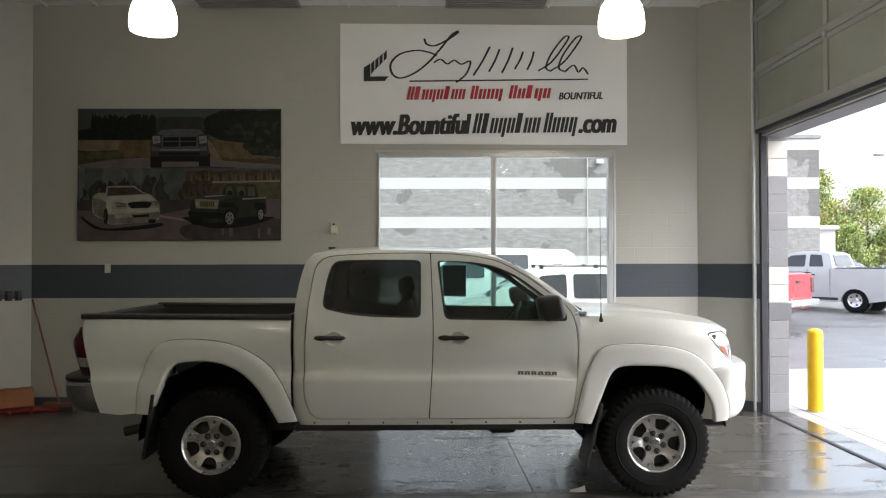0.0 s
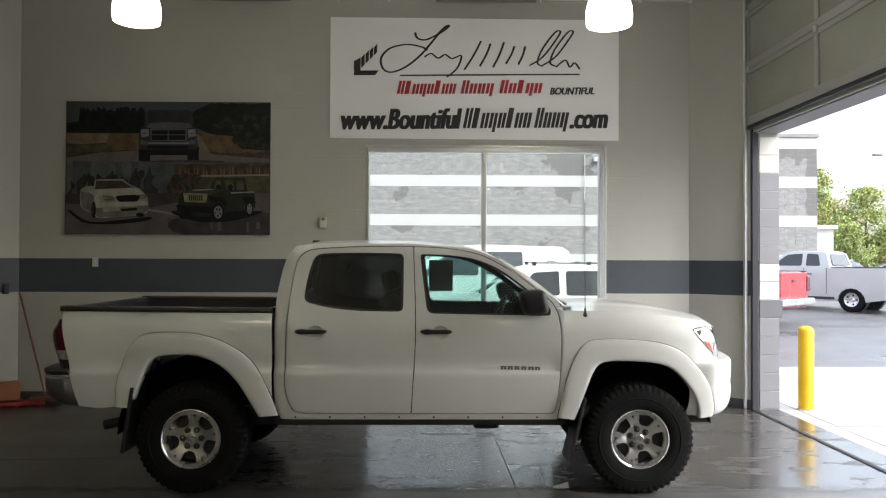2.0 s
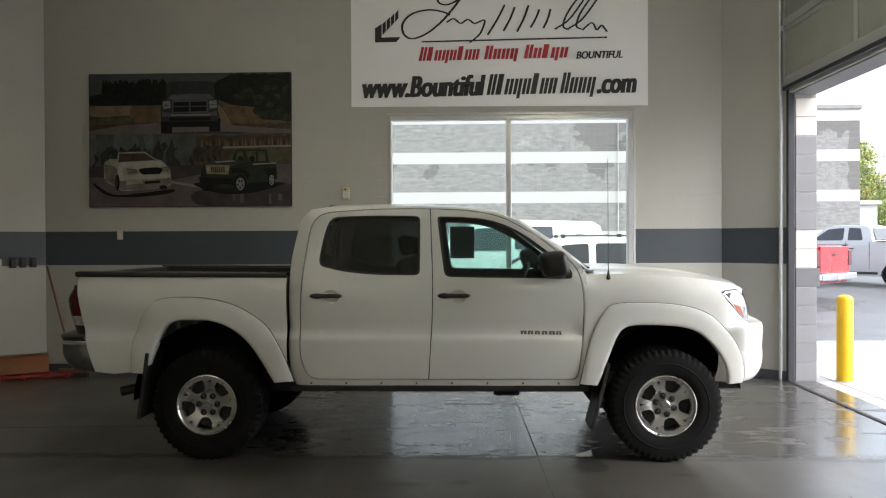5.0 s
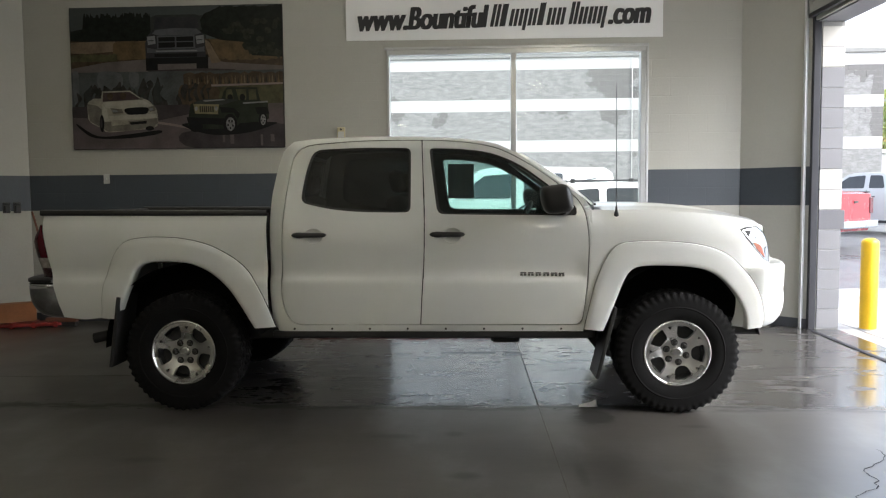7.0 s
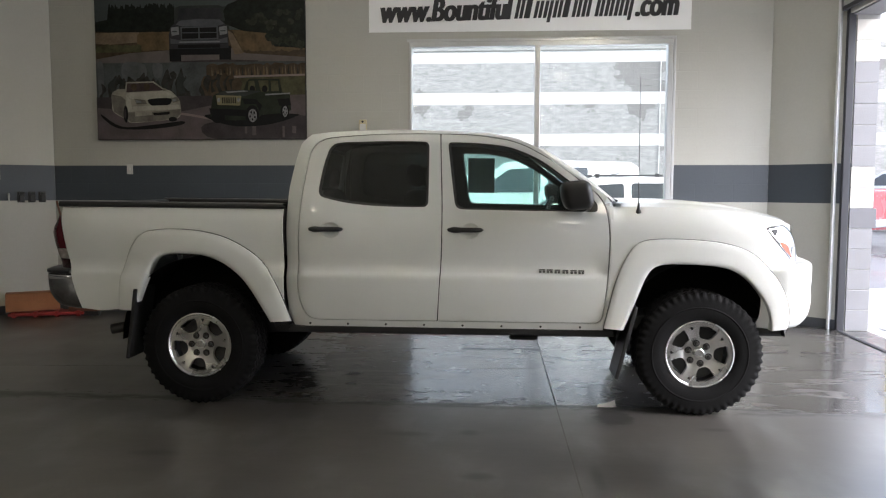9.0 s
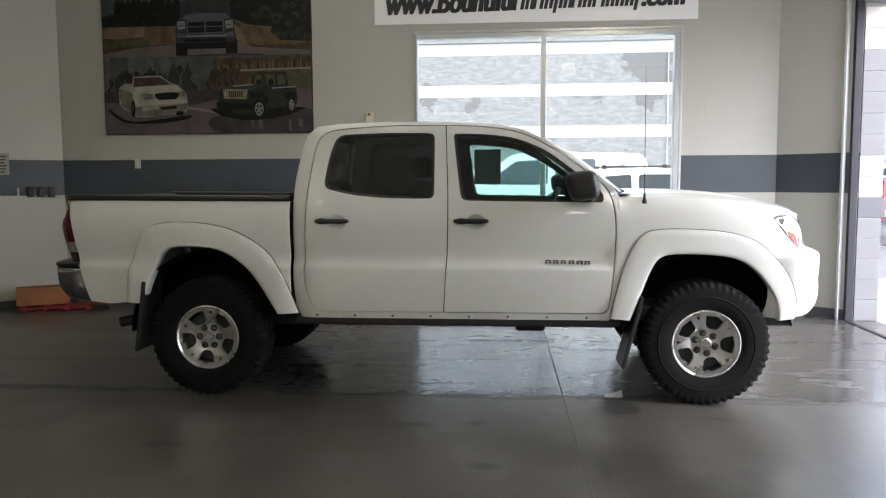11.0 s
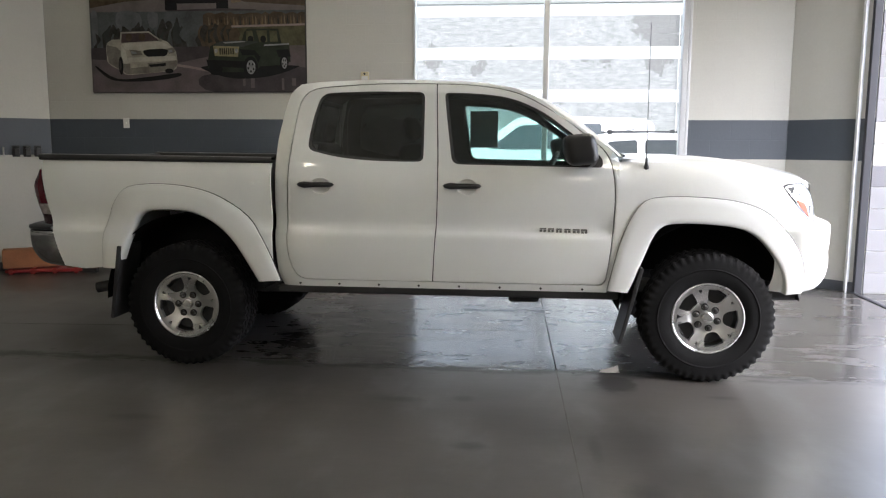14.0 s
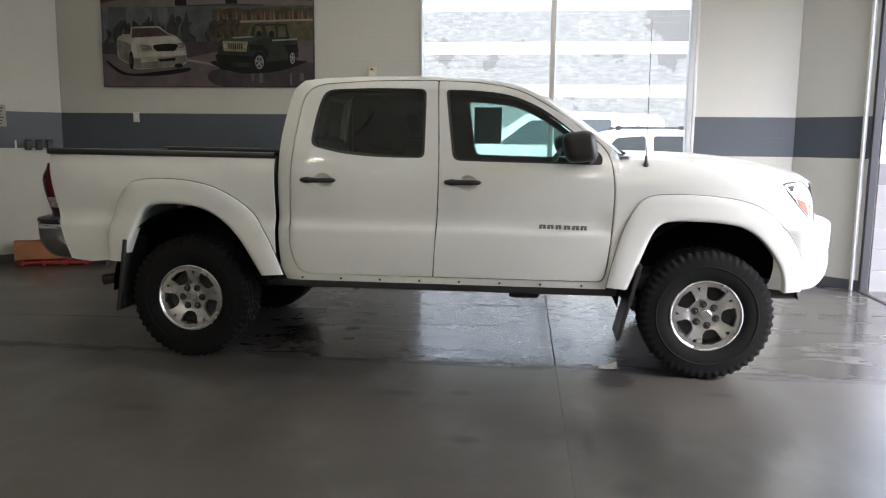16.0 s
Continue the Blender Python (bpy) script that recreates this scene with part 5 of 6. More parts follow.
def banner():
    t = thing("wall_banner", "white vinyl banner with black and red lettering on the wall", "banner")
    y = BACK - 0.008
    cols, rows = 24, 8
    def cloth(s, q):
        x = BX0 + (BX1 - BX0) * s
        z = BZ0 + (BZ1 - BZ0) * q - 0.016 * s
        return (x, y + 0.0015 * math.sin(9 * s + 2 * q), z)
    part("vinyl", grid(cloth, cols, rows, 0.002), SIGNWHITE, t, "white vinyl sheet", 60)
    f = y - 0.006
    part("emblem_bar", flat([bpos(*p) for p in ((112, 222), (140, 205), (140, 262), (220, 262), (203, 282), (112, 282))], f), INK, t)
    for k in range(4):
        a = 144 + 18 * k
        part("emblem_bar", flat([bpos(*p) for p in ((a, 205 - 14 * k), (a + 14, 190 - 15 * k), (a + 14, 235 - 18 * k), (a, 252 - 18 * k))], f), INK, t)
    # flowing pen strokes of the emblem, not lettered
    pen([(375, 98), (385, 122), (420, 130), (470, 108), (515, 78), (518, 68), (490, 88), (440, 150), (390, 205), (330, 250), (270, 270), (235, 250), (230, 205), (270, 165), (340, 150), (400, 160), (430, 175)], 0.022, INK, t, f)
    pen([(415, 205), (445, 190), (475, 210), (505, 195), (535, 212), (575, 200), (560, 250), (530, 280), (512, 292)], 0.019, INK, t, f - 0.0004)
    for k, (a, b, c, e) in enumerate(((660, 137, 588, 262), (702, 148, 655, 247), (760, 142, 712, 252), (805, 160, 768, 236), (852, 160, 822, 240))):
        pen([(a, b), ((a + c) / 2 + 4, (b + e) / 2), (c, e)], 0.02, INK, t, f - 0.0008)
    for a in (990, 1045):
        pen([(a - 120, 245), (a - 60, 205), (a + 5, 118), (a + 12, 95), (a - 12, 104), (a - 65, 175), (a - 85, 232), (a - 62, 248)], 0.019, INK, t, f - 0.0024 - 0.0002 * (a > 1000))
    pen([(985, 252), (1025, 222), (1045, 252), (1066, 234), (1088, 262)], 0.019, INK, t, f - 0.003)
    part("underline", flat([bpos(*p) for p in ((310, 287), (1088, 287), (1088, 281), (310, 281))], f), INK, t)
    for n, a, b in (("Ctxyxtxx", 297, 552), ("Cxxy", 572, 715), ("Cxtyx", 740, 925)):
        letter_bars(n, a, b, 365, 307, REDINK, t, f)
    letters("BOUNTIFUL", 960, 1152, 371, 340, INK, t, f, 0.003)
    letters("www.Bountiful", 60, 576, 515, 426, INK, t, f, 0.012)
    letter_bars("Ctxyxtxx", 582, 876, 515, 428, INK, t, f)
    letter_bars("Cxxy", 890, 1036, 515, 428, INK, t, f)
    letters(".com", 1048, 1208, 517, 428, INK, t, f, 0.012)
    return t


banner()


# ---- photo poster ----
PX0, PX1, PZ0, PZ1 = -4.235, -1.787, 1.985, 3.583
PRINT = {n: material("poster print " + n, c, 0.5, var=v, scale=k, fine=45, ior=1.25) for n, c, v, k in (
    ("sky", (0.055, 0.063, 0.062), 0.15, 2), ("hill", (0.028, 0.033, 0.03), 0.3, 6), ("wood", (0.009, 0.011, 0.009), 0.5, 14), ("leaf", (0.02, 0.023, 0.016), 0.7, 18),
    ("tan", (0.15, 0.112, 0.075), 0.3, 7), ("gold", (0.1, 0.068, 0.035), 0.4, 9), ("brown", (0.055, 0.038, 0.024), 0.45, 9), ("road", (0.11, 0.096, 0.09), 0.2, 5),
    ("slate", (0.06, 0.064, 0.066), 0.35, 5), ("mist", (0.085, 0.09, 0.092), 0.3, 6), ("bush", (0.024, 0.023, 0.021), 0.6, 12), ("olive", (0.062, 0.058, 0.03), 0.4, 9),
    ("reed", (0.11, 0.085, 0.055), 0.5, 14), ("ground", (0.092, 0.075, 0.076), 0.25, 5), ("wet", (0.04, 0.034, 0.036), 0.35, 6), ("kerb", (0.19, 0.15, 0.14), 0.15, 8),
    ("ink", (0.007, 0.007, 0.008), 0.3, 9), ("paint", (0.027, 0.028, 0.031), 0.3, 7), ("bonnet", (0.075, 0.077, 0.084), 0.25, 6), ("gleam", (0.17, 0.175, 0.18), 0.2, 9),
    ("ivory", (0.25, 0.235, 0.195), 0.3, 9), ("cream", (0.31, 0.295, 0.25), 0.2, 9), ("shade", (0.13, 0.12, 0.1), 0.35, 9), ("trim", (0.05, 0.034, 0.034), 0.3, 12),
    ("green", (0.017, 0.021, 0.015), 0.35, 8), ("khaki", (0.17, 0.15, 0.085), 0.25, 12), ("rim", (0.19, 0.19, 0.19), 0.4, 20))}


def poster():
    t = thing("wall_poster", "large dark photo poster of three vehicles on the wall", "poster")
    part("board", box(PX0, PX1, BACK - 0.022, BACK - 0.001, PZ0, PZ1, 0.002), PRINT["bush"], t)
    depth = [0.0]
    rng = random.Random(7)
    def lay(name, pts, mat, smooth=False):
        """One printed area; the artwork is 900 wide and 585 high, from the top corner."""
        depth[0] += 0.00012
        pts = [(PX0 + a / 900 * (PX1 - PX0), PZ1 - b / 585 * (PZ1 - PZ0)) for a, b in pts]
        if smooth:
            pts = [tuple(p) for p in curve_pts(pts, 4, True)]
        pts = [(min(max(a, PX0 + 0.004), PX1 - 0.004), min(max(b, PZ0 + 0.004), PZ1 - 0.004)) for a, b in pts]
        clean = [p for i, p in enumerate(pts) if (Vector(p) - Vector(pts[i - 1])).length > 1e-4]
        part("picture_" + name, flat(clean, BACK - 0.0225 - depth[0], 0.0001), PRINT[mat], t)
    def rect(a, b, c, d):
        return [(a, c), (b, c), (b, d), (a, d)]
    def ragged(a, b, top, amp, base, n=26):
        line = [(a + (b - a) * i / n, top + amp * (2 * rng.random() - 1)) for i in range(n + 1)]
        return line + [(b, base), (a, base)]
    def blob(cx, cy, rx, ry, n=14, rough=0.0):
        return [(cx + rx * (1 + rough * (rng.random() - 0.5)) * math.cos(2 * math.pi * k / n), cy + ry * (1 + rough * (rng.random() - 0.5)) * math.sin(2 * math.pi * k / n)) for k in range(n)]
    # upper picture: woods, fields and a road
    lay("sky", rect(0, 900, 0, 150), "sky")
    lay("hill", ragged(330, 580, 44, 5, 150), "hill")
    lay("field", rect(0, 900, 136, 270), "brown")
    lay("field", [(0, 142), (190, 138), (200, 150), (188, 182), (60, 190), (0, 186)], "tan")
    lay("field", [(185, 150), (215, 132), (330, 138), (330, 214), (180, 216)], "gold")
    lay("field", ragged(0, 200, 192, 5, 222), "olive")
    lay("field", [(590, 136), (735, 150), (760, 200), (900, 214), (900, 246), (640, 232)], "gold")
    lay("field", ragged(640, 900, 222, 6, 244), "brown")
    lay("treeline", [(0, 98), (30, 92), (56, 88), (60, 46)] + ragged(64, 346, 34, 12, 140, 70) + [(0, 136)], "wood")
    lay("treeline", [(556, 60), (572, 34), (600, 24), (634, 8)] + ragged(640, 900, 6, 4, 214, 30)[:-1] + [(770, 206), (742, 152), (640, 142), (556, 110)], "wood")
    for k in range(16):
        lay("foliage", blob(660 + 14.5 * k + 10 * rng.random(), 60 + 120 * rng.random() * (0.4 + 0.04 * k), 16, 15, 9, 0.8), "leaf")
    for k in range(8):
        lay("foliage", blob(750 + 19 * k, 170 + 30 * rng.random(), 17, 17, 9, 0.8), "leaf")
    lay("road", [(0, 250), (150, 226), (320, 216), (590, 210), (650, 232), (900, 250), (900, 274), (0, 274)], "road")
    lay("verge", [(576, 140), (594, 150), (640, 232), (600, 236), (574, 160)], "tan")
    # dark pickup seen from the front
    for a in (322, 536):
        lay("tyre", rect(a, a + 50, 200, 262), "ink")
    lay("cab", [(346, 100), (358, 42), (372, 36), (536, 36), (552, 42), (564, 100)], "hill")
    lay("windscreen", [(360, 92), (370, 46), (542, 46), (552, 92)], "paint")
    lay("body", [(322, 230), (322, 150), (334, 118), (356, 98), (450, 90), (550, 98), (566, 116), (576, 150), (576, 230)], "paint")
    lay("hood", [(352, 112), (368, 96), (450, 90), (540, 94), (560, 112), (530, 120), (380, 120)], "bonnet")
    lay("grille_frame", [(372, 122), (532, 120), (534, 174), (372, 176)], "bonnet")
    lay("grille", [(378, 127), (526, 125), (526, 168), (378, 170)], "ink")
    lay("grille_bar", rect(378, 526, 144, 148), "bonnet")
    lay("grille_bar", rect(448, 454, 126, 169), "bonnet")
    for a in (330, 536):
        lay("lamp", [(a, 124), (a + 34, 120), (a + 36, 152), (a + 4, 158)], "gleam")
        lay("lamp", rect(a + 6, a + 28, 138, 142), "paint")
    lay("bumper", [(328, 168), (380, 178), (524, 177), (572, 166), (572, 188), (328, 190)], "bonnet")
    lay("bumper_gleam", rect(366, 540, 181, 186), "gleam")
    lay("intake", rect(360, 540, 194, 208), "ink")
    lay("underside", [(322, 212), (576, 210), (576, 232), (540, 236), (370, 236), (322, 234)], "ink")
    lay("shadow", [(330, 262), (560, 256), (700, 262), (700, 272), (330, 272)], "wet")
    # lower picture: planting behind a paved turning place
    lay("backdrop", rect(0, 900, 266, 430), "slate")
    for a, b, c, d in ((8, 34, 270, 410), (120, 214, 268, 350), (250, 290, 270, 330)):
        lay("gap", [(a, c), (b, c + 6), (b - 6, d), (a + 4, d - 8)], "mist", True)
    for k in range(26):
        x = 45 + 15 * k
        lay("bush", blob(x, 345 + 45 * rng.random() + (20 if x < 300 else 0), 30, 52, 11, 0.9), ("bush", "slate", "bush", "hill")[k % 4], True)
    lay("hedge", ragged(480, 900, 276, 6, 330), "brown")
    for k in range(30):
        x = 500 + 13 * k
        lay("grass", [(x, 322), (x + 3, 272 + 26 * rng.random()), (x + 9, 322)], ("reed", "bush", "gold")[k % 3])
    lay("path", [(560, 324), (900, 318), (900, 326), (560, 332)], "kerb")
    lay("lawn", [(520, 334), (900, 328), (900, 404), (520, 412)], "olive")
    for k in range(12):
        lay("bush", blob(470 + 13 * k, 352 + 28 * rng.random(), 22, 38, 10, 0.9), ("bush", "brown")[k % 2], True)
    lay("ground", [(0, 418), (300, 410), (520, 412), (800, 404), (900, 402), (900, 585), (0, 585)], "ground")
    lay("ground_shade", [(0, 408), (500, 404), (520, 440), (360, 470), (0, 452)], "wet")
    lay("ground_wet", [(470, 520), (720, 500), (900, 490), (900, 585), (520, 585)], "wet", True)
    for k, x in enumerate((640, 672, 800, 842)):
        lay("ground_gleam", rect(x, x + 10 + 6 * (k % 2), 530, 560 + 8 * (k % 3)), "ground")
    lay("kerb", [(366, 472), (420, 480), (496, 494), (496, 504), (420, 490), (366, 482)], "kerb")
    # ivory convertible
    lay("shadow", [(20, 478), (110, 530), (250, 522), (372, 508), (366, 524), (240, 540), (100, 538), (40, 506)], "ink", True)
    lay("body", [(70, 392), (92, 378), (128, 374), (300, 376), (346, 402), (364, 428), (366, 478), (346, 498), (250, 508), (152, 514), (130, 500), (76, 470), (68, 430)], "ivory", True)
    lay("side", [(70, 396), (110, 404), (128, 420), (132, 498), (76, 468), (70, 430)], "shade")
    lay("cockpit", [(128, 386), (134, 350), (250, 348), (300, 380), (134, 388)], "trim")
    for a in (166, 222):
        lay("seat", blob(a, 366, 14, 15), "brown")
    lay("frame", [(126, 388), (132, 345), (252, 343), (302, 378), (296, 380), (250, 349), (137, 351), (133, 388)], "ivory")
    lay("hood", [(134, 392), (300, 382), (350, 406), (300, 416), (222, 420), (150, 414)], "cream")
    lay("wing", [(132, 396), (150, 420), (160, 470), (140, 470), (130, 430)], "cream")
    for p in ([(166, 414), (214, 420), (222, 436), (176, 438)], [(326, 412), (356, 408), (360, 426), (334, 432)]):
        lay("lamp", p, "shade")
        lay("lamp", [((a + p[0][0] + 10) / 2, (b + p[0][1] + 12) / 2) for a, b in p], "gleam")
    lay("grille", [(228, 418), (324, 414), (314, 442), (250, 446)], "ink", True)
    lay("bumper", [(160, 446), (360, 440), (364, 456), (160, 466)], "cream")
    lay("intake", [(246, 474), (320, 468), (318, 480), (252, 484)], "ink")
    lay("valance", [(160, 486), (364, 474), (350, 496), (250, 508), (160, 508)], "shade")
    lay("flank_shade", [(132, 470), (160, 470), (250, 468), (366, 458), (366, 478), (346, 498), (250, 508), (152, 512), (134, 500)], "shade")
    lay("bumper_light", [(168, 470), (240, 466), (244, 482), (168, 488)], "ivory")
    lay("intake", [(246, 474), (320, 468), (318, 480), (252, 484)], "ink")
    lay("tyre", blob(128, 478, 10, 36), "ink")
    lay("rim", blob(125, 476, 5, 20), "wet")
    lay("tyre", blob(332, 500, 18, 10), "ink")
    lay("mirror", blob(100, 380, 11, 6), "ivory")
    lay("mirror", blob(300, 378, 8, 6), "shade")
    # open green off-roader
    lay("shadow", [(490, 500), (600, 530), (740, 524), (850, 494), (840, 480), (500, 480)], "ink", True)
    lay("body", [(498, 452), (508, 404), (545, 386), (640, 382), (650, 350), (664, 336), (790, 338), (802, 392), (834, 402), (838, 466), (800, 478), (714, 484), (690, 506), (512, 506), (494, 488)], "green")
    for p in ([(660, 346), (684, 344), (690, 384), (656, 386)], [(700, 344), (744, 344), (744, 388), (712, 390)], [(754, 345), (784, 346), (788, 388), (756, 388)]):
        lay("opening", p, "olive")
    for a in (676, 728):
        lay("seat", blob(a, 378, 12, 14), "ink")
    lay("hood", [(524, 396), (560, 384), (652, 382), (712, 388), (640, 408), (530, 406)], "hill")
    lay("hood_gleam", [(560, 388), (640, 384), (660, 388), (570, 394)], "gleam")
    lay("grille", [(520, 402), (628, 406), (622, 446), (526, 442)], "khaki")
    for k in range(7):
        lay("slot", rect(546 + 9 * k, 551 + 9 * k, 412, 436), "ink")
    for a in (532, 616):
        lay("lamp", blob(a, 422, 7, 9), "rim")
    lay("bumper", [(490, 456), (650, 464), (648, 490), (496, 482)], "ink")
    lay("wing", [(630, 416), (690, 420), (716, 446), (706, 470), (690, 440), (640, 440)], "ink")
    lay("side_gleam", [(730, 399), (834, 394), (834, 400), (730, 405)], "gleam")
    lay("wing", [(780, 420), (830, 418), (840, 446), (790, 448)], "ink")
    lay("tyre", blob(528, 494, 30, 24), "ink")
    for cx, cy, rx, ry in ((674, 486, 30, 42), (812, 470, 18, 34)):
        lay("tyre", blob(cx, cy, rx, ry), "ink")
        lay("rim", blob(cx + 1, cy + 1, rx * 0.62, ry * 0.66), "rim")
        for k in range(5):
            a = 0.4 + k * 1.2566
            lay("rim_gap", blob(cx + 1 + rx * 0.36 * math.cos(a), cy + 1 + ry * 0.38 * math.sin(a), rx * 0.13, ry * 0.13, 7), "ink")
    return t


poster()


# ---- small things on and along the walls ----
def wall_box(x, z):
    t = thing("thermostat", "small ivory wall thermostat box", "thermostat", at=(x, BACK, z))
    part("case", box(-0.045, 0.045, -0.035, 0.0, -0.07, 0.07, 0.01), IVORY, t)
    part("cover", box(-0.034, 0.034, -0.041, -0.034, -0.055, 0.02, 0.003), SOCKET, t, "pale cover")
    part("dial", rod((0, -0.044, 0.045), (0, -0.034, 0.045), 0.012, 14), BLACK, t)
    return t


wall_box(-1.144, 2.133)
sw = thing("light_switch", "small pale wall switch plate", "switch", at=(-3.877, BACK, 1.65))
part("plate", box(-0.035, 0.035, -0.008, 0.0, -0.055, 0.055, 0.003), SOCKET, sw)
part("toggle", box(-0.008, 0.008, -0.02, -0.006, -0.012, 0.012, 0.002), SOCKET, sw)

NW = Vector((-1, -1)).normalized()


def on_nw(s, z, out=0.0):
    """A place s metres along the angled corner from the north wall."""
    return (LEFT0[0] + NW.x * s + out * 0.7071, BACK + NW.y * s - out * 0.7071, z)


def holder(s):
    t = thing("wall_holder", "black plastic cup holder on the angled wall", "holder", "black wall holders")
    t.matrix_basis = pose(*on_nw(s, 1.33), 0, 0, 45)
    part("back_plate", box(-0.038, 0.038, -0.012, 0.0, -0.062, 0.062, 0.004), BLACK, t)
    part("cup", box(-0.03, 0.03, -0.06, -0.012, -0.055, 0.03, 0.01), BLACK, t)
    part("clip", box(-0.02, 0.02, -0.04, -0.012, 0.036, 0.055, 0.004), DARK, t)
    return t


for s in (0.145, 0.255, 0.365):
    holder(s)
hk = thing("wall_hook", "thin pale bracket on the angled wall", "bracket")
hk.matrix_basis = pose(*on_nw(0.49, 1.33), 0, 0, 45)
part("plate", box(-0.008, 0.008, -0.02, 0.0, -0.045, 0.045, 0.003), SOCKET, hk)
pl = thing("wall_placard", "small printed placard on the angled wall", "sign")
pl.matrix_basis = pose(*on_nw(0.62, 1.645), 0, 0, 45)
part("plate", box(-0.055, 0.055, -0.006, 0.0, -0.12, 0.12, 0.002), OLDPLATE, pl)
for k in range(6):
    part("text_bar", box(-0.042, 0.03 - 0.012 * (k % 3), -0.0075, -0.006, 0.075 - 0.034 * k, 0.09 - 0.034 * k), DARK, pl)

cb = thing("cardboard_box", "long low brown cardboard box on the floor", "box")
cb.matrix_basis = pose(-4.85, 8.6, 0.062, 0, 0, 32)
part("carton", box(-0.27, 0.27, -0.1, 0.1, 0.0, 0.2, 0.006), CARD, cb)
part("flap", box(-0.265, 0.265, -0.11, -0.02, 0.2, 0.206, 0.001), CARD, cb)
part("tape", box(-0.272, 0.272, -0.103, -0.1005, 0.08, 0.125), CARD, cb, "strip of packing tape")
jk = thing("floor_ramp", "red painted low steel ramp lying on the floor", "ramp")
jk.matrix_basis = pose(-4.64, 8.6, 0.0, 0, 0, 19)
part("deck", box(-0.42, 0.36, -0.11, 0.11, 0.015, 0.05, 0.01), REDPAINT, jk)
for k in range(4):
    part("rib", box(-0.38 + 0.22 * k, -0.34 + 0.22 * k, -0.115, 0.115, 0.0, 0.062, 0.004), REDPAINT, jk)
br = thing("broom", "reddish wooden broom leaning on the wall", "broom")
part("broom_handle", rod((-4.30, 8.70, 0.1), (-4.76, 8.985, 1.28), 0.012, 10), WOOD, br, "", 40)
part("broom_head", box(-4.45, -4.1, 8.62, 8.7, 0.05, 0.1, 0.01), WOOD, br)
part("bristles", box(-4.44, -4.11, 8.63, 8.69, 0.0, 0.05, 0.004), DARK, br)
rs = thing("red_floor_rail", "long red steel rail lying on the floor", "rail")
part("beam", box(-1.75, 0.66, 8.05, 8.13, 0.0, 0.045, 0.008), REDPAINT, rs)
part("end_plate", box(0.6, 0.68, 8.03, 8.15, 0.0, 0.06, 0.006), REDPAINT, rs)


def baseboard(a, b):
    for bm, mat in wall_run(a, b, -0.008, ((0.0, 0.1, BASE),)):
        structure("baseboard", bm, BASE, "dark rubber baseboard", "baseboard")


baseboard(LEFT1, LEFT0)
baseboard(LEFT0, RIGHT0)
baseboard(RIGHT0, RIGHT1)

tr = thing("paper_scrap", "crumpled white paper scrap on the wet floor", "litter", at=(1.134, 5.4, 0))
def fold(s, q):
    """A torn leaf, creased along the middle and curled at one end."""
    a, b = s - 0.5, q - 0.5
    return (0.1 * a + 0.03 * b, 0.06 * b - 0.05 * a, 0.003 + 0.04 * max(0.0, 1 - abs(b + 0.2) * 2.4) * (0.4 + s) + 0.03 * max(0.0, s - 0.6) ** 1.5 + 0.004 * math.sin(17 * a + 9 * b) ** 2)


part("crumple", grid(fold, 14, 10, 0.0012), SIGNWHITE, tr)
st = thing("window_sheet", "grey paper sheet hung inside the truck's side window", "paper")
part("sheet", box(0.145, 0.365, 6.885, 6.886, 1.4, 1.69), PAPER, st)


# hairline crack in the slab
cr = bmesh.new()
rng = random.Random(11)
pts = [Vector((2.0 + 0.021 * k + 0.035 * (rng.random() - 0.5) + 0.04 * math.sin(k * 0.55), 3.56 + 0.034 * k, 0.0012)) for k in range(31)]
for a, b in zip(pts, pts[1:]):
    n = Vector((b - a).to_2d().orthogonal().normalized() * (0.0018 + 0.0025 * rng.random())).to_3d()
    cr.faces.new([cr.verts.new(p) for p in (a - n, b - n, b + n, a + n)])
structure("floor_crack", cr, DARK, "hairline crack in the concrete floor", "crack")

# ---- outside: ground, apron, bollard ----
def gz(y):
    """The lot rises gently away from the building."""
    return -0.03 + 0.019 * min(max(y - 12.0, 0.0), 18.0)


def ground():
    """One sheet round the building out to the horizon."""
    bm = bmesh.new()
    xs, ys = (-900, WEST - 0.2, EAST + 0.3, 900), (-900, SOUTH - 0.2, BACK + 0.2, 12.0, 30.0, 1500)
    for i in range(3):
        for j in range(5):
            if i == 1 and j == 1:
                continue
            bm.faces.new([bm.verts.new((x, y, gz(y))) for x, y in ((xs[i], ys[j]), (xs[i + 1], ys[j]), (xs[i + 1], ys[j + 1]), (xs[i], ys[j + 1]))])
    bmesh.ops.remove_doubles(bm, verts=bm.verts, dist=1e-4)
    return structure("ground", bm, ASPH, "wet dark asphalt car lot", "ground")


ground()
ap = structure("apron", box(EAST + 0.3, 40, -20, 12.0, -0.25, -0.012), CONC, "pale wet concrete apron at the doors", "pavement")
for k in range(5):
    part("joint", box(EAST + 0.31, 39.9, 11.0 - 3.4 * k, 11.012 - 3.4 * k, -0.012, -0.0085), MORTAR, ap)
part("yellow_line", box(4.7, 12.0, 8.63, 8.68, -0.012, -0.008), WORNYELLOW, ap, "worn yellow painted line")
part("joint", box(EAST + 0.52, EAST + 0.532, -19.9, 11.9, -0.012, -0.0084), MORTAR, ap)
bo = thing("bollard", "yellow painted steel bollard with a domed top", "bollard", at=(4.466, 8.504, -0.012))
part("post", lathe([(0.085, 0.0), (0.085, 0.9), (0.08, 0.925), (0.06, 0.945), (0.03, 0.957), (0.0, 0.96)], 32), YELLOW, bo, "", 40)
part("collar", lathe([(0.1, 0.0), (0.1, 0.006), (0.084, 0.012)], 32), MORTAR, bo)


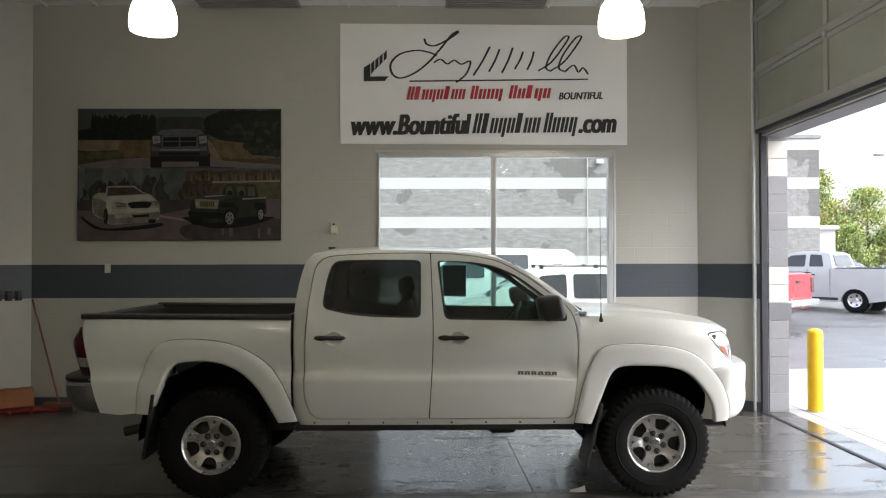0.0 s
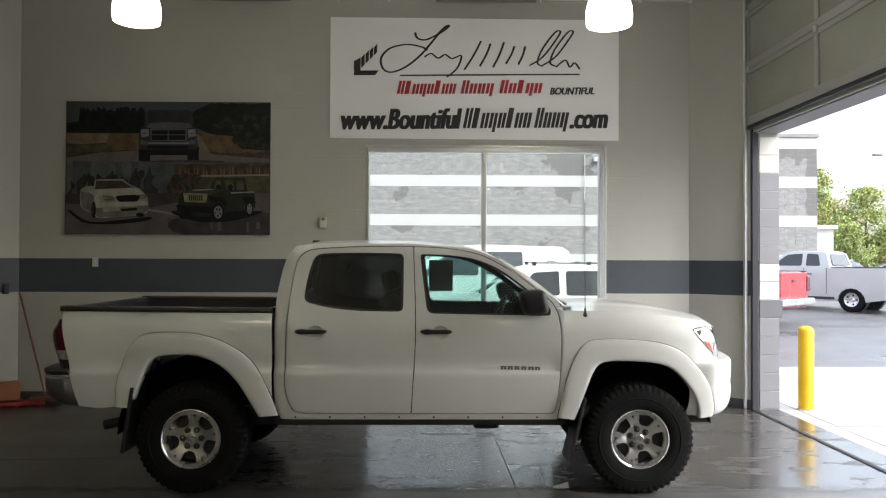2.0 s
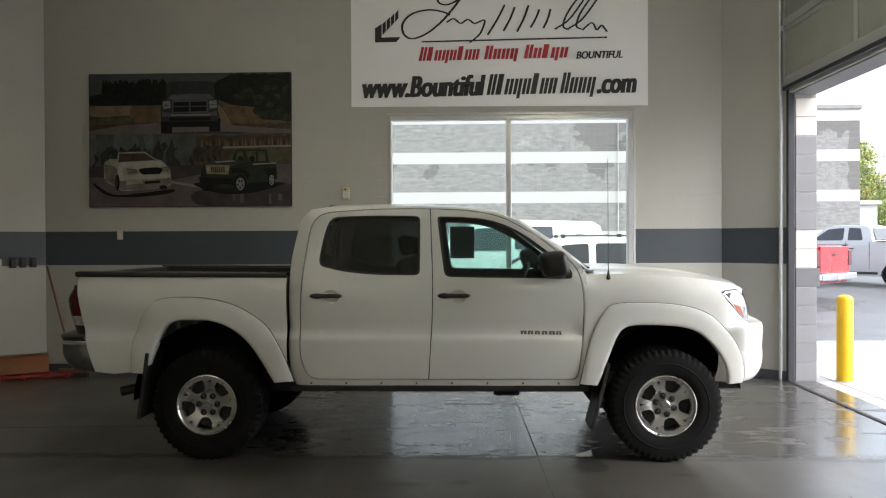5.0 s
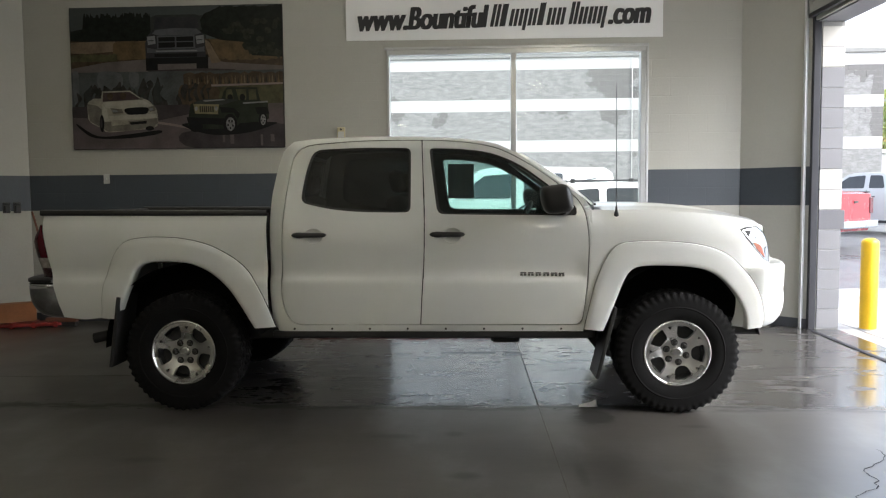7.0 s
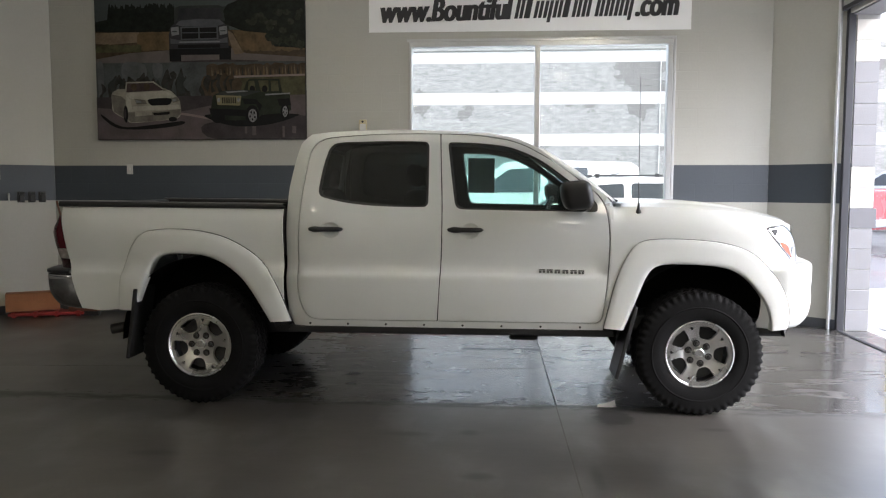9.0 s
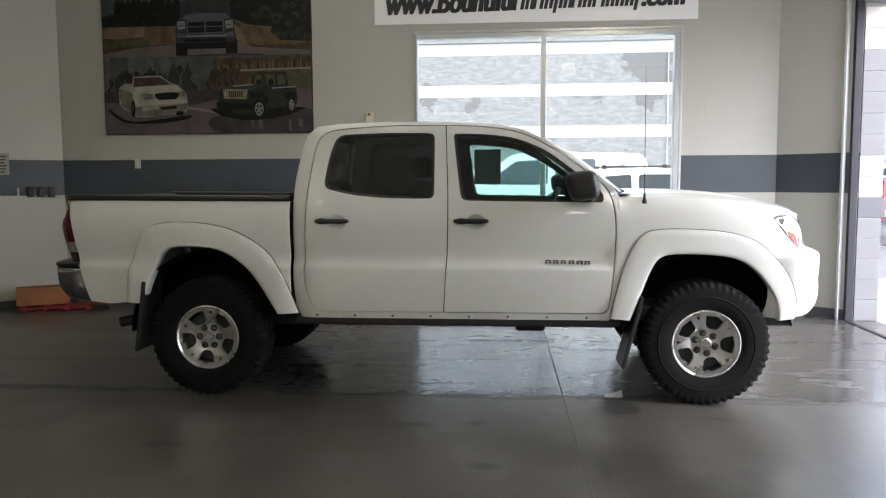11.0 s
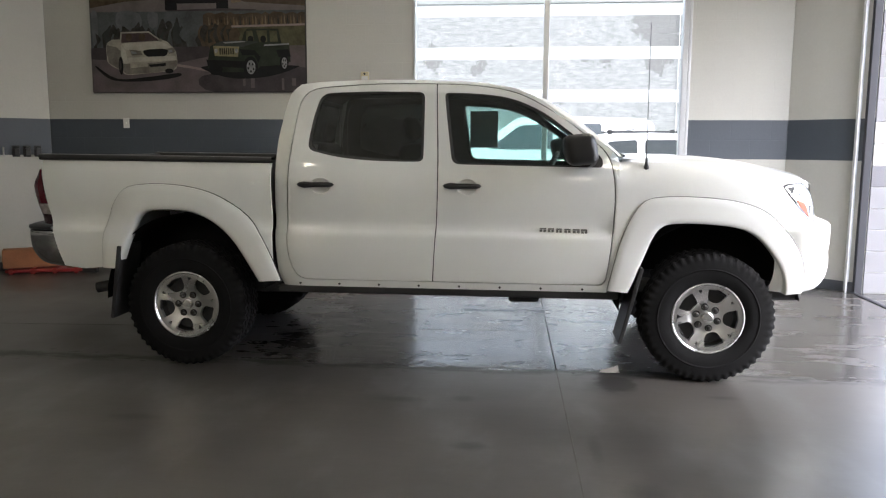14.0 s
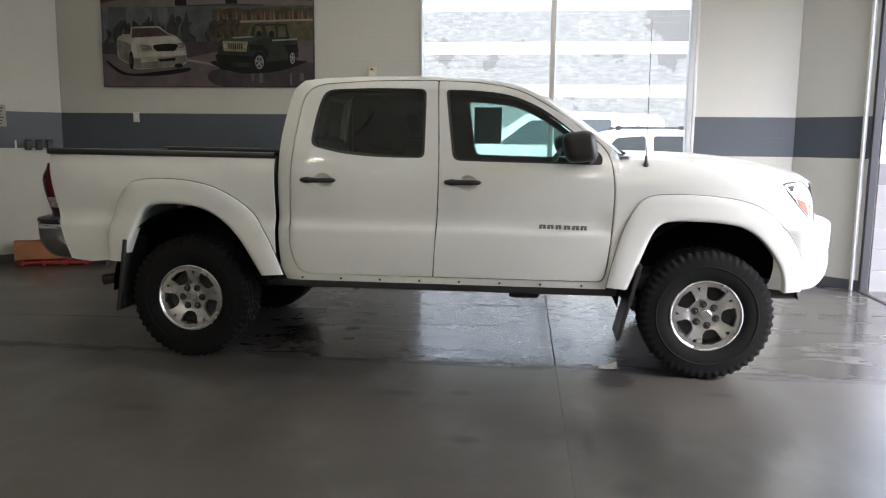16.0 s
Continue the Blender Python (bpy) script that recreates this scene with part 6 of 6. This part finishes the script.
# ---- neighbouring block building ----
NB_Y, NB_X0, NB_X1, NB_C = 28.0, -22.0, 14.37, 0.2063


def nb_kind(row):
    """White bands of two courses between grey bands of five."""
    k = (row - 7) % 7
    return "white" if k in (0, 1) else "grey"


def neighbour():
    n = thing("block_building", "pale grey block building with white painted bands", "building", at=(0, 0, 0))
    part("wall", box(NB_X0, NB_X1, NB_Y + 0.006, NB_Y + 12, -0.2, 6.24), NBMORTAR, n, "mortar joints of the block wall")
    part("coping", box(NB_X0 - 0.05, NB_X1 + 0.06, NB_Y - 0.06, NB_Y + 12.05, 6.24, 6.4, 0.02), VENT, n, "grey metal coping")
    rest = {"white": [], "grey": []}
    shared = {}
    w, h, d = 0.4064, NB_C, 0.009
    def mesh_for(kind):
        if kind not in shared:
            me = bpy.data.meshes.new("block")
            g = 0.001 if kind == "grey" else 0.0006
            bm = box(g, w - g, -d, 0.01, g, h - g)
            for v in bm.verts:
                if v.co.y < 0 and kind == "grey":
                    v.co.x += 0.0015 if v.co.x < w / 2 else -0.0015
                    v.co.z += 0.0015 if v.co.z < h / 2 else -0.0015
            bm.to_mesh(me)
            bm.free()
            me.materials.append(WHITEBLOCK if kind == "white" else GREYBLOCK)
            shared[kind] = me
        return shared[kind]
    count = 0
    for row in range(30):
        z = 0.055 + row * h
        if z + h > 6.245:
            break
        x = NB_X0 + (w / 2 if row % 2 else 0)
        while x < NB_X1 - 0.05:
            kind = nb_kind(row)
            if -1.3 < x < 5.9 and 2.9 < z < 5.9 and count < 290:
                ob = new("block", mesh_for(kind))
                ob.parent = n
                ob.location = (x, NB_Y + 0.004 * noise.random(), z)
                count += 1
            else:
                rest[kind].append((x, z))
            x += w
    for kind, places in rest.items():
        verts, faces = [], []
        src = mesh_for(kind)
        for x, z in places:
            s = len(verts)
            dy = 0.004 * noise.random()
            cut = min(1.0, (NB_X1 - x) / w)
            verts += [(v.co.x * cut + x, v.co.y + NB_Y + dy, v.co.z + z) for v in src.vertices]
            faces += [[s + i for i in p.vertices] for p in src.polygons]
        me = bpy.data.meshes.new("blocks")
        me.from_pydata(verts, [], faces)
        me.materials.append(src.materials[0])
        ob = new("block_work", me)
        ob.parent = n
        tagged(ob, kind="stuff")
    wl = part("wall_light", box(6.05, 6.3, NB_Y - 0.25, NB_Y - 0.03, 5.3, 5.45, 0.02), SOCKET, n, "small pale wall light")
    part("light_lens", box(6.07, 6.28, NB_Y - 0.23, NB_Y - 0.05, 5.265, 5.3, 0.008), CLEARLENS, wl)
    part("conduit", rod((5.75, NB_Y - 0.05, 0), (5.75, NB_Y - 0.05, 6.2), 0.012, 8), SOCKET, n, "pale conduit pipe")
    return n


neighbour()


# ---- parked vehicles ----
def parked(name, label, group, at, yaw, paint, outline, belt, glass, wheels, half, screens=(), extras=None, size=1.0):
    """A vehicle from its side outline (x forward to the left), with panes, screens and wheels."""
    t = thing(name, label, "car" if "truck" not in name else "truck", group, at)
    t.rotation_euler = (0, 0, radians(yaw))
    t.scale = (size, size, size)
    def w(z):
        return half - 0.26 * max(0.0, z - belt) - 0.06 * max(0.0, 0.55 - z) - 0.03 * max(0.0, z - 0.75)
    for side in (-1, 1):
        part("body_side", sheet(outline, lambda x, z, b, side=side: (x, side * (w(z) - b), z), [], 0.2, 0.08, 0.0), paint, t, "", 40)
        for g in glass:
            part("side_window", sheet(rounded(g, 0.05), lambda x, z, b, side=side: (x, side * (w(z) + 0.006 - b), z), [], 0.25, 0.1, 0.01), TINT, t, "dark side window", 40)
        for x, r in wheels:
            wh = new("wheel")
            wh.parent = t
            wh.location = (x, side * (half - 0.12), r)
            part("tyre", lathe([(r * 0.6, -0.1), (r * 0.93, -0.105), (r, -0.08), (r, 0.08), (r * 0.93, 0.105), (r * 0.6, 0.1)], 28, "Y"), RUBBER, wh, "", 40)
            part("rim", lathe([(0.0, 0.07), (r * 0.15, 0.08), (r * 0.2, 0.06), (r * 0.5, 0.075), (r * 0.61, 0.1), (r * 0.61, -0.08)], 20, "Y"), ALLOY, wh, "silver wheel rim", 30).scale = (1, -side, 1)
            part("arch", lathe([(r * 1.15, 0.0), (r * 1.15, 0.2), (0.0, 0.2)], 24, "Y"), DARK, wh).scale = (1, side, 1)
            for k in range(5):
                a = 2 * math.pi * k / 5
                part("spoke_gap", rod((0.4 * r * math.cos(a), side * 0.062, 0.4 * r * math.sin(a)), (0.4 * r * math.cos(a), side * 0.079, 0.4 * r * math.sin(a)), r * 0.09, 8), DARK, wh)
    # skin over the top, following the outline
    line = dense(outline, 0.12)
    bm = bmesh.new()
    rings = []
    for p in line:
        row = []
        for k in range(9):
            v = 2 * k / 8 - 1
            crown = 0.025 * (1 - v * v) if p[1] > 0.6 else 0
            row.append(bm.verts.new((p[0], v * w(p[1]), p[1] + crown)))
        rings.append(row)
    for a, b in zip(rings, [*rings[1:], rings[0]]):
        for k in range(8):
            bm.faces.new((a[k], a[k + 1], b[k + 1], b[k]))
    bmesh.ops.recalc_face_normals(bm, faces=bm.faces)
    part("body_top", bm, paint, t, "", 40)
    for (xa, za), (xb, zb) in screens:
        n = Vector((-(zb - za), xb - xa)).normalized()
        if n.y < 0:
            n = -n
        part("windscreen", grid(lambda s, q: (xa + (xb - xa) * s + n.x * 0.012, (2 * q - 1) * (w(za + (zb - za) * s) - 0.07), za + (zb - za) * s + 0.026 * (1 - (2 * q - 1) ** 2) + n.y * 0.012), 4, 8), TINT, t, "dark sloping windscreen", 50)
    if extras:
        extras(t, w)
    return t


def arch(x, r, n=8):
    """Outline points of a wheel opening, front to rear."""
    return [(x - r * math.cos(math.pi * k / n), 0.3 + r * 1.02 * math.sin(math.pi * k / n)) for k in range(n + 1)]


def suv_outline(L, roof, hood, front=0.0):
    low = [(front, 0.5), (front + 0.02, 0.3)] + arch(front + 0.85, 0.38) + arch(front + L - 0.95, 0.38) + [(front + L - 0.02, 0.32), (front + L, 0.6)]
    top = [(front + L - 0.05, 1.0), (front + L - 0.2, roof - 0.12), (front + L - 0.35, roof - 0.02), (front + L * 0.62, roof + 0.02), (front + L * 0.45, roof), (front + L * 0.41, roof - 0.04), (front + L * 0.25, hood + 0.03), (front + L * 0.12, hood - 0.03), (front + 0.1, hood - 0.15), (front + 0.02, 0.75)]
    return low + top


def rack(t, w):
    for side in (-1, 1):
        part("roof_rail", rod((2.0, side * 0.52, 1.655), (3.9, side * 0.52, 1.655), 0.01, 8), BLACK, t, "black roof rail")
        for x in (2.05, 2.95, 3.85):
            part("rail_foot", box(x - 0.035, x + 0.035, side * 0.52 - 0.015, side * 0.52 + 0.02, 1.6, 1.68, 0.008), BLACK, t)
    for x in (2.4, 3.4):
        part("cross_bar", rod((x, -0.52, 1.685), (x, 0.52, 1.685), 0.01, 8), BLACK, t)


parked("parked_suv", "white compact wagon with a black roof rack parked outside", "parked cars", (-0.2, 12.9, gz(12.9)), 0, PAINT,
       suv_outline(4.4, 1.6, 1.08), 1.1, [[(1.72, 1.14), (2.0, 1.5), (2.42, 1.53), (2.42, 1.14)], [(2.53, 1.14), (2.53, 1.53), (3.25, 1.53), (3.25, 1.14)], [(3.36, 1.14), (3.36, 1.53), (3.9, 1.48), (4.05, 1.2)]],
       [(0.85, 0.34), (3.45, 0.34)], 0.88, [((1.15, 1.13), (1.78, 1.53))], rack)
parked("parked_wagon", "tall white wagon parked further back in the lot", "parked cars", (-1.6, 17.0, gz(17.0)), 0, PAINT,
       suv_outline(4.9, 1.92, 1.28), 1.28, [[(1.5, 1.3), (2.1, 1.76), (2.75, 1.8), (2.75, 1.3)], [(2.9, 1.32), (2.9, 1.8), (3.7, 1.8), (3.7, 1.32)]],
       [(0.85, 0.38), (3.95, 0.38)], 0.95, [((1.27, 1.34), (1.98, 1.84))])


def pickup_outline(extended):
    low = [(0.0, 0.6), (0.02, 0.35)] + arch(0.85, 0.42) + arch(4.05, 0.42) + [(5.2, 0.42), (5.25, 0.6)]
    top = [(5.25, 1.32), (5.15, 1.36), (3.42, 1.36), (3.4, 1.38), (3.26, 1.82), (3.1, 1.88), (2.2, 1.9), (1.95, 1.84), (1.35, 1.4), (0.7, 1.34), (0.15, 1.2), (0.02, 0.95)]
    return low + top


def tail(t, w):
    part("tailgate", box(5.25, 5.3, -0.72, 0.72, 0.72, 1.34, 0.015), t.children[0].data.materials[0], t)
    part("gate_handle", box(5.3, 5.32, -0.1, 0.1, 1.1, 1.16, 0.005), BLACK, t)
    bp = part("rear_bumper", box(5.2, 5.45, -0.9, 0.9, 0.5, 0.68, 0.03), CHROME, t, "chrome rear bumper")
    part("plate_bar", box(5.45, 5.46, -0.15, 0.15, 0.54, 0.66), SOCKET, bp, "pale plate")
    for side in (-1, 1):
        part("tail_light", box(5.2, 5.31, side * 0.83 - 0.09, side * 0.83 + 0.09, 0.85, 1.25, 0.02), RED, t, "red tail light")
    for side in (-1, 1):
        part("bed_rail", box(3.42, 5.24, side * 0.83 - 0.05, side * 0.83 + 0.05, 1.352, 1.385, 0.01), BLACK, t, "black bed rail cap")
        y = side * (w(0.9) + 0.003)
        for x in (2.58, 3.3):
            part("door_seam", box(x, x + 0.012, y - 0.004, y + 0.004, 0.5, 1.36), DARK, t)
        part("door_handle", box(2.66, 2.84, y - 0.012, y + 0.012, 1.14, 1.175, 0.005), BLACK, t)
        part("sill", box(1.35, 3.55, y - 0.01, y + 0.01, 0.36, 0.44, 0.005), DARK, t, "dark sill")
    part("bed_opening", box(3.45, 5.1, -0.66, 0.66, 1.33, 1.395), DARK, t, "dark open bed")
    part("back_window", grid(lambda s, q: (3.42 - 0.15 * s, (2 * q - 1) * (0.68 - 0.08 * s), 1.44 + 0.36 * s), 2, 4, 0.01), TINT, t, "dark rear window")


PK_GLASS = [[(1.52, 1.42), (2.0, 1.78), (2.5, 1.82), (2.5, 1.42)], [(2.64, 1.42), (2.64, 1.82), (3.0, 1.8), (3.1, 1.42)]]
parked("parked_truck", "silver extended-cab pickup truck parked on wet asphalt", "parked trucks", (10.75, 25.9, gz(23.6)), -50, SILVER, pickup_outline(True), 1.38, PK_GLASS, [(0.85, 0.37), (4.05, 0.37)], 0.9, [((1.38, 1.43), (1.92, 1.82))], tail, 0.95)
parked("parked_truck", "bright red pickup truck seen from behind on the lot", "parked trucks", (5.77, 22.3, gz(20.2)), -50, REDCAR, pickup_outline(True), 1.38, PK_GLASS, [(0.85, 0.36), (4.05, 0.36)], 0.9, [((1.38, 1.43), (1.92, 1.82))], tail, 0.95)
SEDAN = [(0.0, 0.5), (0.05, 0.3)] + arch(0.85, 0.36) + arch(3.55, 0.36) + [(4.4, 0.35), (4.45, 0.7), (4.4, 1.0), (3.9, 1.06), (3.3, 1.4), (2.9, 1.46), (2.1, 1.46), (1.3, 1.05), (0.5, 0.95), (0.05, 0.8)]
SD_GLASS = [[(1.45, 1.08), (2.05, 1.4), (2.4, 1.42), (2.4, 1.08)], [(2.5, 1.08), (2.5, 1.42), (2.95, 1.4), (3.5, 1.1)]]
for x, y, m, lab in ((22.8, 40.0, PAINT, "white car parked far across the lot"), (24.8, 39.0, REDCAR, "red car parked far across the lot"), (17.5, 38.0, PAINT, "white car parked far across the lot"), (27.5, 37.0, SILVER, "silver car parked far across the lot")):
    parked("parked_car", lab, "far parked cars", (x, y, gz(y)), -60, m, SEDAN, 1.0, SD_GLASS, [(0.85, 0.32), (3.55, 0.32)], 0.88, [((1.32, 1.09), (2.0, 1.42)), ((3.35, 1.38), (3.85, 1.09))])
gp = thing("block_kiosk", "small white block hut beside the trees", "hut", at=(20.9, 41.0, gz(41)))
part("walls", box(-0.75, 0.45, -0.8, 0.8, -0.03, 3.05), WHITEBLOCK, gp)
part("roof_slab", box(-0.9, 0.6, -0.95, 0.95, 3.05, 3.25, 0.03), SOCKET, gp, "pale flat roof")
sl = thing("street_lamp", "pale steel street lamp over the lot", "street lamp", at=(25.6, 42.0, gz(42)))
part("pole", rod((0, 0, 0), (0, 0, 7.2), 0.09, 12, None, 0.06), SOCKET, sl, "", 40)
part("arm", rod((0, 0, 7.1), (-0.7, 0, 7.25), 0.04, 8), SOCKET, sl, "", 40)
part("lamp_head", box(-1.1, -0.6, -0.14, 0.14, 7.2, 7.32, 0.03), VENT, sl)


# ---- trees ----
def tree(x, y, height, spread, seed, mats):
    rng = random.Random(seed)
    t = thing("tree", "autumn tree with yellow-green leaves", "tree", "trees beyond the lot", (x, y, gz(y) - 0.02))
    bm = bmesh.new()
    rod((0, 0, 0), (0.1, 0, height * 0.45), 0.16, 10, bm, 0.09)
    rod((0.1, 0, height * 0.45), (0, 0.1, height * 0.95), 0.09, 8, bm, 0.02)
    tips = []
    for k in range(16):
        a = k * 2.4
        z0 = height * (0.22 + 0.045 * k)
        reach = spread * (1 - 0.7 * (k / 16) ** 1.4) * (0.75 + 0.5 * rng.random())
        tip = Vector((reach * math.cos(a), reach * math.sin(a), z0 + height * (0.1 + 0.08 * rng.random())))
        rod((0.05, 0, z0), tip, 0.045, 6, bm, 0.012)
        tips += [tip, tip * 0.65 + Vector((0, 0, z0 * 0.35)) + Vector((0, 0, 0.1))]
    tips.append(Vector((0, 0, height * 0.97)))
    part("trunk", bm, BARK, t, "", 40)
    for m, share in mats:
        verts, faces = [], []
        for tip in tips:
            if rng.random() > share + 0.25:
                continue
            r = spread * (0.24 + 0.2 * rng.random())
            for _ in range(int(240 * share)):
                d = Vector((rng.gauss(0, 1), rng.gauss(0, 1), rng.gauss(0, 0.8)))
                p = tip + d * r * 0.6
                if p.z > height * 1.04 or p.z < 0.8:
                    continue
                s = 0.045 + 0.05 * rng.random()
                n = Vector((rng.gauss(0, 1), rng.gauss(0, 1), rng.gauss(0, 1))).normalized()
                u = n.orthogonal().normalized() * s
                v = n.cross(u).normalized() * s * 0.6
                k = len(verts)
                verts += [p - u, p + v, p + u, p - v]
                faces.append((k, k + 1, k + 2, k + 3))
        me = bpy.data.meshes.new("crown")
        me.from_pydata([tuple(v) for v in verts], [], faces)
        me.materials.append(m)
        ob = new("crown", me)
        ob.parent = t
        tagged(ob, kind="stuff")
    return t


for x, y, h, s, seed, mats in ((23.3, 46.0, 6.7, 1.35, 1, ((LEAFG, 0.8), (LEAFY, 0.25))), (26.6, 46.5, 5.7, 1.5, 2, ((LEAFG, 0.9), (LEAFY, 0.15))), (25.1, 48.0, 5.0, 1.6, 3, ((LEAFY, 0.6), (LEAFG, 0.4))),
                               (29.8, 47.0, 6.2, 1.6, 4, ((LEAFG, 0.8), (LEAFY, 0.3))), (24.2, 44.5, 3.4, 1.3, 5, ((LEAFG, 0.9),)), (27.6, 44.8, 3.6, 1.4, 6, ((LEAFG, 0.8), (LEAFY, 0.2)))):
    tree(x, y, h, s, seed, mats)

# ---- painted blocks of the north wall, courses and joints ----
pier_blocks()


def wall_blocks():
    w, h = 0.406, COURSE
    base = S0 - 6 * COURSE
    shared = {}
    left = {}
    def mesh_for(width, height, mat):
        key = (round(width, 3), round(height, 3), mat.name)
        if key not in shared:
            me = bpy.data.meshes.new("block")
            bm = bmesh.new()
            a, e = 0.0022, 0.0045
            back = [bm.verts.new(p) for p in ((a, CORE, a), (width - a, CORE, a), (width - a, CORE, height - a), (a, CORE, height - a))]
            front = [bm.verts.new(p) for p in ((e, 0.0032, e), (width - e, 0.0032, e), (width - e, 0.0032, height - e), (e, 0.0032, height - e))]
            bm.faces.new(list(reversed(front)))
            for i in range(4):
                bm.faces.new((back[i], back[(i + 1) % 4], front[(i + 1) % 4], front[i]))
            bmesh.ops.recalc_face_normals(bm, faces=bm.faces)
            bm.to_mesh(me)
            bm.free()
            me.materials.append(mat)
            shared[key] = me
        return shared[key]
    count = 0
    for row in range(-1, 25):
        z0, z1 = max(base + row * h, 0.0), min(base + (row + 1) * h, CEIL)
        if z1 - z0 < 0.02:
            continue
        mat = STRIPE if S0 - 0.01 < z0 and z1 < S1 + 0.01 else WALL
        x = LEFT0[0] - (w / 2 if row % 2 else 0)
        while x < RIGHT0[0]:
            a, b = max(x, LEFT0[0]), min(x + w, RIGHT0[0])
            x += w
            spans = [(a, b, z0, z1)]
            if z1 > WIN[2] and z0 < WIN[3]:
                spans = []
                if a < WIN[0]:
                    spans.append((a, min(b, WIN[0]), z0, z1))
                if b > WIN[1]:
                    spans.append((max(a, WIN[1]), b, z0, z1))
                if z1 > WIN[3] and b > WIN[0] and a < WIN[1]:
                    spans.append((max(a, WIN[0]), min(b, WIN[1]), max(z0, WIN[3]), z1))
                if z0 < WIN[2] and b > WIN[0] and a < WIN[1]:
                    spans.append((max(a, WIN[0]), min(b, WIN[1]), z0, WIN[2]))
            for p, q, r, s in spans:
                if q - p < 0.03 or s - r < 0.03:
                    continue
                me = mesh_for(q - p, s - r, mat)
                if count < 300 and p > -1.9 and r > 0.9:
                    ob = new("block", me)
                    ob.parent = WALL_N
                    ob.location = (p, BACK, r)
                    count += 1
                else:
                    left.setdefault(mat.name, []).append((p, r, me))
    for name, items in left.items():
        verts, faces = [], []
        for p, r, me in items:
            k = len(verts)
            verts += [(v.co.x + p, v.co.y + BACK, v.co.z + r) for v in me.vertices]
            faces += [[k + i for i in f.vertices] for f in me.polygons]
        me = bpy.data.meshes.new("courses")
        me.from_pydata(verts, [], faces)
        me.materials.append(items[0][2].materials[0])
        ob = new("block_work", me)
        ob.parent = WALL_N
        tagged(ob, kind="stuff")


wall_blocks()
